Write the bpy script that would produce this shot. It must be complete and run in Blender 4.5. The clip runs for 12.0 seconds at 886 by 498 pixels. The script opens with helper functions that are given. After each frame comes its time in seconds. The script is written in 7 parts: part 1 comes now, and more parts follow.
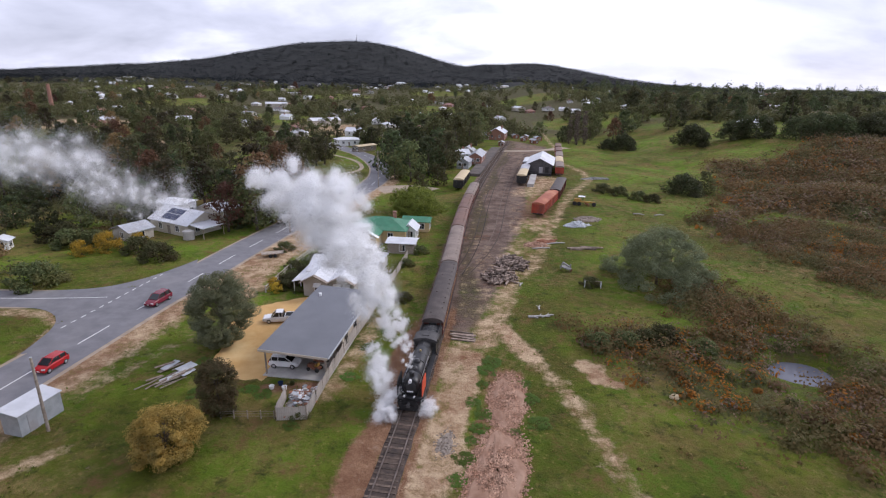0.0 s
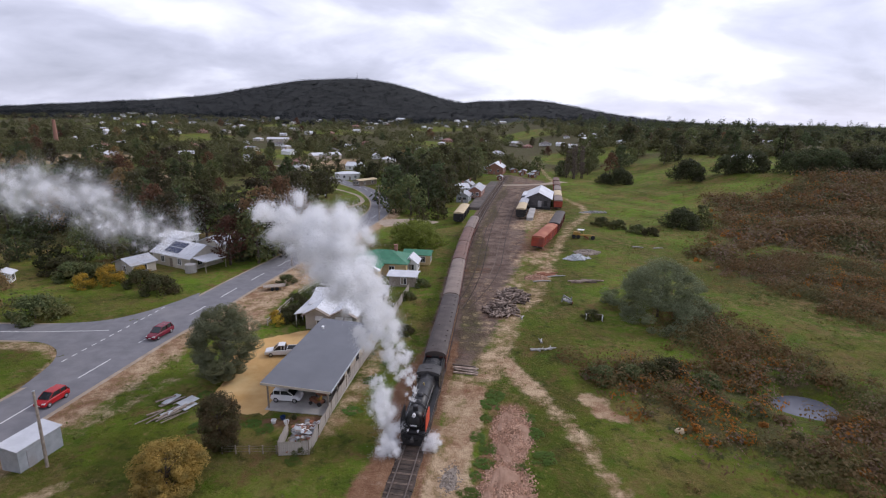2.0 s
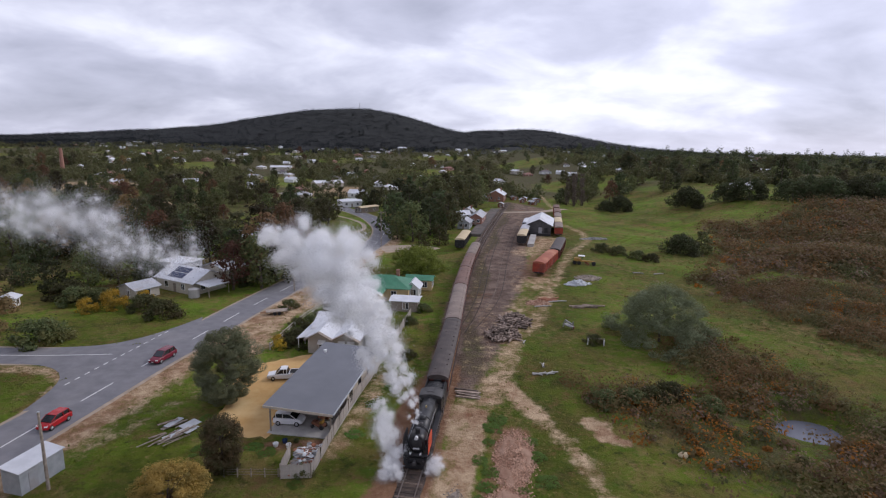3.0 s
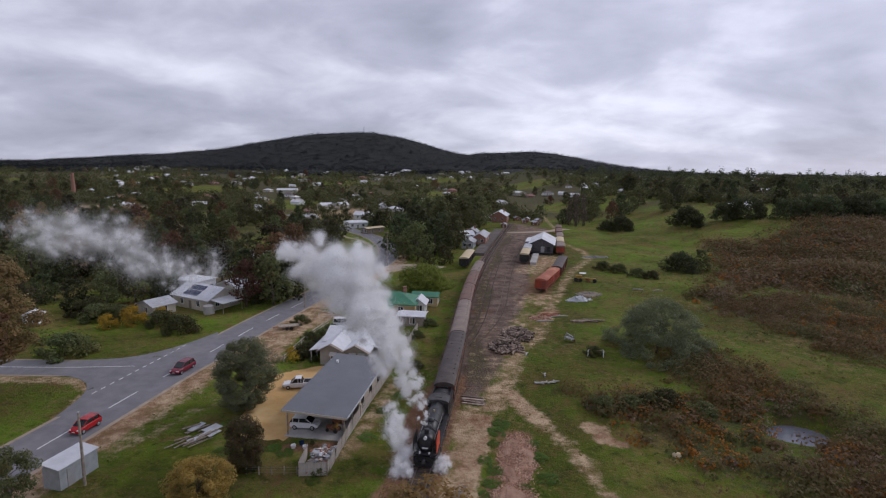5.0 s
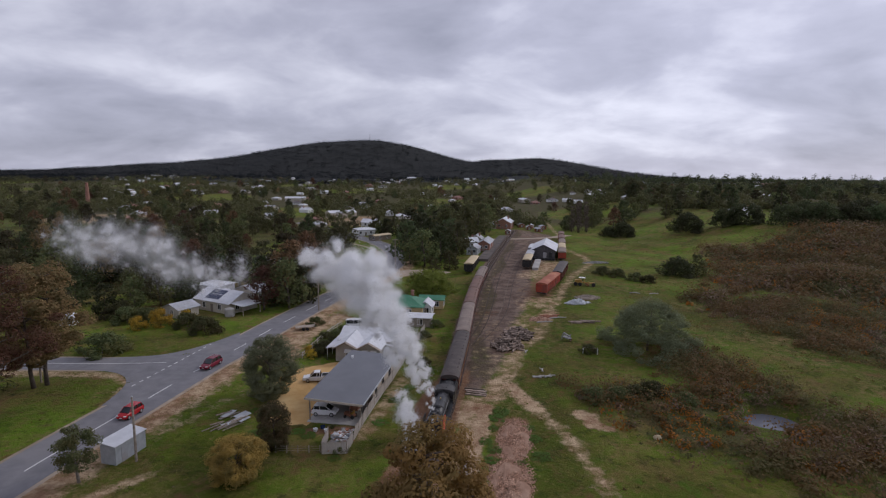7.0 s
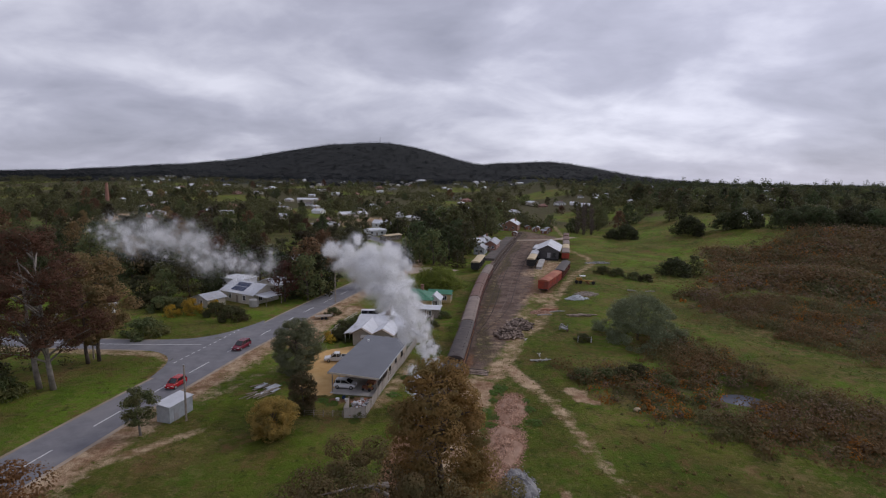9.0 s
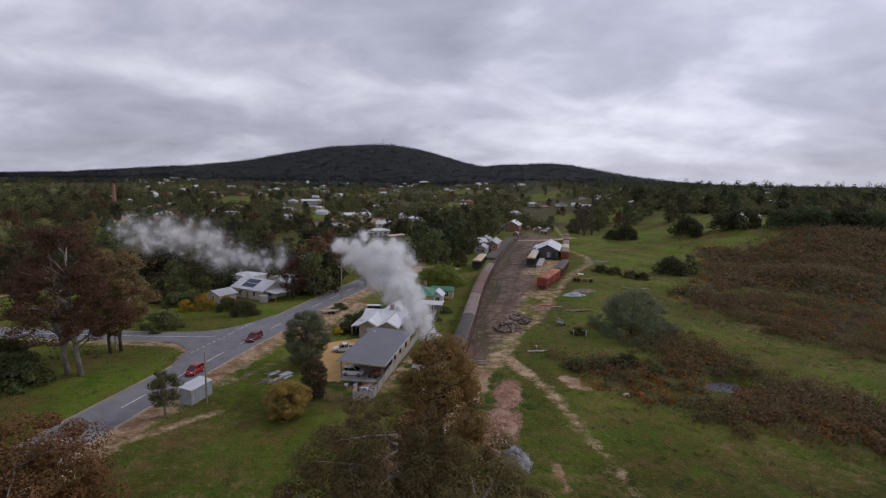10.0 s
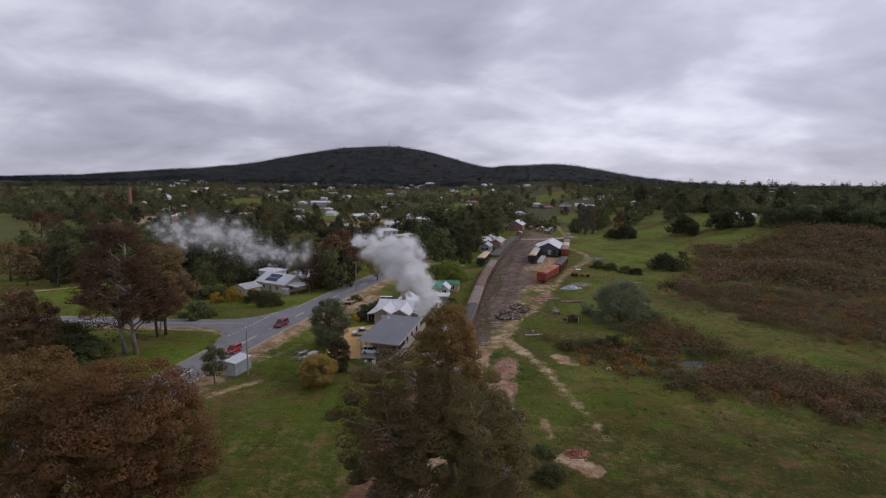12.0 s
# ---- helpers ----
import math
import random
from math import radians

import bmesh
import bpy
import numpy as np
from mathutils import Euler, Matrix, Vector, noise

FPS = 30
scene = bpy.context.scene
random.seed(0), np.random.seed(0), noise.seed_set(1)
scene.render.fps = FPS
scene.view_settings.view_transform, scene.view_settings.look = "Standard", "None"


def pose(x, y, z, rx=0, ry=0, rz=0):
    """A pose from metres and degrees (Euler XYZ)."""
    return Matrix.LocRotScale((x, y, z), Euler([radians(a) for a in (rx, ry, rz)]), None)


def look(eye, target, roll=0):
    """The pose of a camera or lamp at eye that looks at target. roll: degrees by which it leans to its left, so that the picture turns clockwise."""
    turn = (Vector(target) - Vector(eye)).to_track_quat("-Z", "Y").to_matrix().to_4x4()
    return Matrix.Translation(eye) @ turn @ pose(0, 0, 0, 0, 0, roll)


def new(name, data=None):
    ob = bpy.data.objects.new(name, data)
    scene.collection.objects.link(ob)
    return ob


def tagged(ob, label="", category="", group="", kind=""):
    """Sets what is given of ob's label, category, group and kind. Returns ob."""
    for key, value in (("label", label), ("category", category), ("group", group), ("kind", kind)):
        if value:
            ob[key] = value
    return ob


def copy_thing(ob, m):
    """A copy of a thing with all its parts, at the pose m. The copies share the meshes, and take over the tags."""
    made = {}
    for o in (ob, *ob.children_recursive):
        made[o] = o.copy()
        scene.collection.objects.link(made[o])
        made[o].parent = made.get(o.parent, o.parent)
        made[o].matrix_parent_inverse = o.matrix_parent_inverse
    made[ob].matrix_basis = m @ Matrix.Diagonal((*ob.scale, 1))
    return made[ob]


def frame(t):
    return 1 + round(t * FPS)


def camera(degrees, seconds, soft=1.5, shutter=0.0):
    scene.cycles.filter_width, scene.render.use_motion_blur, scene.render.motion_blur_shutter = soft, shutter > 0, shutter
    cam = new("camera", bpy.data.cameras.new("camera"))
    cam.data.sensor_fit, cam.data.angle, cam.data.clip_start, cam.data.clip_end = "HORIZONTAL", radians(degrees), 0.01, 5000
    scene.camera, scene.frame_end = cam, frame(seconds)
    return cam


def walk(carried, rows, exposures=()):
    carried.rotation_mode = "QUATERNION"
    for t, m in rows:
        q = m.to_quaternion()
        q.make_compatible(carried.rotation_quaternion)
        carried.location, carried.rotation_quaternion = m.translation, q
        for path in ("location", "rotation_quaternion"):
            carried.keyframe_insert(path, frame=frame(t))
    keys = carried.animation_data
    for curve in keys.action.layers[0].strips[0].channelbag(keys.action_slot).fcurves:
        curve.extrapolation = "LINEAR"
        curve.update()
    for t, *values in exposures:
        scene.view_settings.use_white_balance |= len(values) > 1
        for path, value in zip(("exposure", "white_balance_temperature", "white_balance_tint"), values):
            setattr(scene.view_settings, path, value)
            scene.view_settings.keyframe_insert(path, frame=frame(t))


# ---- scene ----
cam = camera(81.1, 12.0, soft=1.2)
PATH = [
    (0, (-1.348, -4.615, 34.126), (-1.352, -2.71, 33.518), 1.2),
    (0.5, (-1.546, -4.637, 34.146), (-1.55, -2.726, 33.557), 1.2),
    (1, (-1.664, -4.797, 34.22), (-1.665, -2.872, 33.677), 1.2),
    (1.5, (-1.775, -4.984, 34.284), (-1.779, -3.055, 33.757), 1.1),
    (2, (-1.915, -5.279, 34.285), (-1.916, -3.339, 33.8), 1.2),
    (2.5, (-2.045, -5.707, 34.16), (-2.047, -3.748, 33.757), 1.3),
    (3, (-2.078, -6.339, 33.971), (-2.085, -4.376, 33.59), 1.2),
    (3.5, (-2.192, -7.21, 33.757), (-2.204, -5.243, 33.399), 1.2),
    (3.7, (-2.284, -7.611, 33.717), (-2.297, -5.637, 33.398), 1.2),
    (5.5, (-2.335, -12.953, 33.941), (-2.362, -10.976, 33.645), 0.6),
    (6, (-2.294, -14.851, 34.257), (-2.324, -12.873, 33.964), 0.4),
    (6.5, (-2.235, -16.964, 34.553), (-2.275, -14.987, 34.257), 0.5),
    (7, (-2.09, -19.218, 34.762), (-2.136, -17.237, 34.489), 0.5),
    (9, (-1.589, -29.582, 34.741), (-1.669, -27.601, 34.478), 0.9),
    (9.5, (-1.395, -32.472, 34.622), (-1.479, -30.491, 34.36), 0.9),
    (10, (-1.202, -35.437, 34.513), (-1.292, -33.455, 34.256), 0.9),
    (10.5, (-1.172, -38.57, 34.579), (-1.269, -36.59, 34.321), 0.8),
    (11, (-0.999, -41.909, 34.673), (-1.105, -39.929, 34.412), 0.8),
    (11.5, (-0.728, -45.485, 34.79), (-0.841, -43.506, 34.529), 0.7),
    (12, (-0.574, -48.832, 34.863), (-0.688, -46.852, 34.61), 0.6),
]
walk(cam, [(t, look(eye, target, roll)) for t, eye, target, roll in PATH],
     exposures=[(0, 0.82, 6250, 15), (1.5, 0.69, 6250, 15), (2.5, 0.53, 6250, 15), (3.5, 0.33, 6250, 15), (5.5, 0.06, 6250, 15), (9.0, -0.02, 6350, 15), (12.0, -0.02, 6400, 15)])

# ---- world, sky and light ----
SUN_DIR = Vector((0.72, 0.42, 0.62)).normalized()
SUN_ELEV, SUN_ROT = math.asin(SUN_DIR.z), math.atan2(SUN_DIR.x, SUN_DIR.y)
world = bpy.data.worlds.new("overcast_sky")
scene.world = world
world.use_nodes = True
wt = world.node_tree
wt.nodes.clear()


def wn(kind, **values):
    n = wt.nodes.new(kind)
    for key, value in values.items():
        n.inputs[key].default_value = value
    return n


sky_out = wn("ShaderNodeOutputWorld")
nishita = wn("ShaderNodeTexSky")
nishita.sky_type, nishita.sun_disc = "NISHITA", False
nishita.sun_elevation, nishita.sun_rotation = SUN_ELEV, SUN_ROT
blue_bg = wn("ShaderNodeBackground", Strength=0.1)
wt.links.new(nishita.outputs[0], blue_bg.inputs[0])
# cloud deck: long low banks of cloud
coord = wn("ShaderNodeTexCoord")
split = wn("ShaderNodeSeparateXYZ")
wt.links.new(coord.outputs["Generated"], split.inputs[0])
up = wn("ShaderNodeMath")
up.operation = "MAXIMUM"
up.inputs[1].default_value = 0.0
wt.links.new(split.outputs[2], up.inputs[0])
flat = wn("ShaderNodeCombineXYZ")
wt.links.new(split.outputs[0], flat.inputs[0])
wt.links.new(split.outputs[1], flat.inputs[1])
wt.links.new(up.outputs[0], flat.inputs[2])
lift = wn("ShaderNodeMath")
lift.operation = "ADD"
lift.inputs[1].default_value = 0.42
wt.links.new(up.outputs[0], lift.inputs[0])
deck = wn("ShaderNodeVectorMath")
deck.operation = "DIVIDE"
wt.links.new(flat.outputs[0], deck.inputs[0])
wt.links.new(lift.outputs[0], deck.inputs[1])
shift = wn("ShaderNodeMapping")
shift.inputs["Location"].default_value = (1.7, 0.4, 0.0)
shift.inputs["Rotation"].default_value = (0.0, 0.0, 0.35)
shift.inputs["Scale"].default_value = (0.8, 1.0, 1.6)
wt.links.new(deck.outputs[0], shift.inputs[0])
big = wn("ShaderNodeTexNoise", Scale=1.25, Detail=6.0, Roughness=0.5, Distortion=0.2)
fine = wn("ShaderNodeTexNoise", Scale=3.6, Detail=8.0, Roughness=0.52, Distortion=0.3)
both = wn("ShaderNodeMix", Factor=0.42)
for tex, sock in ((big, 2), (fine, 3)):
    wt.links.new(shift.outputs[0], tex.inputs["Vector"])
    wt.links.new(tex.outputs[0], both.inputs[sock])
tone = wn("ShaderNodeValToRGB")
tone.color_ramp.elements[0].position, tone.color_ramp.elements[0].color = 0.36, (0.36, 0.375, 0.455, 1)
tone.color_ramp.elements[1].position, tone.color_ramp.elements[1].color = 0.64, (0.86, 0.88, 0.97, 1)
mid = tone.color_ramp.elements.new(0.49)
mid.color = (0.52, 0.535, 0.635, 1)
wt.links.new(both.outputs[0], tone.inputs[0])
cloud_bg = wn("ShaderNodeBackground", Strength=1.0)
wt.links.new(tone.outputs[0], cloud_bg.inputs[0])
# the cloud is thinner and brighter about the hidden sun
toward = wn("ShaderNodeVectorMath")
toward.operation = "DOT_PRODUCT"
toward.inputs[1].default_value = SUN_DIR
wt.links.new(coord.outputs["Generated"], toward.inputs[0])
glow = wn("ShaderNodeMapRange")
glow.inputs["From Min"].default_value, glow.inputs["From Max"].default_value = 0.35, 1.0
glow.inputs["To Min"].default_value, glow.inputs["To Max"].default_value = 0.88, 1.2
wt.links.new(toward.outputs["Value"], glow.inputs[0])
wt.links.new(glow.outputs[0], cloud_bg.inputs[1])
cover = wn("ShaderNodeMixShader", Fac=0.94)
wt.links.new(blue_bg.outputs[0], cover.inputs[1])
wt.links.new(cloud_bg.outputs[0], cover.inputs[2])
wt.links.new(cover.outputs[0], sky_out.inputs[0])

sun_data = bpy.data.lights.new("sun", "SUN")
sun_data.energy, sun_data.angle, sun_data.color = 0.98, radians(18), (1.0, 0.96, 0.9)
sun = new("sun", sun_data)
sun.matrix_basis = look(SUN_DIR * 400, (0, 0, 0))

# ---- materials ----


def ramp_mix(t, a, b, fac_socket):
    m = t.nodes.new("ShaderNodeMix")
    m.data_type = "RGBA"
    for sock, value in ((6, a), (7, b)):
        if isinstance(value, tuple):
            m.inputs[sock].default_value = (*value, 1)
        else:
            t.links.new(value, m.inputs[sock])
    if isinstance(fac_socket, float):
        m.inputs[0].default_value = fac_socket
    else:
        t.links.new(fac_socket, m.inputs[0])
    return m.outputs[2]


def noise_fac(t, vec, scale, lo, hi, detail=6.0, rough=0.6):
    n = t.nodes.new("ShaderNodeTexNoise")
    n.inputs["Scale"].default_value = scale
    n.inputs["Detail"].default_value = detail
    n.inputs["Roughness"].default_value = rough
    t.links.new(vec, n.inputs["Vector"])
    r = t.nodes.new("ShaderNodeMapRange")
    r.inputs["From Min"].default_value, r.inputs["From Max"].default_value = lo, hi
    t.links.new(n.outputs[0], r.inputs[0])
    return r.outputs[0]


def blank(name):
    m = bpy.data.materials.new(name)
    m.use_nodes = True
    t = m.node_tree
    p = t.nodes["Principled BSDF"]
    c = t.nodes.new("ShaderNodeTexCoord")
    return m, t, p, c.outputs["Object"]


def surf(name, c1, c2, scale=2.0, rough=0.8, scale2=None, c3=None, bump=0.15, bump_scale=None, metal=0.0,
         vary=0.0, island=0.0, wave=None, spec=0.4):
    """A surface with two colours mixed by noise, a third in stains, fine relief, and a change of tone from thing to thing."""
    m, t, p, vec = blank(name)
    col = ramp_mix(t, c1, c2, noise_fac(t, vec, scale, 0.35, 0.65))
    if c3:
        col = ramp_mix(t, col, c3, noise_fac(t, vec, scale2 or scale * 0.2, 0.52, 0.72))
    if vary or island:
        src = t.nodes.new("ShaderNodeObjectInfo").outputs["Random"] if vary else t.nodes.new("ShaderNodeNewGeometry").outputs["Random Per Island"]
        r = t.nodes.new("ShaderNodeMapRange")
        amount = vary or island
        r.inputs["To Min"].default_value, r.inputs["To Max"].default_value = 1 - amount, 1 + amount
        t.links.new(src, r.inputs[0])
        hsv = t.nodes.new("ShaderNodeHueSaturation")
        t.links.new(r.outputs[0], hsv.inputs["Value"])
        t.links.new(col, hsv.inputs["Color"])
        col = hsv.outputs[0]
    t.links.new(col, p.inputs["Base Color"])
    p.inputs["Roughness"].default_value = rough
    p.inputs["Metallic"].default_value = metal
    p.inputs["Specular IOR Level"].default_value = spec
    if bump:
        b = t.nodes.new("ShaderNodeBump")
        b.inputs["Strength"].default_value = bump
        b.inputs["Distance"].default_value = 0.05
        if wave:
            w = t.nodes.new("ShaderNodeTexWave")
            w.bands_direction = wave[0]
            w.inputs["Scale"].default_value = wave[1]
            w.inputs["Distortion"].default_value = 0.0
            t.links.new(vec, w.inputs["Vector"])
            t.links.new(w.outputs["Fac"], b.inputs["Height"])
        else:
            t.links.new(noise_fac(t, vec, bump_scale or scale * 4, 0.2, 0.8), b.inputs["Height"])
        t.links.new(b.outputs[0], p.inputs["Normal"])
    return m


def leafy(name, c1, c2, c3, vary=0.25, hue=0.02, through_light=0.48, patch=0.6, spec=0.2):
    """Foliage: each leaf spray has its own tone, clumps drift between three colours, and light passes through a little."""
    m, t, p, vec = blank(name)
    geo = t.nodes.new("ShaderNodeNewGeometry")
    info = t.nodes.new("ShaderNodeObjectInfo")
    col = ramp_mix(t, c1, c2, geo.outputs["Random Per Island"])
    col = ramp_mix(t, col, c3, noise_fac(t, vec, patch, 0.45, 0.65, 3.0))
    hsv = t.nodes.new("ShaderNodeHueSaturation")
    for sock, lo, hi in (("Value", 1 - vary, 1 + vary), ("Hue", 0.5 - hue, 0.5 + hue)):
        r = t.nodes.new("ShaderNodeMapRange")
        r.inputs["To Min"].default_value, r.inputs["To Max"].default_value = lo, hi
        t.links.new(info.outputs["Random"], r.inputs[0])
        t.links.new(r.outputs[0], hsv.inputs[sock])
    t.links.new(col, hsv.inputs["Color"])
    t.links.new(hsv.outputs[0], p.inputs["Base Color"])
    p.inputs["Roughness"].default_value = 0.65
    p.inputs["Specular IOR Level"].default_value = spec
    tr = t.nodes.new("ShaderNodeBsdfTranslucent")
    t.links.new(hsv.outputs[0], tr.inputs[0])
    mix = t.nodes.new("ShaderNodeMixShader")
    mix.inputs[0].default_value = through_light
    t.links.new(p.outputs[0], mix.inputs[1])
    t.links.new(tr.outputs[0], mix.inputs[2])
    t.links.new(mix.outputs[0], t.nodes["Material Output"].inputs[0])
    return m


def ground_material():
    m, t, p, vec = blank("grassland")
    at = t.nodes.new("ShaderNodeAttribute")
    at.attribute_name = "cover"
    sep = t.nodes.new("ShaderNodeSeparateColor")
    t.links.new(at.outputs["Color"], sep.inputs[0])
    grass = ramp_mix(t, (0.052, 0.070, 0.008), (0.120, 0.150, 0.015), noise_fac(t, vec, 0.11, 0.40, 0.60, 9.0, 0.72))
    grass = ramp_mix(t, grass, (0.112, 0.186, 0.014), noise_fac(t, vec, 0.035, 0.44, 0.56, 9.0, 0.7))
    grass = ramp_mix(t, grass, (0.172, 0.126, 0.042), noise_fac(t, vec, 0.06, 0.48, 0.62, 9.0, 0.78))
    # dry grass tones, with dimness for the near ground mixed into the colour
    dry_and_dim = ramp_mix(t, (0.032, 0.037, 0.007), (0.088, 0.066, 0.017), noise_fac(t, vec, 0.16, 0.38, 0.62, 9.0, 0.75))
    dry_and_dim = ramp_mix(t, dry_and_dim, (0.046, 0.072, 0.009), noise_fac(t, vec, 0.05, 0.48, 0.58, 9.0, 0.72))
    grass = ramp_mix(t, grass, dry_and_dim, at.outputs["Alpha"])
    grass = ramp_mix(t, grass, (0.026, 0.034, 0.007), noise_fac(t, vec, 0.8, 0.54, 0.72, 7.0, 0.7))
    grass = ramp_mix(t, grass, (0.22, 0.172, 0.058), noise_fac(t, vec, 1.3, 0.57, 0.70, 7.0, 0.66))
    grass = ramp_mix(t, grass, (0.024, 0.032, 0.007), noise_fac(t, vec, 0.30, 0.545, 0.68, 9.0, 0.75))
    grass = ramp_mix(t, grass, (0.150, 0.090, 0.038), noise_fac(t, vec, 0.21, 0.53, 0.65, 9.0, 0.76))
    grass = ramp_mix(t, grass, (0.070, 0.116, 0.011), noise_fac(t, vec, 0.13, 0.54, 0.64, 9.0, 0.72))
    worn = t.nodes.new("ShaderNodeMath")
    worn.operation = "MULTIPLY"
    t.links.new(noise_fac(t, vec, 0.55, 0.48, 0.66, 9.0, 0.75), worn.inputs[0])
    t.links.new(noise_fac(t, vec, 0.05, 0.42, 0.60, 4.0), worn.inputs[1])
    grass = ramp_mix(t, grass, (0.225, 0.158, 0.070), worn.outputs[0])
    tan = ramp_mix(t, (0.30, 0.188, 0.108), (0.54, 0.405, 0.26), noise_fac(t, vec, 0.4, 0.38, 0.62, 9.0, 0.75))
    tan = ramp_mix(t, tan, (0.235, 0.122, 0.070), noise_fac(t, vec, 0.14, 0.5, 0.66, 7.0, 0.7))
    tan = ramp_mix(t, tan, (0.56, 0.44, 0.29), noise_fac(t, vec, 1.3, 0.60, 0.74, 6.0, 0.7))
    dark = ramp_mix(t, (0.080, 0.053, 0.041), (0.225, 0.165, 0.132), noise_fac(t, vec, 0.22, 0.35, 0.65, 8.0, 0.7))
    dark = ramp_mix(t, dark, (0.20, 0.105, 0.062), noise_fac(t, vec, 0.07, 0.56, 0.70, 7.0, 0.7))
    soil = ramp_mix(t, (0.165, 0.082, 0.046), (0.28, 0.162, 0.096), noise_fac(t, vec, 0.5, 0.36, 0.64, 9.0, 0.75))
    soil = ramp_mix(t, soil, (0.34, 0.235, 0.165), noise_fac(t, vec, 1.1, 0.56, 0.72, 7.0, 0.7))
    scrub = ramp_mix(t, (0.050, 0.046, 0.025), (0.098, 0.080, 0.042), noise_fac(t, vec, 0.4, 0.35, 0.65, 6.0))
    scrub = ramp_mix(t, scrub, (0.060, 0.088, 0.018), noise_fac(t, vec, 0.1, 0.55, 0.70, 7.0, 0.7))
    col = grass
    edge = noise_fac(t, vec, 0.4, 0.28, 0.72, 10.0, 0.8)
    bare = t.nodes.new("ShaderNodeAttribute")
    bare.attribute_name = "bare_soil"
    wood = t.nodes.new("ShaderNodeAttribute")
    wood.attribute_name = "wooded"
    # hill floor greyed to match the haze-tinted woods
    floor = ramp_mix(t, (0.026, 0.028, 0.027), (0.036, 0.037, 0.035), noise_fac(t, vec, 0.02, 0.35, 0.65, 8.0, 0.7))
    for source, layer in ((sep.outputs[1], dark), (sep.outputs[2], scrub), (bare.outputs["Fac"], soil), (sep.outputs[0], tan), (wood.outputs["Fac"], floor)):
        s = t.nodes.new("ShaderNodeMath")
        s.operation = "MULTIPLY_ADD"
        s.inputs[1].default_value = 0.95
        t.links.new(edge, s.inputs[0])
        t.links.new(source, s.inputs[2])
        r = t.nodes.new("ShaderNodeMapRange")
        r.inputs["From Min"].default_value, r.inputs["From Max"].default_value = 0.76, 1.2
        t.links.new(s.outputs[0], r.inputs[0])
        col = ramp_mix(t, col, layer, r.outputs[0])
    t.links.new(col, p.inputs["Base Color"])
    p.inputs["Roughness"].default_value = 0.95
    p.inputs["Specular IOR Level"].default_value = 0.1
    b = t.nodes.new("ShaderNodeBump")
    b.inputs["Strength"].default_value, b.inputs["Distance"].default_value = 0.8, 0.35
    t.links.new(noise_fac(t, vec, 1.6, 0.2, 0.8, 8.0, 0.7), b.inputs["Height"])
    t.links.new(b.outputs[0], p.inputs["Normal"])
    return m


def glass_material():
    m, t, p, vec = blank("window_glass")
    p.inputs["Base Color"].default_value = (0.02, 0.022, 0.026, 1)
    p.inputs["Roughness"].default_value = 0.08
    p.inputs["Specular IOR Level"].default_value = 0.6
    return m


def steam_material(name, density):
    m, t, p, vec = blank(name)
    p.inputs["Base Color"].default_value = (0.99, 0.99, 0.99, 1)
    p.inputs["Roughness"].default_value = 1.0
    p.inputs["Specular IOR Level"].default_value = 0.0
    tr = t.nodes.new("ShaderNodeBsdfTranslucent")
    tr.inputs[0].default_value = (0.99, 0.99, 0.99, 1)
    mix = t.nodes.new("ShaderNodeMixShader")
    mix.inputs[0].default_value = 0.5
    t.links.new(p.outputs[0], mix.inputs[1])
    t.links.new(tr.outputs[0], mix.inputs[2])
    clear = t.nodes.new("ShaderNodeBsdfTransparent")
    thin = t.nodes.new("ShaderNodeMixShader")
    thin.inputs[0].default_value = density
    t.links.new(clear.outputs[0], thin.inputs[1])
    t.links.new(mix.outputs[0], thin.inputs[2])
    t.links.new(thin.outputs[0], t.nodes["Material Output"].inputs[0])
    return m


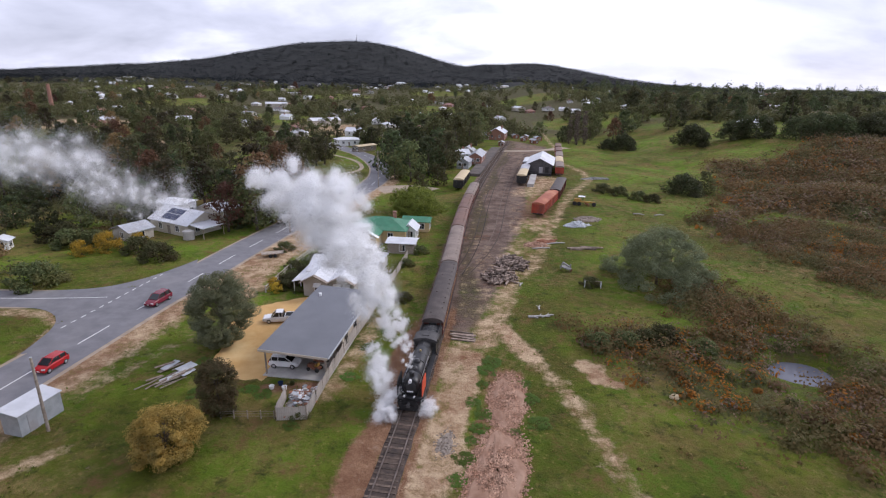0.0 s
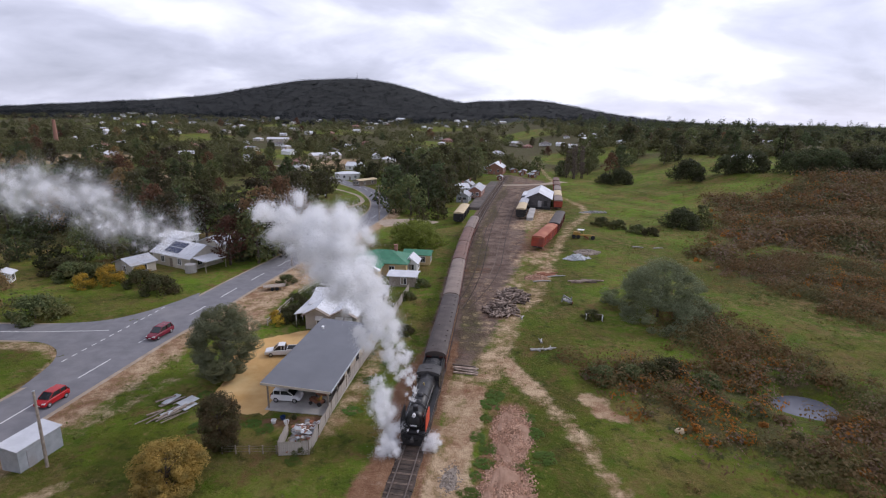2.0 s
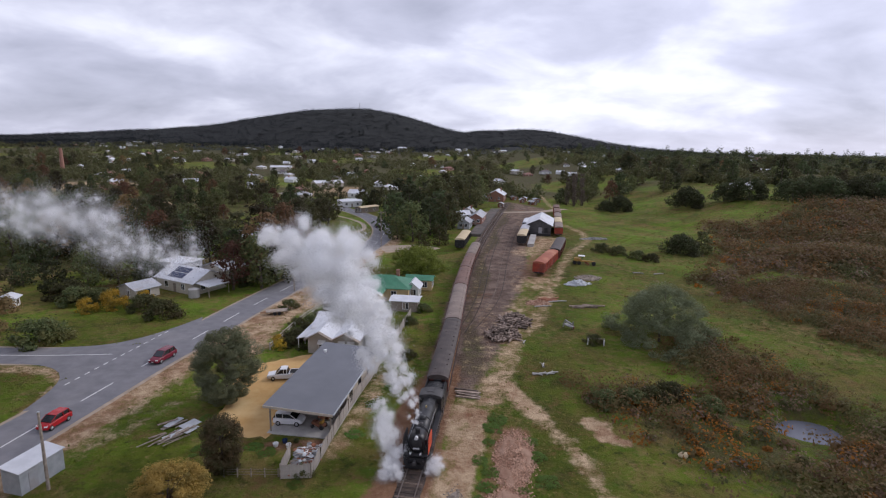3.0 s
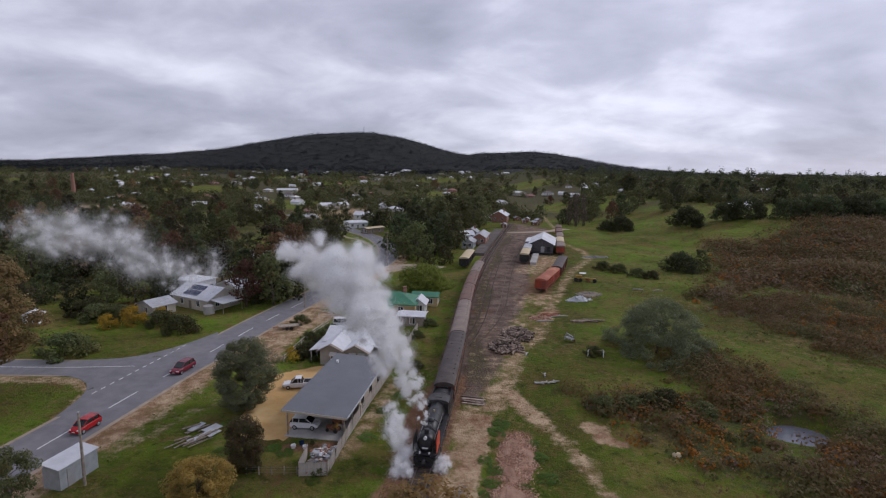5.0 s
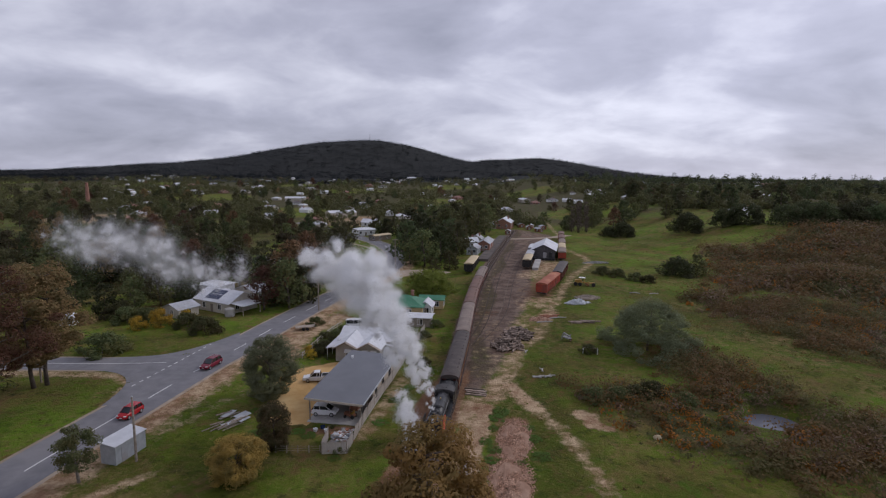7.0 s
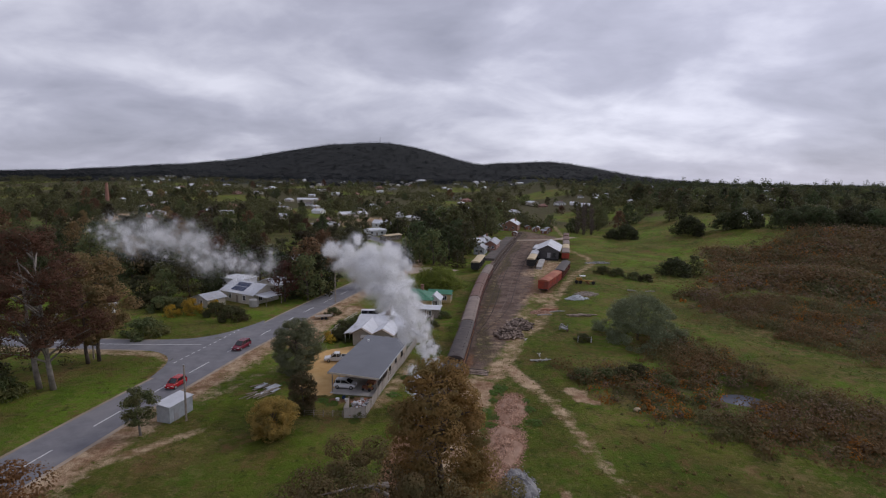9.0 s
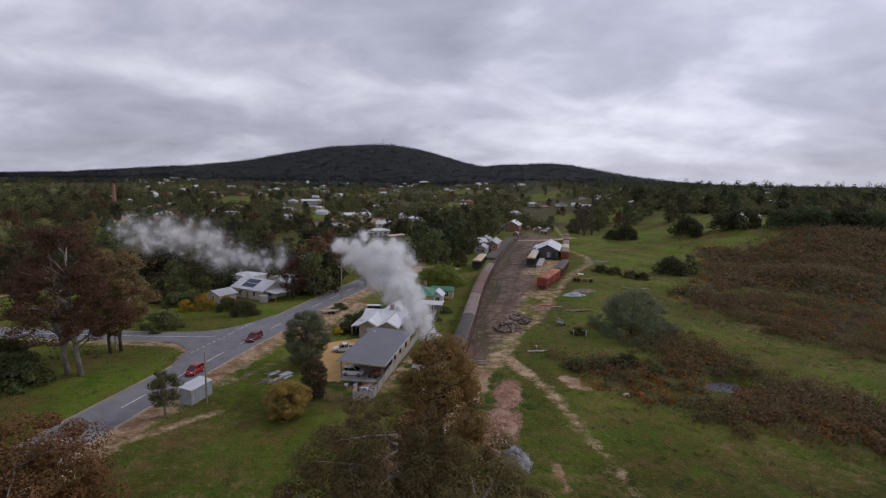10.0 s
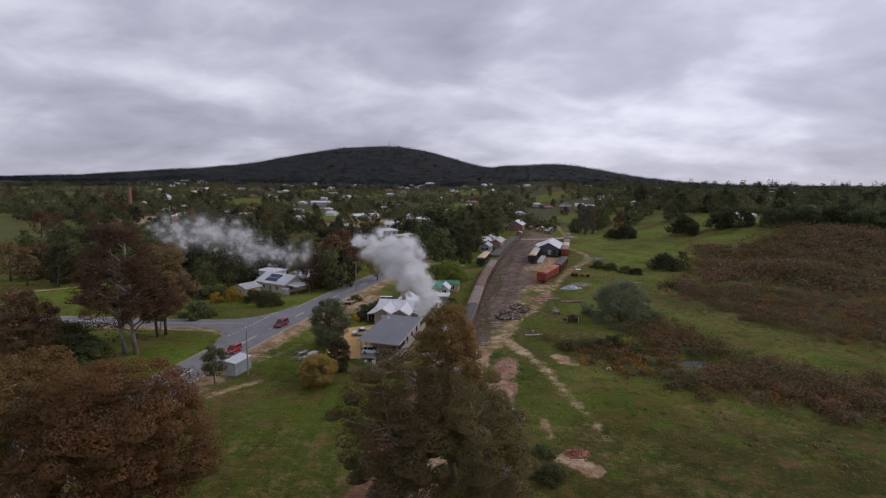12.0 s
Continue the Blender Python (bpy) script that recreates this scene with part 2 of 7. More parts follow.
M = {
    "ground": ground_material(),
    "glass": glass_material(),
    "steam": steam_material("steam", 0.5),
    "steam_thin": steam_material("thin_steam", 0.3),
    "asphalt": surf("asphalt", (0.15, 0.147, 0.157), (0.20, 0.195, 0.205), 0.5, 0.85, 0.08, (0.235, 0.225, 0.225), 0.2, 20),
    "shoulder": surf("gravel_shoulder", (0.30, 0.235, 0.175), (0.42, 0.34, 0.26), 0.6, 0.95, 0.15, (0.20, 0.16, 0.10), 0.4, 6),
    "line": surf("road_paint", (0.62, 0.62, 0.6), (0.75, 0.75, 0.73), 1.5, 0.7, bump=0.05),
    "orange_gravel": surf("orange_gravel", (0.50, 0.30, 0.11), (0.60, 0.385, 0.16), 0.35, 0.95, 0.15, (0.64, 0.46, 0.23), 0.4, 8),
    "rail": surf("worn_rail", (0.105, 0.078, 0.064), (0.20, 0.165, 0.145), 0.8, 0.5, metal=0.2, bump=0.05),
    "sleeper": surf("weathered_sleeper", (0.050, 0.036, 0.028), (0.140, 0.104, 0.080), 2.5, 0.9, vary=0.7),
    "ballast": surf("ballast", (0.040, 0.031, 0.027), (0.105, 0.074, 0.057), 0.8, 0.95, 0.10, (0.026, 0.022, 0.021), 0.6, 5),
    "brick": surf("broken_brick", (0.30, 0.165, 0.105), (0.43, 0.275, 0.19), 0.7, 0.9, island=0.35),
    "rubble": surf("grey_rubble", (0.17, 0.165, 0.165), (0.36, 0.35, 0.34), 0.9, 0.9, island=0.35),
    "log": surf("weathered_log", (0.15, 0.108, 0.085), (0.33, 0.26, 0.21), 2.0, 0.9, vary=0.55),
    "bark": surf("grey_bark", (0.15, 0.125, 0.105), (0.30, 0.265, 0.23), 0.8, 0.9, 0.3, (0.12, 0.09, 0.07), 0.4, 6),
    "dark_bark": surf("dark_bark", (0.07, 0.055, 0.045), (0.14, 0.11, 0.09), 1.2, 0.95, bump=0.4),
    "roof_grey": surf("blue_grey_roof", (0.125, 0.13, 0.145), (0.15, 0.155, 0.17), 0.3, 0.5, bump=0.08, wave=("X", 5.0)),
    "roof_white": surf("pale_iron_roof", (0.55, 0.56, 0.58), (0.70, 0.71, 0.73), 0.5, 0.5, 0.25, (0.42, 0.41, 0.41), 0.3, wave=("X", 4.0)),
    "roof_zinc": surf("zinc_roof", (0.33, 0.34, 0.36), (0.46, 0.47, 0.49), 0.5, 0.5, 0.3, (0.30, 0.25, 0.22), 0.3, wave=("X", 4.0)),
    "roof_green": surf("green_iron_roof", (0.035, 0.16, 0.085), (0.05, 0.21, 0.115), 0.6, 0.5, 0.25, (0.10, 0.22, 0.14), 0.3, wave=("X", 4.0)),
    "roof_red": surf("faded_red_roof", (0.22, 0.10, 0.08), (0.33, 0.17, 0.13), 0.6, 0.7, 0.25, (0.28, 0.21, 0.18), 0.2),
    "roof_dark": surf("dark_tile_roof", (0.10, 0.09, 0.09), (0.17, 0.15, 0.145), 0.8, 0.8, bump=0.2),
    "weatherboard": surf("cream_weatherboard", (0.42, 0.38, 0.31), (0.52, 0.48, 0.40), 0.6, 0.75, bump=0.35, wave=("Z", 3.0)),
    "grey_wall": surf("grey_weatherboard", (0.36, 0.34, 0.31), (0.46, 0.43, 0.39), 0.6, 0.8, bump=0.35, wave=("Z", 3.0)),
    "yellow_wall": surf("mustard_render", (0.48, 0.36, 0.18), (0.58, 0.45, 0.25), 0.7, 0.8, bump=0.1),
    "beige_wall": surf("beige_steel_wall", (0.44, 0.37, 0.29), (0.52, 0.45, 0.36), 0.6, 0.7, bump=0.3, wave=("Y", 4.0)),
    "white_paint": surf("white_paint", (0.68, 0.68, 0.67), (0.80, 0.80, 0.79), 1.2, 0.5, bump=0.05),
    "red_brick": surf("red_brick_wall", (0.25, 0.12, 0.085), (0.36, 0.19, 0.14), 2.5, 0.85, bump=0.2),
    "fence_iron": surf("weathered_fence", (0.36, 0.32, 0.28), (0.52, 0.47, 0.42), 0.9, 0.7, 0.4, (0.27, 0.20, 0.15), 0.3, vary=0.12),
    "dark_timber": surf("dark_boards", (0.070, 0.066, 0.068), (0.125, 0.115, 0.115), 1.5, 0.9, bump=0.3, wave=("X", 3.0)),
    "platform": surf("platform_gravel", (0.075, 0.062, 0.056), (0.135, 0.112, 0.098), 0.5, 0.95, 0.1, (0.17, 0.14, 0.12), 0.3, 6),
    "timber": surf("grey_timber", (0.20, 0.16, 0.125), (0.34, 0.29, 0.24), 3.0, 0.9, vary=0.2),
    "zinc": surf("galvanised_sheet", (0.36, 0.38, 0.40), (0.50, 0.52, 0.54), 0.9, 0.45, bump=0.25, wave=("X", 5.0), vary=0.1),
    "concrete": surf("pale_concrete", (0.36, 0.34, 0.32), (0.48, 0.46, 0.43), 0.6, 0.9, 0.15, (0.28, 0.26, 0.24)),
    "black": surf("engine_black", (0.016, 0.016, 0.018), (0.035, 0.034, 0.034), 1.5, 0.42, bump=0.05),
    "sooty": surf("sooty_grey", (0.045, 0.043, 0.043), (0.085, 0.08, 0.078), 1.0, 0.75, bump=0.15),
    "engine_red": surf("engine_red", (0.52, 0.055, 0.025), (0.62, 0.09, 0.04), 1.0, 0.45, bump=0.03),
    "steel": surf("bright_steel", (0.45, 0.45, 0.46), (0.6, 0.6, 0.6), 2.0, 0.35, metal=0.8, bump=0.05),
    "brass": surf("brass", (0.6, 0.45, 0.18), (0.7, 0.55, 0.25), 3.0, 0.35, metal=0.8, bump=0.05),
    "coal": surf("coal", (0.012, 0.012, 0.013), (0.03, 0.03, 0.032), 4.0, 0.6, bump=0.6),
    "carriage_red": surf("carriage_red", (0.115, 0.04, 0.03), (0.16, 0.06, 0.045), 1.0, 0.5, bump=0.05),
    "roof_soot": surf("carriage_roof_dark", (0.050, 0.038, 0.033), (0.078, 0.060, 0.052), 0.6, 0.65, 0.3, (0.098, 0.076, 0.066), 0.2),
    "roof_tan": surf("carriage_roof_tan", (0.19, 0.145, 0.12), (0.27, 0.215, 0.18), 0.6, 0.8, 0.3, (0.14, 0.105, 0.09), 0.2),
    "roof_rust": surf("carriage_roof_rust", (0.145, 0.085, 0.068), (0.215, 0.13, 0.10), 0.6, 0.8, 0.3, (0.13, 0.10, 0.088), 0.2),
    "wagon_red": surf("wagon_red", (0.25, 0.040, 0.022), (0.36, 0.066, 0.034), 0.8, 0.75, 0.3, (0.16, 0.06, 0.045), 0.2),
    "wagon_orange": surf("wagon_orange_roof", (0.28, 0.085, 0.05), (0.38, 0.13, 0.075), 0.5, 0.8, 0.22, (0.48, 0.22, 0.12), 0.2),
    "tan_roof": surf("straw_roof", (0.50, 0.40, 0.25), (0.60, 0.49, 0.32), 0.7, 0.85, bump=0.15),
    "car_white": surf("car_white", (0.74, 0.74, 0.75), (0.78, 0.78, 0.79), 1.0, 0.25, bump=0.0),
    "car_red": surf("car_red", (0.36, 0.012, 0.015), (0.40, 0.016, 0.02), 1.0, 0.22, bump=0.0),
    "car_maroon": surf("car_maroon", (0.15, 0.012, 0.025), (0.17, 0.015, 0.03), 1.0, 0.22, bump=0.0),
    "car_blue": surf("car_blue", (0.02, 0.04, 0.10), (0.03, 0.05, 0.12), 1.0, 0.22, bump=0.0),
    "tyre": surf("tyre_rubber", (0.018, 0.018, 0.018), (0.03, 0.03, 0.03), 5.0, 0.85, bump=0.1),
    "lamp_lens": surf("lamp_lens", (0.6, 0.6, 0.6), (0.75, 0.75, 0.75), 3.0, 0.15, bump=0.0),
    "tail_lens": surf("tail_lens", (0.4, 0.01, 0.01), (0.5, 0.02, 0.02), 3.0, 0.2, bump=0.0),
    "machine_yellow": surf("machine_yellow", (0.34, 0.19, 0.035), (0.44, 0.27, 0.06), 1.0, 0.6, bump=0.1),
    "solar": surf("solar_cells", (0.02, 0.03, 0.07), (0.035, 0.045, 0.09), 1.0, 0.15, bump=0.0),
    "pond": surf("pond_water", (0.115, 0.118, 0.142), (0.128, 0.131, 0.157), 0.2, 0.15, bump=0.0, spec=0.35),
    "rust": surf("rusty_scrap", (0.20, 0.075, 0.04), (0.33, 0.15, 0.09), 1.5, 0.85, vary=0.25),
    "leaf_brown": leafy("gum_leaf_brown", (0.184, 0.144, 0.058), (0.256, 0.196, 0.077), (0.150, 0.146, 0.055), patch=0.35),
    "leaf_rust": leafy("gum_leaf_rust", (0.222, 0.124, 0.046), (0.300, 0.168, 0.060), (0.180, 0.127, 0.050), patch=0.35),
    "leaf_gum": leafy("gum_leaf_green", (0.078, 0.092, 0.037), (0.151, 0.161, 0.065), (0.132, 0.114, 0.047), vary=0.45, hue=0.03),
    "leaf_dark": leafy("dark_leaf", (0.048, 0.065, 0.029), (0.101, 0.121, 0.048), (0.076, 0.074, 0.036), vary=0.45, hue=0.03),
    "leaf_grey": leafy("grey_green_leaf", (0.138, 0.152, 0.086), (0.233, 0.250, 0.146), (0.146, 0.152, 0.075)),
    "leaf_dusk": leafy("dusky_gum_leaf", (0.071, 0.064, 0.032), (0.127, 0.108, 0.054), (0.076, 0.081, 0.037), vary=0.45, hue=0.03),
    "leaf_russet": leafy("russet_gum_leaf", (0.155, 0.086, 0.049), (0.251, 0.142, 0.076), (0.130, 0.098, 0.049), vary=0.45, hue=0.03),
    "leaf_cypress": leafy("brown_cypress_leaf", (0.137, 0.112, 0.052), (0.246, 0.188, 0.088), (0.122, 0.127, 0.052)),
    "twig": leafy("bare_twig", (0.085, 0.062, 0.052), (0.130, 0.098, 0.082), (0.095, 0.070, 0.058)),
    "leaf_weed": leafy("weed_leaf", (0.083, 0.151, 0.029), (0.152, 0.237, 0.044), (0.117, 0.186, 0.031)),
    "leaf_lime": leafy("lime_leaf", (0.142, 0.158, 0.025), (0.251, 0.255, 0.051), (0.142, 0.152, 0.032)),
    "leaf_wattle": leafy("wattle_leaf", (0.506, 0.368, 0.088), (0.713, 0.540, 0.154), (0.299, 0.253, 0.077), hue=0.01),
    "leaf_bloom": leafy("yellow_bloom", (0.480, 0.310, 0.030), (0.580, 0.400, 0.060), (0.220, 0.180, 0.040), hue=0.01),
    "leaf_gorse": leafy("gorse_leaf", (0.154, 0.093, 0.042), (0.196, 0.119, 0.052), (0.128, 0.112, 0.044), patch=0.10),
    "leaf_twiggy": leafy("bare_heath", (0.172, 0.121, 0.083), (0.261, 0.185, 0.127), (0.196, 0.123, 0.067), patch=0.14),
    "leaf_orange": leafy("gorse_bloom", (0.365, 0.158, 0.022), (0.470, 0.218, 0.034), (0.240, 0.122, 0.025), patch=0.15),
    # blue tint of distance haze is mixed into the leaf colour
    "forest": leafy("hazed_forest", (0.026, 0.031, 0.036), (0.031, 0.035, 0.039), (0.037, 0.036, 0.037), patch=0.006, through_light=0.5, spec=0.0),
    "tussock": leafy("dry_tussock", (0.125, 0.113, 0.032), (0.261, 0.207, 0.064), (0.111, 0.123, 0.032), patch=0.08),
    "blade": leafy("grass_blade", (0.104, 0.151, 0.021), (0.188, 0.241, 0.038), (0.225, 0.197, 0.056), patch=0.08),
}

# ---- mesh helpers ----


class Build:
    """Collects faces for one mesh."""

    def __init__(self):
        self.v, self.f = [], []

    def add(self, verts, faces):
        n = len(self.v)
        self.v += [tuple(p) for p in verts]
        self.f += [tuple(i + n for i in q) for q in faces]
        return self

    def box(self, x, y, z, sx, sy, sz, rz=0.0, rx=0.0, ry=0.0):
        """A box with its centre at x, y, z."""
        m = Euler((radians(rx), radians(ry), radians(rz))).to_matrix()
        pts = [m @ Vector((a * sx / 2, b * sy / 2, c * sz / 2)) + Vector((x, y, z)) for c in (-1, 1) for b in (-1, 1) for a in (-1, 1)]
        return self.add(pts, [(0, 2, 3, 1), (4, 5, 7, 6), (0, 1, 5, 4), (2, 6, 7, 3), (0, 4, 6, 2), (1, 3, 7, 5)])

    def tube(self, pts, radii, n=10, closed=True):
        """A round bar through points, with a radius at each."""
        pts = [Vector(p) for p in pts]
        rings = []
        for i, p in enumerate(pts):
            d = (pts[min(i + 1, len(pts) - 1)] - pts[max(i - 1, 0)]).normalized()
            side = d.cross(Vector((0, 0, 1)) if abs(d.z) < 0.9 else Vector((1, 0, 0))).normalized()
            other = d.cross(side)
            rings.append([p + radii[i] * (math.cos(a) * side + math.sin(a) * other) for a in (2 * math.pi * k / n for k in range(n))])
        faces = [(i * n + k, i * n + (k + 1) % n, (i + 1) * n + (k + 1) % n, (i + 1) * n + k) for i in range(len(pts) - 1) for k in range(n)]
        if closed:
            faces += [tuple(range(n))[::-1], tuple((len(pts) - 1) * n + k for k in range(n))]
        return self.add([p for r in rings for p in r], faces)

    def loft(self, rings, caps=True):
        n = len(rings[0])
        faces = [(i * n + k, i * n + (k + 1) % n, (i + 1) * n + (k + 1) % n, (i + 1) * n + k) for i in range(len(rings) - 1) for k in range(n)]
        if caps:
            faces += [tuple(range(n))[::-1], tuple((len(rings) - 1) * n + k for k in range(n))]
        return self.add([p for r in rings for p in r], faces)

    def mesh(self, name, mat, smooth=False):
        me = bpy.data.meshes.new(name)
        me.from_pydata(self.v, [], self.f)
        bm = bmesh.new()
        bm.from_mesh(me)
        bmesh.ops.recalc_face_normals(bm, faces=bm.faces)
        bm.to_mesh(me)
        bm.free()
        me.materials.append(mat)
        if smooth:
            me.polygons.foreach_set("use_smooth", [True] * len(me.polygons))
        return me


def part(name, b, material, parent, label="", smooth=False):
    """Links a Build (or a ready mesh) as one mesh object under a thing or a part."""
    me = b.mesh(name, M[material], smooth) if isinstance(b, Build) else b
    ob = new(name, me)
    ob.parent = parent
    return tagged(ob, label)


def thing(name, label, category, x, y, z=0.0, rz=0.0, group="", kind=""):
    """An Empty at the base of a thing, which parents its parts."""
    ob = new(name)
    ob.empty_display_size = 0.5
    ob.matrix_basis = pose(x, y, z, 0, 0, rz)
    return tagged(ob, label, category, group, kind)


def solid(name, b, material, label, category, x=0, y=0, z=0, rz=0, group="", kind="", smooth=False):
    """A thing that is one mesh."""
    ob = new(name, b.mesh(name, M[material], smooth) if isinstance(b, Build) else b)
    ob.matrix_basis = pose(x, y, z, 0, 0, rz)
    return tagged(ob, label, category, group, kind)


def array_mesh(name, verts, faces, mat):
    me = bpy.data.meshes.new(name)
    me.from_pydata(np.asarray(verts).tolist(), [], np.asarray(faces).tolist())
    me.materials.append(mat)
    return me


# ---- the lie of the land ----


def smooth_step(a, b, v):
    s = np.clip((v - a) / (b - a), 0, 1)
    return s * s * (3 - 2 * s)


HILLS = [(-630, 2750, 134, 465, 620), (-236, 2800, 85, 339, 560), (-1292, 2850, 76, 791, 650), (415, 2850, 85, 406, 620),
         (-2297, 2900, 10, 702, 700), (826, 2900, 21, 489, 600), (2311, 2900, 9, 896, 700)]


def land(x, y):
    """Height of the ground."""
    x, y = np.asarray(x, float), np.asarray(y, float)
    z = 26 * smooth_step(330, 1500, y)
    z = z + 13 * smooth_step(85, 175, x) * smooth_step(150, 230, y)
    for hx, hy, a, sx, sy in HILLS:
        z = z + a * np.exp(-((x - hx) / sx) ** 2 - ((y - hy) / sy) ** 2)
    z = z - 3.0 * np.exp(-(((x - 46.6) / 5.5) ** 2 + ((y - 56.6) / 4.5) ** 2) ** 1.5)
    z = z + 4.5 * np.exp(-((x - 122) / 26) ** 2 - ((y - 152) / 12) ** 2)
    wob = np.sin(x * 0.11 + 0.7) * np.sin(y * 0.09 + 0.3) + 0.5 * np.sin(x * 0.23 + y * 0.17)
    z = z - 13 * smooth_step(0.12, 0.42, x / np.maximum(y, 200.0)) * smooth_step(450, 900, y)
    z = z + 0.7 * wob * smooth_step(45, 90, x)
    z = z + 3.0 * (np.sin(x * 0.008 + 1) * np.sin(y * 0.006) + 0.4 * np.sin(x * 0.02 + y * 0.013)) * smooth_step(350, 800, y)
    return z


def land_at(x, y):
    return float(land(x, y))


TRACK = [(-120, -31.5), (-40, -17.6), (0, -11.3), (33, -6.2), (46.5, -4.3), (70, -1.5), (95, 0.6), (117, 2.4), (140, 5.0), (166, 8.7),
         (195, 13.5), (224, 18.6), (260, 25.2), (300, 32.6), (330, 38.2)]
TY, TX = [p[0] for p in TRACK], [p[1] for p in TRACK]


def track_x(y):
    """Centre of the running line, smoothed."""
    y = np.asarray(y, float)
    return sum(np.interp(y + d, TY, TX) for d in (-12, -8, -4, 0, 4, 8, 12)) / 7


def track_pose(y, z=0.0):
    slope = float(track_x(y + 2) - track_x(y - 2)) / 4
    return float(track_x(y)), y, z, -math.degrees(math.atan(slope))


def line_mask(x, y, pts, half, soft):
    """1 along a line of points, falling to 0 past half its width."""
    best = np.full(x.shape, 1e9)
    for (ax, ay), (bx, by) in zip(pts[:-1], pts[1:]):
        dx, dy = bx - ax, by - ay
        s = np.clip(((x - ax) * dx + (y - ay) * dy) / (dx * dx + dy * dy), 0, 1)
        best = np.minimum(best, np.hypot(x - ax - s * dx, y - ay - s * dy))
    return 1 - smooth_step(half - soft, half + soft, best)


def band(v, lo, hi, soft):
    return smooth_step(lo - soft, lo + soft, v) * (1 - smooth_step(hi - soft, hi + soft, v))


def area_mask(x, y, pts, soft):
    """1 inside an outline, with a soft edge."""
    x, y = np.asarray(x, float), np.asarray(y, float)
    inside = np.zeros(x.shape, bool)
    for (ax, ay), (bx, by) in zip(pts, pts[1:] + pts[:1]):
        if ay != by:
            inside ^= ((ay > y) != (by > y)) & (x < (bx - ax) * (y - ay) / (by - ay) + ax)
    far = 1 - line_mask(x, y, pts + pts[:1], soft, soft)
    return np.where(inside, 0.5 + 0.5 * far, 0.5 - 0.5 * far)


LOW_HEATH = [(17, 65), (24, 65), (35, 62), (38, 80), (46, 91), (50, 82), (52, 72), (55, 62), (62, 54), (78, 44), (85, 28), (54, 31), (41, 37), (34, 40), (28, 45), (24, 52), (19, 61)]
HIGH_HEATH = [(84, 150), (79, 138), (67, 134), (67, 116), (71, 102), (73, 86), (86, 70), (140, 66), (320, 150), (320, 290), (228, 276), (168, 238), (124, 208), (114, 222), (107, 200), (96, 174)]


def scrub_mask(x, y):
    """Where gorse and heath grow: a belt round the pond and one on the far slope."""
    crest = line_mask(np.asarray(x, float), np.asarray(y, float), [(79, 131), (92, 138), (102, 131), (112, 124)], 3.2, 1.5)
    return np.clip(area_mask(x, y, LOW_HEATH, 2.0) + area_mask(x, y, HIGH_HEATH, 2.5) * (1 - crest), 0, 1)

# ---- ground ----
def axis_steps(lo, fine_lo, fine_hi, hi, step, grow):
    out, v, s = [], fine_lo, step
    while v < fine_hi:
        out.append(v)
        v += step
    s = step
    while v < hi:
        out.append(v)
        s *= grow
        v += s
    out.append(hi)
    v, s, left = fine_lo, step, []
    while v > lo:
        s *= grow
        v -= s
        left.append(v)
    return np.array(left[::-1] + out)


gx = axis_steps(-3800, -62, 62, 3800, 0.8, 1.035)
gy = axis_steps(-700, 4, 135, 4600, 0.8, 1.03)
X, Y = np.meshgrid(gx, gy)
Z = land(X, Y)
tx = track_x(Y)
u = X - tx
yard_r = np.interp(Y, [55, 62, 89, 113, 136, 180, 215, 300, 340], [-2, 4, 13, 19, 25, 31, 44, 58, 40])
dark_cover = smooth_step(-3.5, -2.0, u) * (1 - smooth_step(-5.0, 2.5, X - yard_r)) * band(Y, 62, 335, 4)
weeds = line_mask(X, Y, [(14, 100), (19, 118), (24, 134), (27, 158), (30, 178)], 2.6, 1.8)
dark_cover = dark_cover * (1 - 0.62 * weeds)
dark_cover = np.maximum(dark_cover, (1 - smooth_step(1.2, 1.9, np.abs(u))) * band(Y, -80, 330, 5) * 0.8)
ROAD = [(-62, -60), (-56, 0), (-53.2, 30), (-51.4, 46), (-49.6, 59.5), (-48.0, 70.8), (-46.2, 80), (-43.4, 98), (-39, 120), (-34.5, 140), (-30, 158), (-26.6, 180),
        (-26.8, 200), (-31, 222), (-42, 252), (-62, 285), (-84, 320), (-120, 370)]
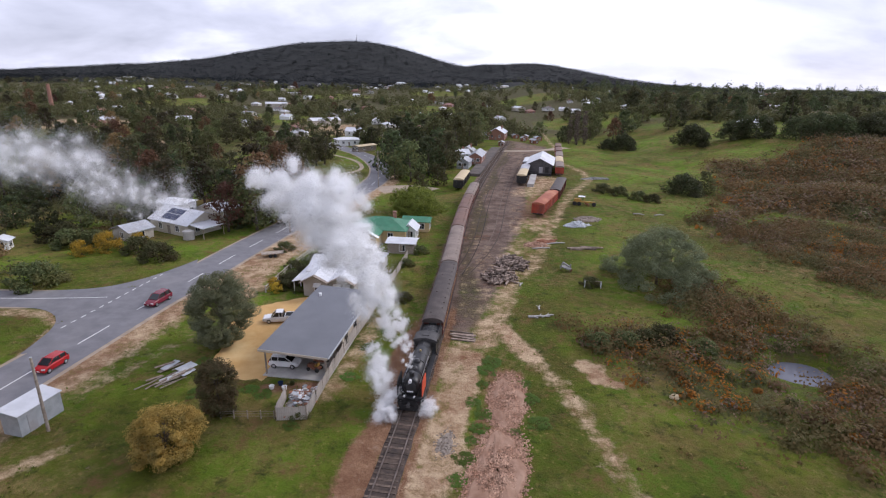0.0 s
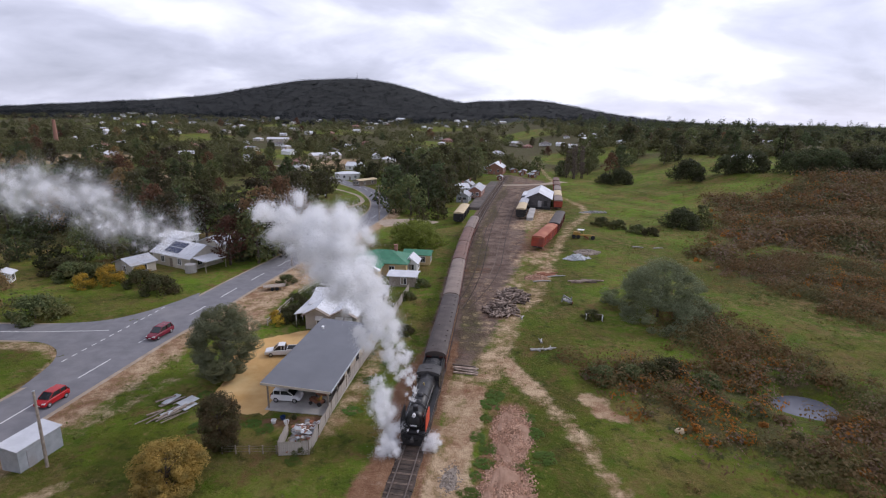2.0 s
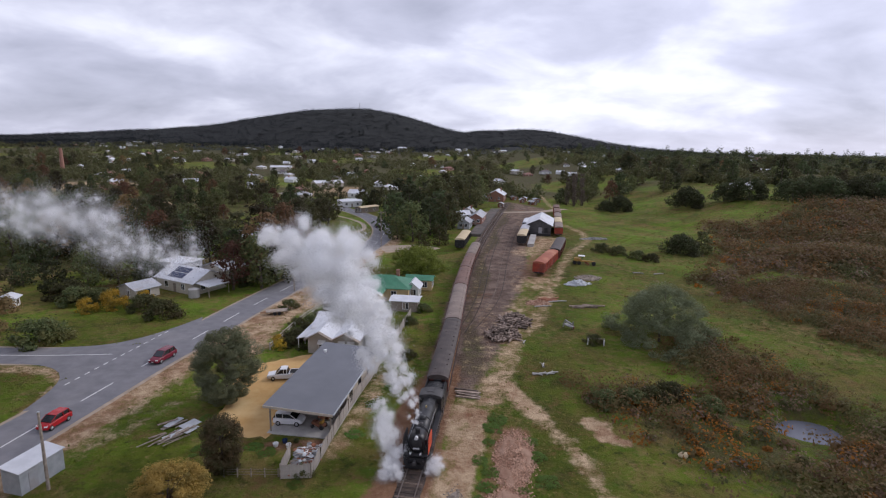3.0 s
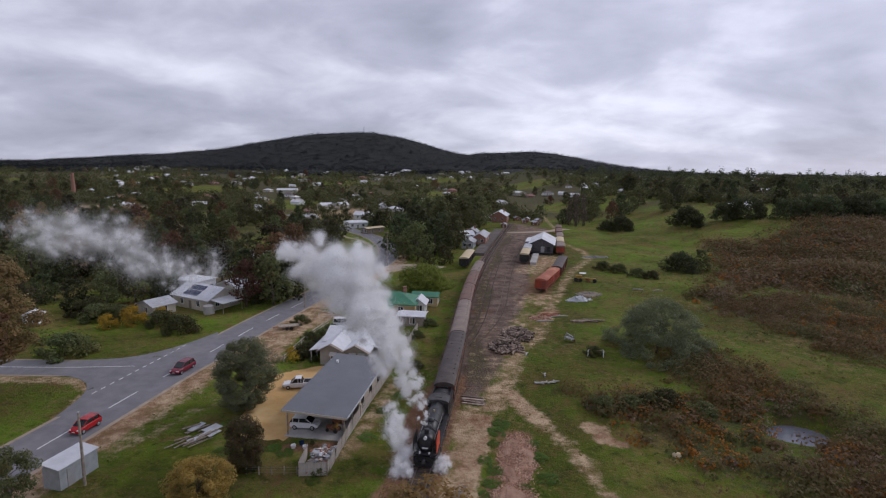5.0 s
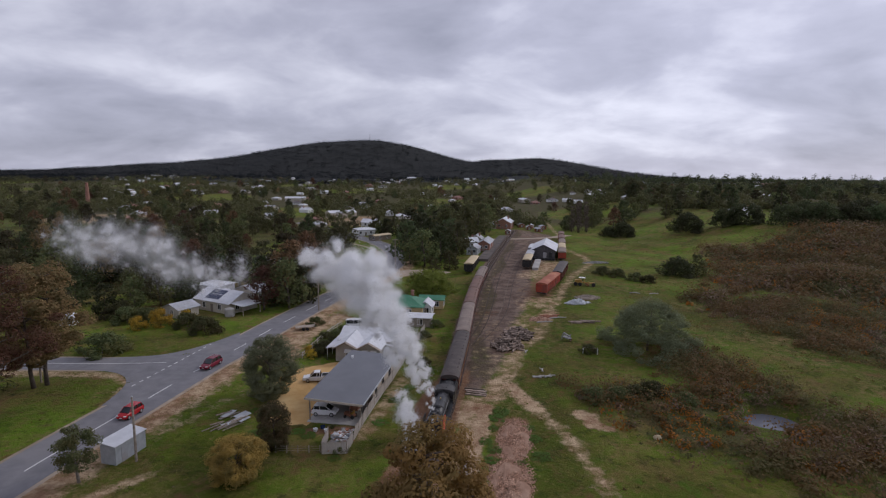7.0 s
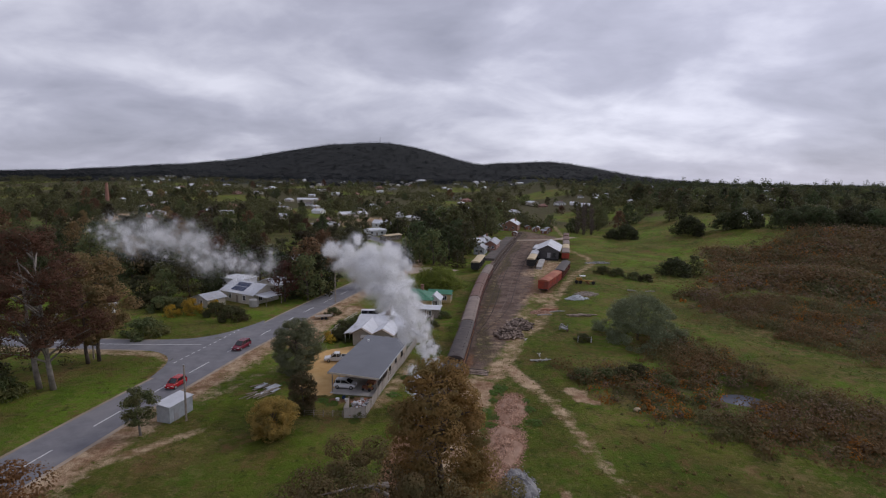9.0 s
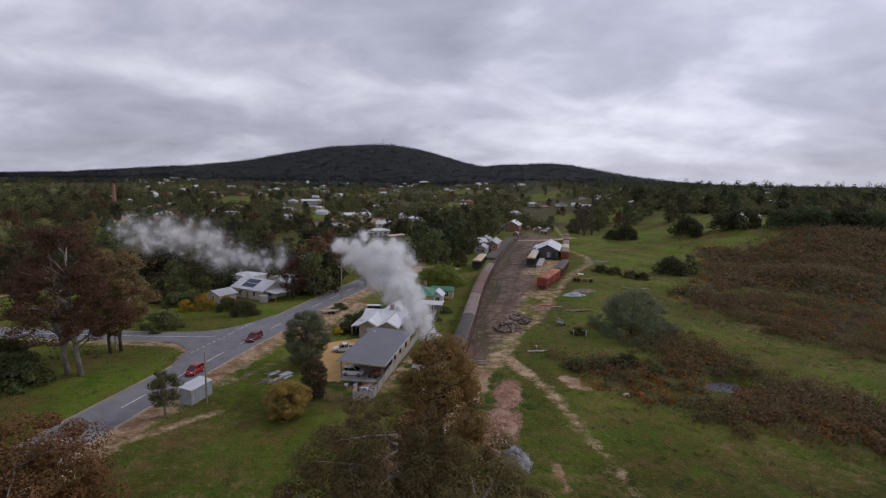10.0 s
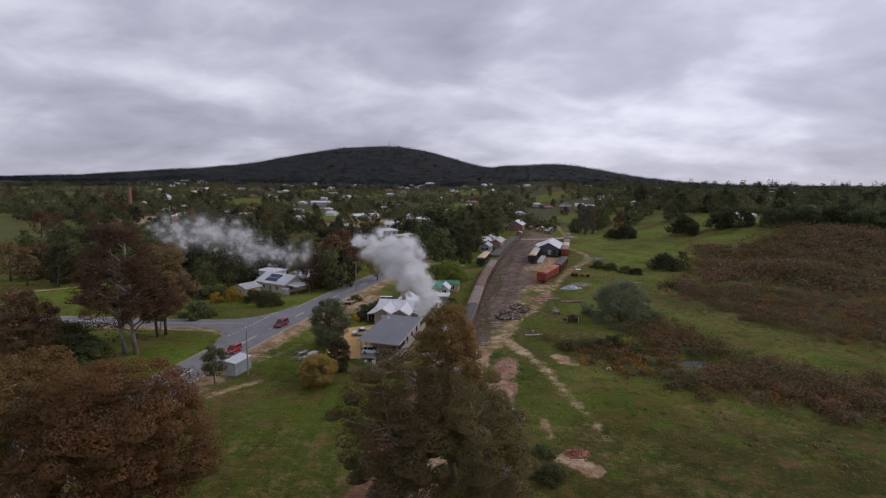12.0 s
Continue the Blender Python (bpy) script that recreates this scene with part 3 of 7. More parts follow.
tan_cover = np.maximum.reduce([
    line_mask(X, Y, [(x + 2.4, y) for x, y in ROAD[:13]], 6.6, 2.4) * 0.64,
    line_mask(X, Y, [(-120, 66.2), (-66, 66.4), (-60.5, 66.0), (-56.2, 62.8), (-54, 56), (-54.8, 46)], 1.6, 1.2) * 0.62,
    line_mask(X, Y, [(-22, 166), (-33, 160)], 7.0, 3.0) * 0.6,
    band(u, 2.0, 5.9 + 0.8 * np.sin(Y * 0.21) + 0.5 * np.sin(Y * 0.57), 1.0) * band(Y, -8, 60, 3) * 0.76,
    line_mask(X, Y, [(-0.9, 38.5), (0.2, 42), (2.0, 50), (2.9, 56)], 1.3, 0.9) * 0.95,
    line_mask(X, Y, [(4.6, 60), (6.5, 66), (8.5, 74), (11, 84)], 2.2, 1.4) * 0.56,
    line_mask(X, Y, [(7.2, 64.8), (9.2, 59), (10.6, 55.6)], 1.5, 1.2) * 0.86,
    line_mask(X, Y, [(10.6, 55.6), (13.3, 48.7), (14.8, 39.6), (15.8, 35.4)], 1.3, 1.2) * 0.56,
    line_mask(X, Y, [(15.2, 37.6), (17.0, 28), (18.5, 20)], 1.1, 1.2) * 0.42,
    line_mask(X, Y, [(17.0, 54.6), (17.9, 52.2), (17.8, 51.0)], 1.2, 0.8) * 1.0,
    line_mask(X, Y, [(17.8, 51.4), (20.0, 49.8)], 0.8, 0.7) * 1.0,
    line_mask(X, Y, [(17.4, 54.8), (19.2, 54.0)], 0.5, 0.5) * 0.9,
    line_mask(X, Y, [(12.2, 14.4), (14.6, 11.8)], 1.6, 0.7) * 0.95,
    line_mask(X, Y, [(10.4, 25), (10.8, 20)], 0.7, 0.5) * 0.7,
    line_mask(X, Y, [(11, 84), (16.6, 92.8), (21.1, 108.5), (27.8, 129.6), (40, 165), (52.9, 191.8), (56, 210), (52, 240), (62, 300), (72, 420)], 1.9, 1.6) * 0.52,
    line_mask(X, Y, [(5.5, 66), (4.6, 60)], 2.0, 1.4) * 0.7,
    line_mask(X, Y, [(-35, 76), (-36, 84), (-34.5, 94), (-31, 104)], 3.4, 2.0) * 0.6,
    line_mask(X, Y, [(-45, 40), (-36, 60)], 1.6, 1.2) * 0.36,
    line_mask(X, Y, [(10, 88), (14, 100), (17, 108)], 4.0, 2.8) * 0.42,
    dark_cover * 0.27 * (1 - line_mask(X, Y, [(13, 98), (9.9, 112), (10.8, 124), (16, 160), (22, 205), (30, 250)], 3.2, 1.6)) * (u > 2.2),
    line_mask(X, Y, [(16.5, 118), (21, 131)], 2.4, 1.6) * 0.45,
    line_mask(X, Y, [(25, 164), (38, 192)], 5.5, 3.0) * 0.55,
    line_mask(X, Y, [(5.5, 66), (5.5, 82), (7.5, 104)], 2.0, 1.6) * 0.34,
    line_mask(X, Y, [(34, 190), (38, 205)], 7.0, 3.0) * 0.48,
    (X < -70) * band(Y, 190, 460, 30) * 0.62 * smooth_step(0.0, 0.6, np.sin(X * 0.031 + 1.0) * np.sin(Y * 0.027 + 0.5)),
    line_mask(X, Y, [(23, 121), (24, 128)], 4.0, 2.0) * 0.55,
    line_mask(X, Y, [(-38, 36), (-48, 24)], 1.2, 0.8) * 0.55,
    line_mask(X, Y, [(-14.2, 46), (-12.6, 56), (-11, 66)], 1.5, 1.0) * 0.5,
    line_mask(X, Y, [(-160, 92), (-140, 100), (-126, 112), (-112, 124)], 1.6, 1.4) * 0.7,
])
soil_cover = np.maximum.reduce([
    band(u, -4.3 + 0.5 * np.sin(Y * 0.31), -1.0, 0.7) * band(Y, -12, 66, 4) * 0.92,
    band(u, 1.0, 2.6, 0.6) * band(Y, -12, 72, 4) * 0.85,
    line_mask(X, Y, [(3.6, 28), (4.2, 40), (6.2, 47), (6.3, 51)], 2.6, 1.0) * 0.66,
    line_mask(X, Y, [(-35.5, 74), (-36.5, 84), (-35, 95), (-31, 106)], 3.4, 2.0) * 0.72,
    line_mask(X, Y, [(x + 5.6, y) for x, y in ROAD[:13]], 2.3, 1.2) * 0.7,
    line_mask(X, Y, [(22, 128), (27, 150), (32, 168), (36, 190)], 4.5, 2.5) * 0.62,
    line_mask(X, Y, [(19.5, 107), (23, 114)], 2.2, 1.4) * 0.66,
    line_mask(X, Y, [(-22, 47.5), (-16, 48.6)], 0.9, 0.7) * 0.75,
])
scrub_cover = scrub_mask(X, Y) * (1 - 0.5 * area_mask(X, Y, LOW_HEATH, 2.0) - 0.36 * area_mask(X, Y, HIGH_HEATH, 2.5))
town = smooth_step(300, 420, Y)
scrub_cover = np.maximum(scrub_cover, 0.5 * (1 - smooth_step(-104, -86, X)) * band(Y, 122, 400, 8))
scrub_cover = np.maximum(scrub_cover, 0.6 * band(u, 1.6, 5.4 + 1.5 * np.sin(Y * 0.11), 1.4) * band(Y, 66, 330, 5))
scrub_cover = np.maximum(scrub_cover, 0.74 * town * smooth_step(-0.3, 0.2, np.sin(X * 0.021 + 2) * np.sin(Y * 0.017) + 0.5))
nx, ny = len(gx), len(gy)
idx = np.arange(nx * ny).reshape(ny, nx)
quads = np.stack([idx[:-1, :-1], idx[:-1, 1:], idx[1:, 1:], idx[1:, :-1]], -1).reshape(-1, 4)
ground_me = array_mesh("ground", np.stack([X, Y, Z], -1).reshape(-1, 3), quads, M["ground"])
paint = ground_me.color_attributes.new("cover", "FLOAT_COLOR", "POINT")
slope_dry = smooth_step(34, 62, X) * (1 - smooth_step(150, 200, Y)) * (0.62 + 0.38 * np.sin(X * 0.10 + Y * 0.07))
edge_dry = line_mask(X, Y, [(9, 2), (10, 30), (9.5, 60), (16, 80), (25, 110), (38, 150), (50, 190)], 7.0, 6.0) * 0.6
verge_dry = line_mask(X, Y, [(-16, 0), (-15, 40), (-11, 70), (-7, 110), (-3, 150)], 5.0, 5.0) * 0.45
# near strip also darkened in colour, standing in for a dimmer late exposure
dry_dim_cover = np.clip(np.maximum.reduce([slope_dry * 0.75, (0.72 + 0.2 * smooth_step(5, 27, X + 4 * np.sin(Y * 0.23) + 2 * np.sin(Y * 0.61))) * (1 - smooth_step(16, 46, Y + 3 * np.sin(X * 0.2))), edge_dry * 0.95, verge_dry * 0.5, 0.3 * smooth_step(0.2, 0.9, np.sin(X * 0.06 + 2) * np.sin(Y * 0.05 + 1))]), 0, 1)
paint.data.foreach_set("color", np.stack([tan_cover, dark_cover, scrub_cover, dry_dim_cover], -1).astype(np.float32).ravel())
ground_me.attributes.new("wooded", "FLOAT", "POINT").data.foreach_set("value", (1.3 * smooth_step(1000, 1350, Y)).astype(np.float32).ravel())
ground_me.attributes.new("bare_soil", "FLOAT", "POINT").data.foreach_set("value", soil_cover.astype(np.float32).ravel())
ground_me.polygons.foreach_set("use_smooth", [True] * len(ground_me.polygons))
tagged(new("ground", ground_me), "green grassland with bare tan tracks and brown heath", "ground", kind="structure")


def strip(b, pts, half_l, half_r, z):
    """A flat band along a line of points; the height is over the land."""
    rows = []
    for i, (x, y) in enumerate(pts):
        ax, ay = pts[max(i - 1, 0)]
        bx, by = pts[min(i + 1, len(pts) - 1)]
        n = math.hypot(bx - ax, by - ay)
        px, py = (by - ay) / n, -(bx - ax) / n
        rows.append([(x + px * w, y + py * w, land_at(x, y) + z) for w in (-half_l, half_r)])
    n = len(rows)
    return b.add([p for r in rows for p in r], [(2 * i, 2 * i + 1, 2 * i + 3, 2 * i + 2) for i in range(n - 1)])


def dense(pts, step):
    """Points at even steps along a smooth curve through pts."""
    out = []
    for i in range(len(pts) - 1):
        p0, p1, p2, p3 = (Vector(pts[min(max(k, 0), len(pts) - 1)]) for k in (i - 1, i, i + 1, i + 2))
        n = max(2, int((p2 - p1).length / step))
        for k in range(n):
            s = k / n
            out.append(tuple(0.5 * (2 * p1 + (p2 - p0) * s + (2 * p0 - 5 * p1 + 4 * p2 - p3) * s * s + (3 * p1 - p0 - 3 * p2 + p3) * s ** 3)))
    return out + [tuple(pts[-1])]


SIDE = [(-160, 71), (-110, 71), (-74, 71.2), (-62, 71.8), (-52, 74)]
road_pts, side_pts = dense(ROAD, 2.5), dense(SIDE, 2.5)
tagged(solid("road_shoulder", strip(Build(), road_pts, 4.9, 4.2, 0.02), "shoulder", "pale gravel shoulder beside the bitumen road", "shoulder"), kind="structure")
tagged(solid("side_road_shoulder", strip(Build(), side_pts[:-4], 3.7, 3.7, 0.026), "shoulder", "pale gravel edge of the side road", "shoulder"), kind="structure")
road = tagged(solid("road", strip(Build(), road_pts, 4.3, 3.6, 0.05), "asphalt", "grey bitumen two lane road curving into town", "road"), kind="structure")
mouth = strip(Build(), side_pts, 3.2, 3.2, 0.042)
corner = dense([(-68, 68.3), (-62.5, 67.4), (-58.6, 64.8), (-56.4, 60.6), (-55.4, 54)], 0.8) + dense([(-50, 56), (-48.5, 88)], 4) + dense([(-50, 92), (-52.2, 86), (-55.4, 80.2), (-60, 76.4), (-68, 74.6)], 0.8)
mouth.add([(x, y, 0.046) for x, y in corner], [tuple(range(len(corner)))])
side_road = tagged(solid("side_road", mouth, "asphalt", "grey bitumen side road meeting the main road", "road"), kind="structure")
for k in range(2, len(road_pts) - 6, 4):
    if road_pts[k][1] > 15:
        part("centre_line", strip(Build(), road_pts[k:k + 3], 0.09, 0.09, 0.055), "line", road)
for k in range(13):
    a, b2 = Vector((-55.4, 61.4)).lerp(Vector((-52.4, 84.5)), k / 13), Vector((-55.4, 61.4)).lerp(Vector((-52.4, 84.5)), (k + 0.5) / 13)
    part("give_way_dash", strip(Build(), [tuple(a), tuple(b2)], 0.09, 0.09, 0.062), "line", road)
part("side_line", strip(Build(), dense([(-120, 71), (-74, 71.2), (-62, 71.9), (-55.8, 72.6)], 3), 0.08, 0.08, 0.062), "line", side_road)
tagged(solid("forecourt", strip(Build(), dense([(-24, 166), (-14, 170), (-6, 166)], 3), 5, 6, 0.03), "shoulder", "pale gravel forecourt beside the road bend", "pavement"), kind="structure")
tagged(solid("verge_path", strip(Build(), dense([(-46, 190), (-38.5, 200), (-36.5, 212), (-43, 232), (-58, 252)], 3), 0.9, 0.9, 0.03), "shoulder", "pale gravel path along the road bend", "pavement"), kind="structure")
tagged(solid("level_crossing", strip(Build(), dense([(-2, 272), (16, 275), (34, 279), (50, 285), (68, 298)], 3), 3.0, 3.0, 0.1), "shoulder", "pale gravel road over the railway crossing", "road"), kind="structure")
drive = [(-22.5, 49.2), (-28.2, 49.8), (-30.2, 54), (-31.6, 60), (-32.5, 67), (-29.6, 71.2), (-24, 74), (-19.5, 73.5), (-19.8, 70), (-22.5, 50)]
rim = []
for (x, y) in dense(drive, 1.0):
    rim.append((x + 0.35 * math.sin(x * 3 + y * 2), y + 0.35 * math.cos(x * 2 - y * 3)))
tagged(solid("driveway", Build().add([(x, y, 0.05) for x, y in rim], [tuple(range(len(rim)))]), "orange_gravel", "orange gravel driveway beside the long shed", "driveway"), kind="structure")
water = [(46.6 + 5.4 * math.cos(a), 56.6 + 4.4 * math.sin(a), -2.0) for a in (2 * math.pi * k / 36 for k in range(36))]
tagged(solid("pond", Build().add(water, [tuple(range(36))]), "pond", "small grey pond among brown gorse", "pond"), kind="structure")

# ---- railway line ----
ballast_pts = [(float(track_x(y)), y) for y in np.arange(-70, 330, 2.0)]
bed = Build()
for i, (x, y) in enumerate(ballast_pts):
    c = 0.08 * math.sin(y * 1.3)
    bed.v += [(x - 1.5 + c, y, -0.05), (x - 1.1 + 0.5 * c, y, 0.11), (x + 1.1 + 0.5 * c, y, 0.11), (x + 1.5 - c, y, -0.05)]
for i in range(len(ballast_pts) - 1):
    bed.f += [(4 * i + k, 4 * i + k + 1, 4 * i + k + 5, 4 * i + k + 4) for k in range(3)]
line = thing("railway_track", "worn single railway track on dirty brown ballast", "railway track", 0, 0, kind="structure")
part("ballast", bed, "ballast", line)


def rail_build(off, y0, y1, z0=0.16, z1=0.31):
    b = Build()
    ys = np.arange(y0, y1, 2.0)
    for y in ys:
        x, _, _, rz = track_pose(float(y))
        c, s = math.cos(radians(rz)), math.sin(radians(rz))
        b.v += [(x + (off + w) * c, y + (off + w) * s, z) for w, z in ((-0.07, z0), (-0.035, z1), (0.035, z1), (0.07, z0))]
    for i in range(len(ys) - 1):
        b.f += [(4 * i + k, 4 * i + (k + 1) % 4, 4 * i + 4 + (k + 1) % 4, 4 * i + 4 + k) for k in range(4)]
    return b


for off in (-0.8, 0.8):
    part("rail", rail_build(off, -70, 330), "rail", line)
sleeper_me = Build().box(0, 0, 0, 2.45, 0.25, 0.14).mesh("sleeper", M["sleeper"])
rnd = random.Random(5)
y = -30.0
while y < 150:
    x, _, _, rz = track_pose(y)
    s = part("sleeper", sleeper_me, "sleeper", line)
    s.matrix_basis = pose(x + rnd.uniform(-0.12, 0.12), y, 0.072 + rnd.uniform(-0.02, 0.02), 0, 0, rz + rnd.uniform(-2, 2))
    y += 0.72
rest = Build()
for y in np.arange(150, 328, 0.72):
    x, _, _, rz = track_pose(float(y))
    rest.box(x, y, 0.115, 2.6, 0.25, 0.14, rz)
tagged(part("far_sleepers", rest, "sleeper", line), kind="stuff")
# two sidings across the yard, rails almost level with the dirt
for k, (o0, o1) in enumerate(((5.0, 5.0), (9.0, 12.5))):
    siding = thing("siding_track", "half buried rusty siding rails in yard dirt", "railway track", 0, 0, kind="structure")
    for off in (-0.8, 0.8):
        pts = []
        for y in np.arange(86, 300, 3.0):
            bend = 1 - math.exp(-((y - 70) / 28.0) ** 2)
            pts.append((float(track_x(y)) + (o0 + (o1 - o0) * (y - 86) / 214) * bend + off, y))
        part("rail", strip(strip(Build(), pts, 0.05, 0.05, 0.09), pts, 0.09, 0.09, 0.04), "sleeper", siding)

# ---- trees ----


def leaf_cloud(rng, centres, radii, n_each, length, width, flat=0.75, lift=0.6, shell=0.55, under=1.0, loose=0.45):
    """Leaf sprays round clump centres, as many small diamonds."""
    c = np.repeat(np.asarray(centres, float), n_each, axis=0)
    r = np.repeat(np.asarray(radii, float), n_each)
    d = rng.normal(size=c.shape)
    d /= np.linalg.norm(d, axis=1)[:, None]
    d[:, 2] *= np.where(d[:, 2] < 0, flat * under, flat)
    p = c + d * (r * (shell + (1.07 - shell) * rng.uniform(0, 1, len(r)) ** 0.6))[:, None]
    face = d + loose * rng.normal(size=c.shape) + (0, 0, lift)
    face /= np.linalg.norm(face, axis=1)[:, None]
    a = np.cross(face, rng.normal(size=c.shape))
    a /= np.linalg.norm(a, axis=1)[:, None]
    b = np.cross(face, a)
    ls = (length * rng.uniform(0.6, 1.3, len(r)))[:, None]
    ws = (width * rng.uniform(0.6, 1.3, len(r)))[:, None]
    v = np.stack([p - a * ls / 2, p + b * ws / 2, p + a * ls / 2, p - b * ws / 2], 1).reshape(-1, 3)
    return v, np.arange(len(v)).reshape(-1, 4)


def tree(name, label, seed, h, r, bole, clumps, leaves, leaf, leaf_mat, bark, shape="gum", trunks=1, clump_r=None, category="tree", apart=0.0):
    """A tree with a tapered trunk, limbs to its leaf clumps, and a crown of leaf sprays. It stands at the origin."""
    rng = np.random.default_rng(seed)
    t = thing(name, label, category, 0, 0)
    wood = Build()
    bases = [(0, 0)] if trunks == 1 else [(r * 0.16 * math.cos(k * 2.4 + seed), r * 0.16 * math.sin(k * 2.4 + seed)) for k in range(trunks)]
    tops = []
    for bx, by in bases:
        lean = rng.uniform(-0.1, 0.1, 2) * h + np.array((bx, by)) * 1.4
        pts = [(bx, by, -0.3)] + [(bx + lean[0] * s ** 1.3 + 0.012 * h * math.sin(5 * s + seed), by + lean[1] * s ** 1.3, h * 0.86 * s) for s in (0.15, 0.3, 0.45, 0.6, 0.8, 1.0)]
        r0 = (0.014 if trunks > 1 else 0.022) * h
        wood.tube(pts, [r0 * f for f in (1.25, 1.0, 0.85, 0.7, 0.52, 0.3, 0.1)], 8)
        tops.append(pts)
    cs, rs = [], []
    lo = bole * h
    tries = 0
    while len(cs) < clumps and tries < clumps * (150 if apart else 30):
        tries += 1
        s = rng.uniform(0, 1)
        if shape == "cone":
            rad = r * (1 - s) ** 0.75 * (0.55 + 0.45 * min(1, s * 6))
        elif shape == "dome":
            rad = r * math.sqrt(max(0.0, 1 - s * s))
        elif shape == "round":
            rad = r * math.sqrt(max(0.0, 1 - (2 * s - 1) ** 2)) ** 0.8
        else:
            rad = r * (0.50 + 0.5 * math.sin(math.pi * min(1, s * 1.15) ** 0.8)) * (1.0 if s < 0.85 else 0.75)
        ang = rng.uniform(0, 2 * math.pi)
        q = math.sqrt(rng.uniform(0.12 if shape == "gum" else 0.3, 1))
        lobes = 1 + (0.28 if shape == "gum" or r > 6 else 0.14) * math.sin(3 * ang + seed) * math.sin(4 * s + seed)
        z = lo + (h - lo) * s * 0.94
        tx0 = np.interp(z, [p[2] for p in tops[len(cs) % len(tops)]], [p[0] for p in tops[len(cs) % len(tops)]])
        ty0 = np.interp(z, [p[2] for p in tops[len(cs) % len(tops)]], [p[1] for p in tops[len(cs) % len(tops)]])
        c = np.array((tx0 * 0.6 + rad * q * lobes * math.cos(ang), ty0 * 0.6 + rad * q * lobes * math.sin(ang), z))
        if (shape == "gum" or r > 8) and noise.noise(Vector(c) * (2.2 / r) + Vector((seed, 0, 0))) < (-0.02 if h > 20 else -0.2 if shape == "dome" else -0.1):
            continue
        size = (clump_r or r * 0.24) * rng.uniform(0.55, 1.35)
        if apart and any((c[0] - o[0]) ** 2 + (c[1] - o[1]) ** 2 + ((c[2] - o[2]) * 1.3) ** 2 < (apart * (size + k)) ** 2 for o, k in zip(cs, rs)):
            continue
        cs.append(c)
        rs.append(size)
        if len(cs) % (3 if leaves > 60 else 7) == 0 and shape != "dome":
            src = tops[len(cs) % len(tops)]
            zb = max(lo * 0.7, z - rad * 0.55)
            p0 = Vector((np.interp(zb, [p[2] for p in src], [p[0] for p in src]), np.interp(zb, [p[2] for p in src], [p[1] for p in src]), zb))
            p2 = Vector(c)
            wood.tube([p0, p0.lerp(p2, 0.5) + Vector((0, 0, rad * 0.06)), p2], [0.0075 * h, 0.005 * h, 0.0018 * h], 5, closed=False)
    part("trunk", wood, bark, t, smooth=True)
    v, f = leaf_cloud(rng, cs, rs, leaves, leaf, leaf * 0.6, *((0.85, 0.5, 0.7, 0.5, 0.25) if apart else ()))
    v[:, 2] = np.maximum(v[:, 2], 0.03)
    part("crown", array_mesh("crown", v, f, M[leaf_mat]), leaf_mat, t)
    return t


def put(ob, x, y, s=1.0, rz=0.0, z=None, sz=None):
    ob.matrix_basis = pose(x, y, land_at(x, y) if z is None else z, 0, 0, rz) @ Matrix.Diagonal((s, s, sz or s, 1))
    return ob


def another(ob, x, y, s=1.0, rz=0.0, sz=None, label=""):
    c = copy_thing(ob, Matrix())
    put(c, x, y, s, rz, None, sz)
    return tagged(c, label)


# the tall trees that the flight passes over
put(tree("gum_tree", "tall dense rusty brown tree beside the railway", 11, 22.3, 3.6, 0.20, 170, 430, 0.21, "leaf_rust", "dark_bark", "round", apart=0.55, clump_r=1.0), -2.2, 6.9)
put(tree("gum_tree", "broad olive brown gum tree with several pale trunks", 12, 18.4, 6.1, 0.30, 150, 520, 0.20, "leaf_brown", "bark", "gum", 3, apart=0.62, clump_r=1.2), -6.8, -0.5)
put(tree("gum_tree", "spreading olive brown gum tree beside the line", 13, 17.0, 5.6, 0.28, 120, 520, 0.20, "leaf_brown", "bark", "gum", 2, apart=0.65, clump_r=1.2), 0.6, -3.5, 1, 50)
put(tree("gum_tree", "large rusty brown gum tree beside the road", 14, 18.2, 7.4, 0.28, 230, 440, 0.24, "leaf_rust", "bark", "gum", 3, apart=0.6, clump_r=1.4), -33.8, -5.0)
put(tree("gum_tree", "large brown gum tree with a spreading crown", 15, 17.5, 7.0, 0.28, 180, 420, 0.24, "leaf_rust", "bark", "gum", 2, apart=0.6, clump_r=1.35), -44.0, -2.0)
put(tree("gum_tree", "tall pale trunked gum tree with rusty crown", 16, 27.0, 8.4, 0.24, 170, 240, 0.34, "leaf_russet", "bark", "gum", 2, apart=0.45, clump_r=1.6), -69.0, 48.8)
put(tree("gum_tree", "dark brown gum tree beside the side road", 17, 21.0, 6.0, 0.2, 80, 320, 0.42, "leaf_russet", "dark_bark", "gum", 2, apart=0.5, clump_r=1.8), -70.5, 61.0)
put(tree("gum_tree", "brown gum tree at the roadside", 18, 15.0, 5.0, 0.15, 70, 300, 0.42, "leaf_russet", "dark_bark", "gum", 2, apart=0.5, clump_r=1.6), -82.0, 38.0)
put(tree("pepper_tree", "dense grey green tree beside the driveway", 19, 10.0, 4.0, 0.02, 100, 640, 0.18, "leaf_grey", "dark_bark", "round", apart=0.5, clump_r=1.0), -31.0, 58.0)
put(tree("cypress_shrub", "dark brownish green oval shrub beside the yard", 20, 6.4, 1.9, 0.02, 100, 220, 0.20, "leaf_cypress", "dark_bark", "round", clump_r=0.7, category="shrub"), -24.9, 42.8)
put(tree("wattle_bush", "round golden brown flowering bush on grass", 21, 5.1, 3.0, 0.02, 130, 230, 0.19, "leaf_wattle", "dark_bark", "round", clump_r=0.72, category="bush"), -27.0, 35.6)
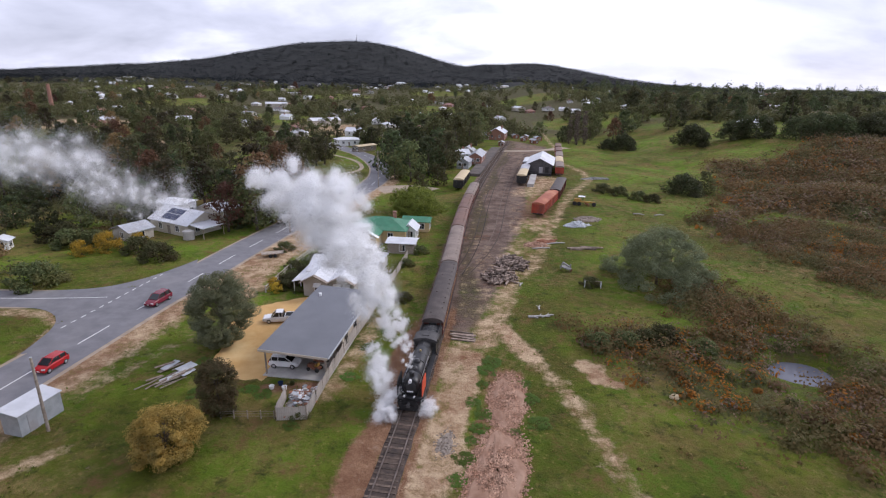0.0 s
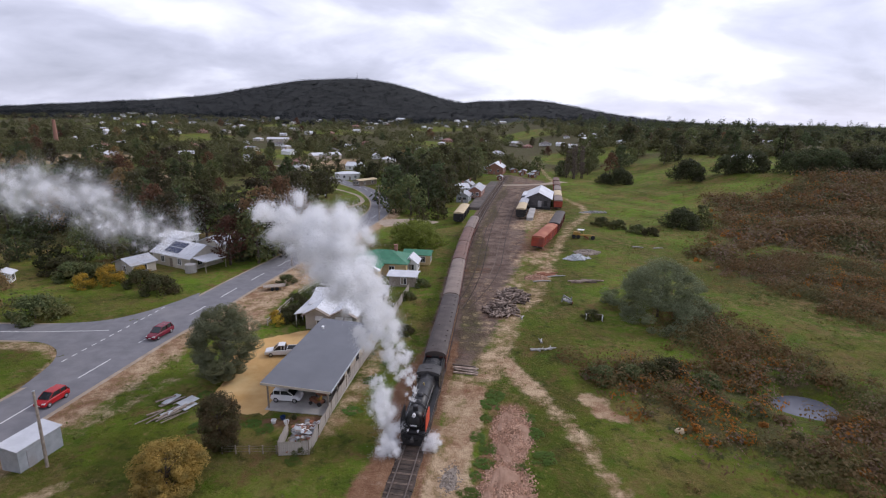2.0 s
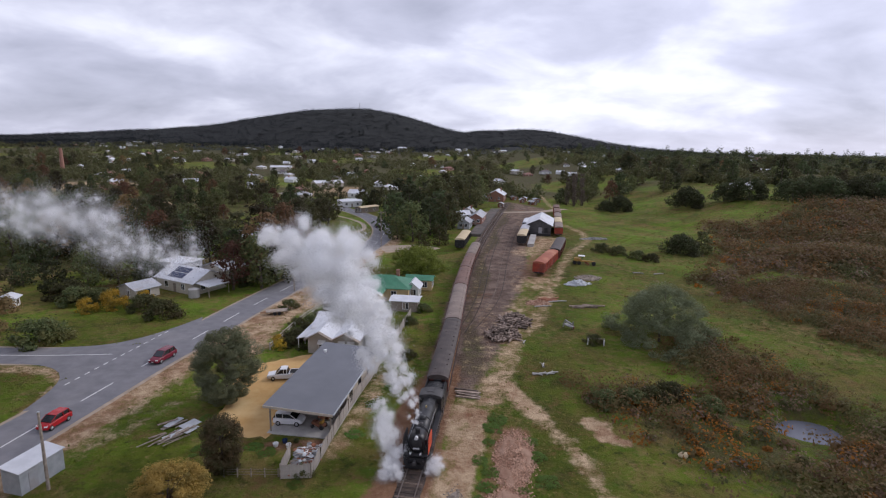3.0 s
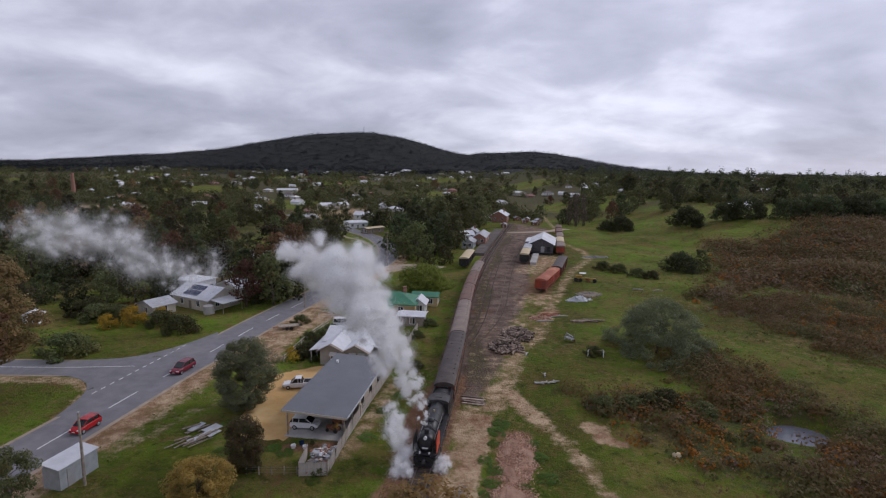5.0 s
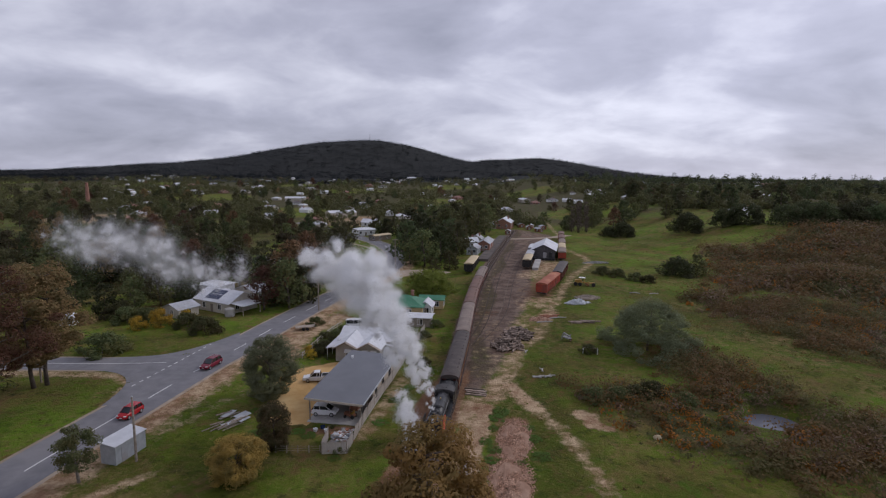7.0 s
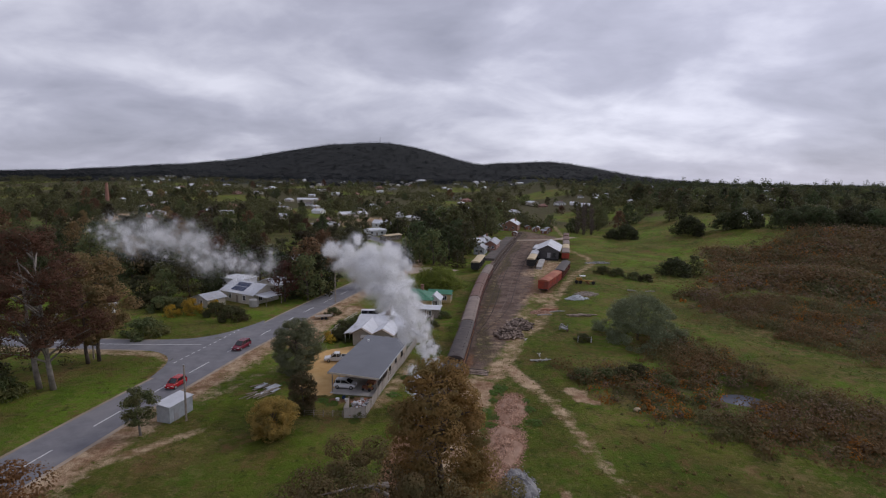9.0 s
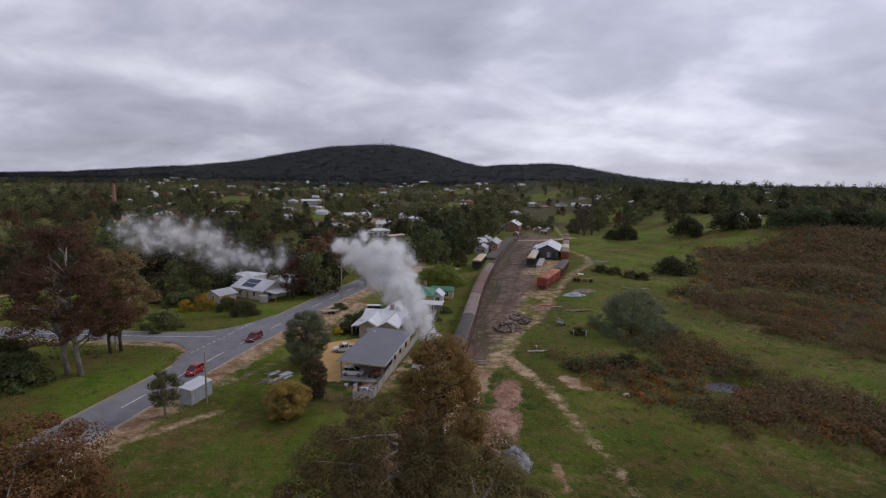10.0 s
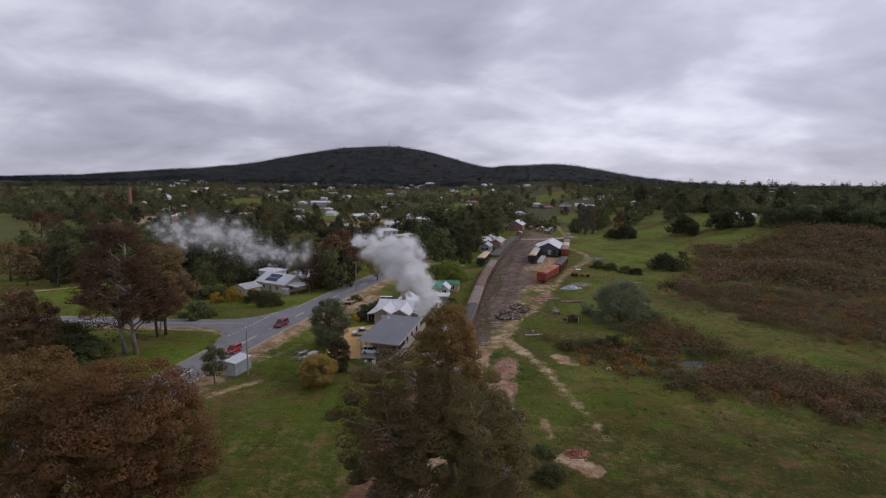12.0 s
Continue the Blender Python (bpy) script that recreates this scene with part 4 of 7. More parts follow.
put(tree("young_gum_tree", "slender young gum tree beside the road", 22, 7.0, 2.0, 0.3, 46, 140, 0.24, "leaf_gum", "bark", "gum", clump_r=0.7), -44.6, 34.6)
put(tree("willow_bush", "large spreading grey green bush on the paddock", 23, 10.8, 8.6, 0.0, 240, 340, 0.22, "leaf_grey", "dark_bark", "dome", apart=0.5, clump_r=1.2, category="bush"), 37.6, 84.0)
put(tree("lime_tree", "bright lime green tree behind the green house", 24, 6.6, 7.6, 0.04, 150, 150, 0.36, "leaf_lime", "dark_bark", "dome", apart=0.5, clump_r=1.2), -9.5, 137)

# kinds that stand many times about the town
KINDS = [
    tree("brown_gum_tree", "brown green gum tree among the houses", 31, 16, 6.2, 0.16, 84, 15, 1.1, "leaf_dusk", "dark_bark"),
    tree("green_gum_tree", "dull green gum tree among the houses", 32, 15, 6.4, 0.14, 84, 15, 1.1, "leaf_gum", "dark_bark"),
    tree("leafy_tree", "dark green leafy tree among the houses", 33, 13, 6.0, 0.06, 84, 15, 1.1, "leaf_dark", "dark_bark", "gum"),
    tree("garden_tree", "dull green leafy tree among the houses", 34, 11, 5.4, 0.06, 84, 15, 1.0, "leaf_gum", "dark_bark", "gum"),
    tree("cypress_tree", "dark cypress tree among the houses", 35, 17, 4.4, 0.04, 84, 15, 1.0, "leaf_dark", "dark_bark", "cone"),
    tree("rusty_gum_tree", "rusty brown gum tree beside the road", 36, 17, 6.2, 0.2, 84, 18, 1.0, "leaf_russet", "dark_bark"),
]
BUSH = tree("round_bush", "dark green rounded bush on the grass", 41, 5.0, 4.6, 0.0, 70, 90, 0.42, "leaf_dark", "dark_bark", "dome", clump_r=1.1, category="bush")
LOWBUSH = tree("low_bush", "low dark green bush on the grass", 42, 2.2, 2.2, 0.0, 40, 70, 0.28, "leaf_gum", "dark_bark", "dome", clump_r=0.6, category="bush")
WEED = tree("weed_patch", "bright green weeds on bare ground", 45, 1.6, 1.5, 0.0, 22, 70, 0.22, "leaf_weed", "dark_bark", "dome", clump_r=0.4, category="weeds")
FLOWER = tree("flowering_bush", "golden yellow flowering bush beside a garden", 43, 3.2, 2.4, 0.0, 46, 70, 0.28, "leaf_bloom", "dark_bark", "dome", clump_r=0.65, category="bush")

# the prototypes take a place of their own in the landscape
put(KINDS[0], -56, 176, 1.0)
put(KINDS[1], -14, 182, 1.0)
put(KINDS[2], -8, 196, 1.2)
put(KINDS[3], 88, 172, 0.7)
put(KINDS[4], -12, 246, 1.0)
put(KINDS[5], -49, 128, 1.0)
put(BUSH, 78.5, 168, 1.35)
put(LOWBUSH, 24, 60, 1.0)
put(FLOWER, -70.5, 96.5, 1.2)
for x, y, s, k in ((30, 62, 1.1, 0), (27, 61, 0.9, 70), (20, 59.5, 1.0, 20), (34, 58, 0.9, 130), (25, 82.5, 0.8, 10), (-58, 92, 1.6, 0), (-71, 77, 1.9, 40), (-80, 99, 1.7, 10), (-84, 102, 1.9, 70), (-76, 100, 1.5, 30), (-64, 96, 1.5, 0),
                   (52, 170, 1.4, 10), (56, 165, 1.4, 80), (60, 158, 1.3, 20), (63, 154, 1.2, 60), (-27, 84, 0.9, 0), (-28.5, 80, 1.0, 50), (-30, 88, 0.8, 20), (-16.5, 42.6, 0.5, 0),
                   (9.0, 9.6, 0.9, 30), (8.8, 15, 0.7, 0), (-8.8, 91, 0.7, 0), (-6.5, 99, 0.8, 0), (-8, 74, 0.7, 40),
                   (-86, 52, 2.4, 0), (-78, 45, 2.2, 20), (-74, 43, 1.8, 60)):
    another(LOWBUSH, x, y, s, k)
put(WEED, 3.4, 43.5, 0.8, 0, None, 0.08)
for k, (x, y, s) in enumerate(((2.4, 45.6, 0.7), (1.2, 36.4, 0.8), (9.2, 42.2, 0.9), (3.6, 49.5, 0.6), (4.2, 52.6, 0.9), (2.6, 41.0, 0.7), (0.4, 33.6, 0.7), (5.2, 54.6, 1.0), (8.9, 46.6, 0.8), (8.6, 49.8, 0.7), (1.8, 39.2, 0.5), (6.4, 40.6, 0.5),
                               (-12.6, 50.5, 0.8), (-11.2, 58, 0.9), (-9.4, 63, 0.8), (-21.6, 46.4, 0.8), (-23.4, 47.4, 0.7), (-29, 46.6, 0.9), (-31.5, 53.4, 0.8), (-16.9, 40.8, 0.6))):
    another(WEED, x, y, s, 50 * k, s * (0.07 + 0.04 * (k % 3)))
for x, y, s in ((-66.5, 101, 0.8), (-30.5, 78.5, 0.55), (-74, 93.5, 0.9)):
    another(FLOWER, x, y, s)
for x, y, s, k in ((127, 272, 2.0, 0), (144, 264, 1.7, 40), (152, 258, 2.0, 90), (98, 292, 1.7, 10), (92, 300, 1.1, 10), (166, 246, 1.9, 70), (178, 240, 2.1, 10), (190, 238, 2.0, 0), (203, 234, 2.1, 30),
                   (216, 232, 2.0, 60), (230, 232, 2.1, 0), (244, 230, 2.0, 20), (184, 262, 2.2, 0), (212, 258, 2.2, 40), (236, 256, 2.2, 80), (-52, 118, 0.8, 0)):
    another(BUSH, x, y, s, k, s * 1.1)


# ---- cars ----
def ring(x, hw, z0, z1, soft):
    """A rounded cross-section of a body."""
    return [(x, -hw + soft, z0), (x, hw - soft, z0), (x, hw, z0 + soft), (x, hw * 1.0, (z0 + z1) / 2), (x, hw * 0.97, z1 - soft), (x, hw * 0.97 - soft, z1),
            (x, -hw * 0.97 + soft, z1), (x, -hw * 0.97, z1 - soft), (x, -hw, (z0 + z1) / 2), (x, -hw, z0 + soft)]


def car(name, label, paint, x, y, rz, kind="hatch", z=0.06):
    """A car with its nose towards its own +x."""
    c = thing(name, label, "car", x, y, z, rz)
    length, hw = {"hatch": (3.7, 0.86), "ute": (5.1, 0.9), "wagon": (4.6, 0.92), "van": (4.9, 0.93)}[kind]
    h = length / 2
    bonnet, waist = (0.86, 0.95) if kind != "van" else (1.0, 1.05)
    part("body", Build().loft([ring(-h, hw * 0.86, 0.35, waist - 0.12, 0.08), ring(-h + 0.12, hw * 0.96, 0.26, waist, 0.1), ring(-h * 0.4, hw, 0.22, waist, 0.1), ring(h * 0.35, hw, 0.22, waist, 0.1),
                               ring(h * 0.72, hw * 0.97, 0.24, bonnet, 0.12), ring(h - 0.12, hw * 0.9, 0.26, bonnet - 0.12, 0.12), ring(h, hw * 0.78, 0.34, 0.62, 0.08)]), paint, c, smooth=False)
    spans = {"hatch": (-h + 0.06, -h + 0.4, h * 0.14, h * 0.6, 1.54), "ute": (-h * 0.22, -h * 0.12, h * 0.22, h * 0.52, 1.68), "wagon": (-h + 0.1, -h + 0.5, h * 0.1, h * 0.5, 1.66), "van": (-h + 0.05, -h + 0.2, h * 0.45, h * 0.85, 1.98)}[kind]
    a0, a1, b1, b0, top = spans
    part("glasshouse", Build().loft([ring(a0, hw * 0.9, waist - 0.02, waist + 0.06, 0.02), ring(a1, hw * 0.80, waist - 0.02, top - 0.07, 0.06), ring(b1, hw * 0.80, waist - 0.02, top - 0.07, 0.06), ring(b0, hw * 0.88, waist - 0.04, waist + 0.02, 0.02)]), "glass", c, "dark tinted glass")
    part("roof_panel", Build().loft([ring(a1 - 0.06, hw * 0.74, top - 0.10, top - 0.03, 0.03), ring((a1 + b1) / 2, hw * 0.79, top - 0.08, top, 0.03), ring(b1 + 0.05, hw * 0.74, top - 0.10, top - 0.03, 0.03)]), paint, c)
    for s in (-1, 1):
        for px, pz in ((b1 + (b0 - b1) * 0.5, 0), ((a1 + b1) / 2, 1), (a1, 1)):
            if not pz:
                part("pillar", Build().tube([(b0 - 0.04, s * hw * 0.86, waist), (b1 + 0.02, s * hw * 0.78, top - 0.06)], [0.045, 0.045], 5), paint, c)
            else:
                part("pillar", Build().tube([(px, s * hw * 0.885, waist), (px, s * hw * 0.80, top - 0.06)], [0.05, 0.045], 5), paint, c)
        part("headlight", Build().box(h - 0.16, s * hw * 0.68, 0.68, 0.2, 0.34, 0.14, s * 18), "lamp_lens", c)
        part("tail_light", Build().box(-h + 0.04, s * hw * 0.76, 0.78, 0.1, 0.2, 0.26), "tail_lens", c)
        for wx in (-h * 0.62, h * 0.64):
            w = part("wheel", Build().tube([(wx, s * (hw - 0.2), 0.31), (wx, s * (hw - 0.02), 0.31), (wx, s * (hw + 0.015), 0.31)], [0.32, 0.32, 0.27], 14), "tyre", c)
            part("rim", Build().tube([(wx, s * (hw + 0.005), 0.31), (wx, s * (hw + 0.03), 0.31)], [0.2, 0.17], 10), "steel", w)
    if kind == "ute":
        part("tray", Build().box(-h * 0.62, 0, 0.99, h * 0.7, 1.45, 0.05), "tyre", c, "black tray liner")
        for s in (-1, 1):
            part("tray_side", Build().box(-h * 0.62, s * 0.8, 1.0, h * 0.72, 0.12, 0.12), paint, c)
    part("number_plate_bar", Build().box(h + 0.005, 0, 0.48, 0.03, 0.38, 0.1), "white_paint", c)
    return c


car("hatchback", "small white hatchback parked under the carport", "car_white", -20.9, 52.6, -4, "hatch", 0.12)
car("utility_truck", "white dual cab utility parked on orange gravel", "car_white", -25.3, 65.3, 188, "ute", 0.08)
car("van", "white van parked behind the cottage", "car_white", -24.8, 97.5, 4, "van", 0.03)
car("red_sedan", "bright red car driving on the bitumen road", "car_red", -49.0, 51.0, 262, "hatch")
car("red_wagon", "dark red wagon driving on the bitumen road", "car_maroon", -46.6, 71.0, 260, "wagon")
car("blue_car", "small dark blue car on the road bend", "car_blue", -31.5, 214, 112, "hatch")


# ---- buildings ----
def window(house, x, y, z, w, h, face, mat="white_paint"):
    """A window on a wall that faces -y (0), +x (90), +y (180) or -x (270) of the house."""
    m = pose(x, y, z, 0, 0, face)
    win = part("window", Build().box(0, -0.02, h / 2 + 0.05, w + 0.2, 0.1, 0.1).box(0, -0.02, -h / 2 - 0.05, w + 0.2, 0.14, 0.1).box(-w / 2 - 0.05, -0.02, 0, 0.1, 0.1, h).box(w / 2 + 0.05, -0.02, 0, 0.1, 0.1, h)
               .box(0, -0.02, 0, 0.06, 0.08, h), mat, house)
    win.matrix_basis = m
    part("pane", Build().box(0, 0.0, 0, w, 0.05, h), "glass", win)
    return win


def gable_roof(b, w, d, h, rise, over=0.45, thick=0.12, along="y"):
    """Two slabs with the ridge along y (or x) over a plan w x d, and its gable ends."""
    if along == "x":
        w, d = d, w
    hw, hd = w / 2, d / 2
    drop = rise * over / hw
    pts = []
    for s in (-1, 1):
        for dz in (0, thick):
            for yy in (-hd - over, hd + over):
                pts += [(s * (hw + over), yy, h - drop + dz), (0, yy, h + rise + dz)]
    if along == "x":
        pts = [(-y, x, z) for x, y, z in pts]
    for k in (0, 8):
        b.add(pts[k:k + 8], [(0, 1, 3, 2), (4, 6, 7, 5), (0, 4, 5, 1), (2, 3, 7, 6), (0, 2, 6, 4), (1, 5, 7, 3)])
    return b


def gable_walls(b, w, d, h, rise, along="y"):
    if along == "x":
        w, d = d, w
    hw, hd = w / 2, d / 2
    pts = [(-hw, -hd, 0), (hw, -hd, 0), (hw, -hd, h), (0, -hd, h + rise - 0.02), (-hw, -hd, h), (-hw, hd, 0), (hw, hd, 0), (hw, hd, h), (0, hd, h + rise - 0.02), (-hw, hd, h)]
    if along == "x":
        pts = [(-y, x, z) for x, y, z in pts]
    return b.add(pts, [(0, 1, 2, 3, 4), (9, 8, 7, 6, 5), (0, 4, 9, 5), (1, 6, 7, 2), (0, 5, 6, 1)])


def hip_roof(b, w, d, h, rise, over=0.45, thick=0.12):
    hw, hd = w / 2 + over, d / 2 + over
    r = max(0.05, (d - w) / 2) if d > w else 0.05
    rx = max(0.05, (w - d) / 2) if w > d else 0.0
    base = [(-hw, -hd), (hw, -hd), (hw, hd), (-hw, hd)]
    top = [(-rx, -r if d > w else 0), (rx, -r if d > w else 0), (rx, r if d > w else 0), (-rx, r if d > w else 0)]
    return b.add([(x, y, h - 0.15) for x, y in base] + [(x, y, h - 0.15 + thick) for x, y in base] + [(x, y, h + rise) for x, y in top],
                 [(0, 3, 2, 1), (0, 1, 5, 4), (1, 2, 6, 5), (2, 3, 7, 6), (3, 0, 4, 7), (4, 5, 9, 8), (5, 6, 10, 9), (6, 7, 11, 10), (7, 4, 8, 11), (8, 9, 10, 11)])


def house(label, x, y, rz, w, d, h, rise, wall, roof, style="gable", along="y", chimney=True, verandah=0.0, name="house", z=None, wins=2):
    """A plain house with its walls, roof, windows, door and chimney."""
    ho = thing(name, label, "house", x, y, land_at(x, y) if z is None else z, rz)
    if style == "gable":
        part("wall", gable_walls(Build(), w, d, h, rise, along), wall, ho)
        part("roof", gable_roof(Build(), w, d, h, rise, along=along), roof, ho)
    else:
        part("wall", Build().box(0, 0, h / 2, w, d, h), wall, ho)
        part("roof", hip_roof(Build(), w, d, h, rise), roof, ho)
    for k in range(wins):
        u0 = (k + 0.5) / wins - 0.5
        window(ho, u0 * w * 0.9 + (0.3 if wins == 1 else 0), -d / 2 - 0.02, h * 0.55, 1.1, 1.3, 0)
        window(ho, w / 2 + 0.02, u0 * d * 0.9, h * 0.55, 1.1, 1.3, 90)
        window(ho, -w / 2 - 0.02, u0 * d * 0.9, h * 0.55, 1.1, 1.3, 270)
    part("door", Build().box(0.0, -d / 2 - 0.03, 1.02, 0.9, 0.06, 2.04), "timber", ho)
    if chimney:
        part("chimney", Build().box(w * 0.22, d * 0.12, h + rise * 0.7, 0.7, 0.7, rise + 1.1).box(w * 0.22, d * 0.12, h + rise * 1.2 + 0.55, 0.85, 0.85, 0.15), "red_brick", ho)
    if verandah:
        part("verandah_roof", Build().box(0, -d / 2 - verandah / 2, h - 0.25, w, verandah + 0.3, 0.08, 0, 7), roof, ho)
        for k in range(4):
            part("verandah_post", Build().box(-w / 2 + 0.2 + k * (w - 0.4) / 3, -d / 2 - verandah, (h - 0.45) / 2, 0.1, 0.1, h - 0.45), "white_paint", ho)
    return ho


# long shed with a carport at its end
shed = thing("long_shed", "long beige steel shed with dark grey skillion roof", "shed", -22.7, 50.6, 0, -7.2)
W, D = 7.7, 20.0
roof = Build()
roof.add([(-0.5, -0.5, 3.55), (W + 0.4, -0.5, 3.1), (W + 0.4, D + 0.4, 3.1), (-0.5, D + 0.4, 3.55), (-0.5, -0.5, 3.68), (W + 0.4, -0.5, 3.23), (W + 0.4, D + 0.4, 3.23), (-0.5, D + 0.4, 3.68)],
         [(0, 3, 2, 1), (4, 5, 6, 7), (0, 1, 5, 4), (1, 2, 6, 5), (2, 3, 7, 6), (3, 0, 4, 7)])
part("roof", roof, "roof_grey", shed, "dark blue grey ribbed roof")
part("roof_vent", Build().tube([(1.0, 16.5, 3.55), (1.0, 16.5, 3.95), (1.0, 16.5, 4.0)], [0.18, 0.18, 0.26], 10), "white_paint", shed, "small white roof vent")
part("gutter", Build().box(W + 0.46, D / 2, 3.12, 0.14, D + 0.9, 0.14), "zinc", shed)
part("barge", Build().add([(-0.5, -0.56, 3.40), (W + 0.4, -0.56, 2.95), (W + 0.4, -0.50, 2.95), (-0.5, -0.50, 3.40), (-0.5, -0.56, 3.70), (W + 0.4, -0.56, 3.25), (W + 0.4, -0.50, 3.25), (-0.5, -0.50, 3.70)],
                          [(0, 3, 2, 1), (4, 5, 6, 7), (0, 1, 5, 4), (1, 2, 6, 5), (2, 3, 7, 6), (3, 0, 4, 7)]), "beige_wall", shed, "beige barge board")
part("wall_foot", Build().box(W + 0.02, 6.2 + (D - 6.2) / 2, 0.25, 0.06, D - 6.2, 0.3), "concrete", shed)
part("side_wall", Build().box(W - 0.08, 6.2 + (D - 6.2) / 2, 1.5, 0.16, D - 6.2, 3.0), "beige_wall", shed)
part("side_wall", Build().box(0.08, 6.2 + (D - 6.2) / 2, 1.7, 0.16, D - 6.2, 3.4), "beige_wall", shed)
part("end_wall", Build().box(W / 2, 6.2, 1.5, W - 0.3, 0.16, 3.0), "timber", shed)
part("end_wall", Build().box(W / 2, D - 0.1, 1.5, W - 0.3, 0.16, 3.0), "beige_wall", shed)
part("slab", Build().box(W / 2, D / 2 - 0.2, 0.02, W + 0.4, D + 0.4, 0.16), "concrete", shed, "pale concrete floor slab")
for px, py, hz in ((0.1, 0.1, 3.4), (W - 0.1, 0.1, 2.95), (0.1, 3.2, 3.4), (W - 0.1, 3.2, 2.95), (W * 0.5, 6.0, 3.1)):
    part("post", Build().box(px, py, hz / 2, 0.16, 0.16, hz), "timber", shed)
part("low_wall", Build().box(W - 0.05, 3.2, 0.65, 0.08, 6.0, 1.1), "timber", shed)
for yy in (7.6, 11.6, 16.0):
    window(shed, W + 0.02, yy, 1.75, 0.95, 1.5, 90, "black")
mower = thing("ride_on_mower", "small rusty red and yellow ride-on mower in carport", "mower", -17.0, 51.7, 0.1, 160)
part("deck", Build().loft([ring(-0.8, 0.4, 0.25, 0.55, 0.05), ring(0.0, 0.42, 0.25, 0.6, 0.05), ring(0.2, 0.38, 0.3, 0.85, 0.08), ring(0.9, 0.32, 0.35, 0.75, 0.1)]), "rust", mower)
part("seat", Build().box(-0.35, 0, 0.72, 0.45, 0.45, 0.12).box(-0.58, 0, 0.95, 0.1, 0.45, 0.4), "machine_yellow", mower)
part("steering_wheel", Build().tube([(0.1, 0, 0.85), (-0.02, 0, 1.1)], [0.03, 0.03], 6).tube([(-0.03, 0, 1.1), (-0.05, 0, 1.12)], [0.2, 0.2], 10), "tyre", mower)
for sx, r in ((-0.6, 0.3), (0.65, 0.22)):
    for s in (-1, 1):
        part("wheel", Build().tube([(sx, s * 0.35, r), (sx, s * 0.52, r)], [r, r], 12), "tyre", mower)
trailer = thing("box_trailer", "rusty box trailer under the carport roof", "trailer", -16.6, 53.8, 0.1, 83)
part("tray", Build().box(0, 0, 0.55, 2.2, 1.3, 0.06).box(0, 0.65, 0.75, 2.2, 0.05, 0.4).box(0, -0.65, 0.75, 2.2, 0.05, 0.4).box(1.1, 0, 0.75, 0.05, 1.3, 0.4), "rust", trailer)
part("drawbar", Build().tube([(-1.0, 0, 0.5), (-2.0, 0, 0.42)], [0.05, 0.05], 6), "rust", trailer)
for s in (-1, 1):
    part("wheel", Build().tube([(0, s * 0.7, 0.3), (0, s * 0.86, 0.3)], [0.3, 0.3], 12), "tyre", trailer)

# corrugated fence round the shed, sheet by sheet
fence = thing("iron_fence", "weathered beige corrugated iron fence along the railway", "fence", 0, 0)
ribs = [(0.0, 0.0), (0.1, 0.03), (0.2, 0.0), (0.3, 0.03), (0.4, 0.0), (0.5, 0.03), (0.6, 0.0), (0.7, 0.03), (0.8, 0.0)]
sheet = Build().loft([[(a, o, 0) for a, o in ribs] + [(a, o - 0.02, 0) for a, o in ribs[::-1]], [(a, o, 1.65) for a, o in ribs] + [(a, o - 0.02, 1.65) for a, o in ribs[::-1]]]).mesh("sheet", M["fence_iron"])
rnd = random.Random(3)
FENCE = [(-18.7, 45.5), (-18.6, 41.7), (-15.5, 42.0), (-14.9, 49.0), (-14.2, 56), (-12.6, 66), (-11.4, 76), (-10.0, 86), (-8.8, 96)]
for (ax, ay), (bx, by) in zip(FENCE[:-1], FENCE[1:]):
    n = max(1, round(math.hypot(bx - ax, by - ay) / 0.82))
    for k in range(n):
        s = part("sheet", sheet, "fence_iron", fence)
        q = k / n
        s.matrix_basis = pose(ax + (bx - ax) * q, ay + (by - ay) * q, rnd.uniform(-0.08, 0.06), rnd.uniform(-3, 3), rnd.uniform(-1.5, 1.5), math.degrees(math.atan2(by - ay, bx - ax)))
    part("fence_post", Build().box(ax, ay, 0.85, 0.1, 0.1, 1.8), "timber", fence)
# low wire fence before the shrubs
wire = thing("wire_fence", "low wire fence on grey posts across grass", "fence", -24.5, 41.8, 0, 2)
for k in range(5):
    part("fence_post", Build().box(k * 1.4, 0, 0.5, 0.1, 0.1, 1.05), "timber", wire)
for zz in (0.3, 0.6, 0.9):
    part("fence_wire", Build().box(2.8, 0.0, zz, 5.6, 0.025, 0.025), "timber", wire)

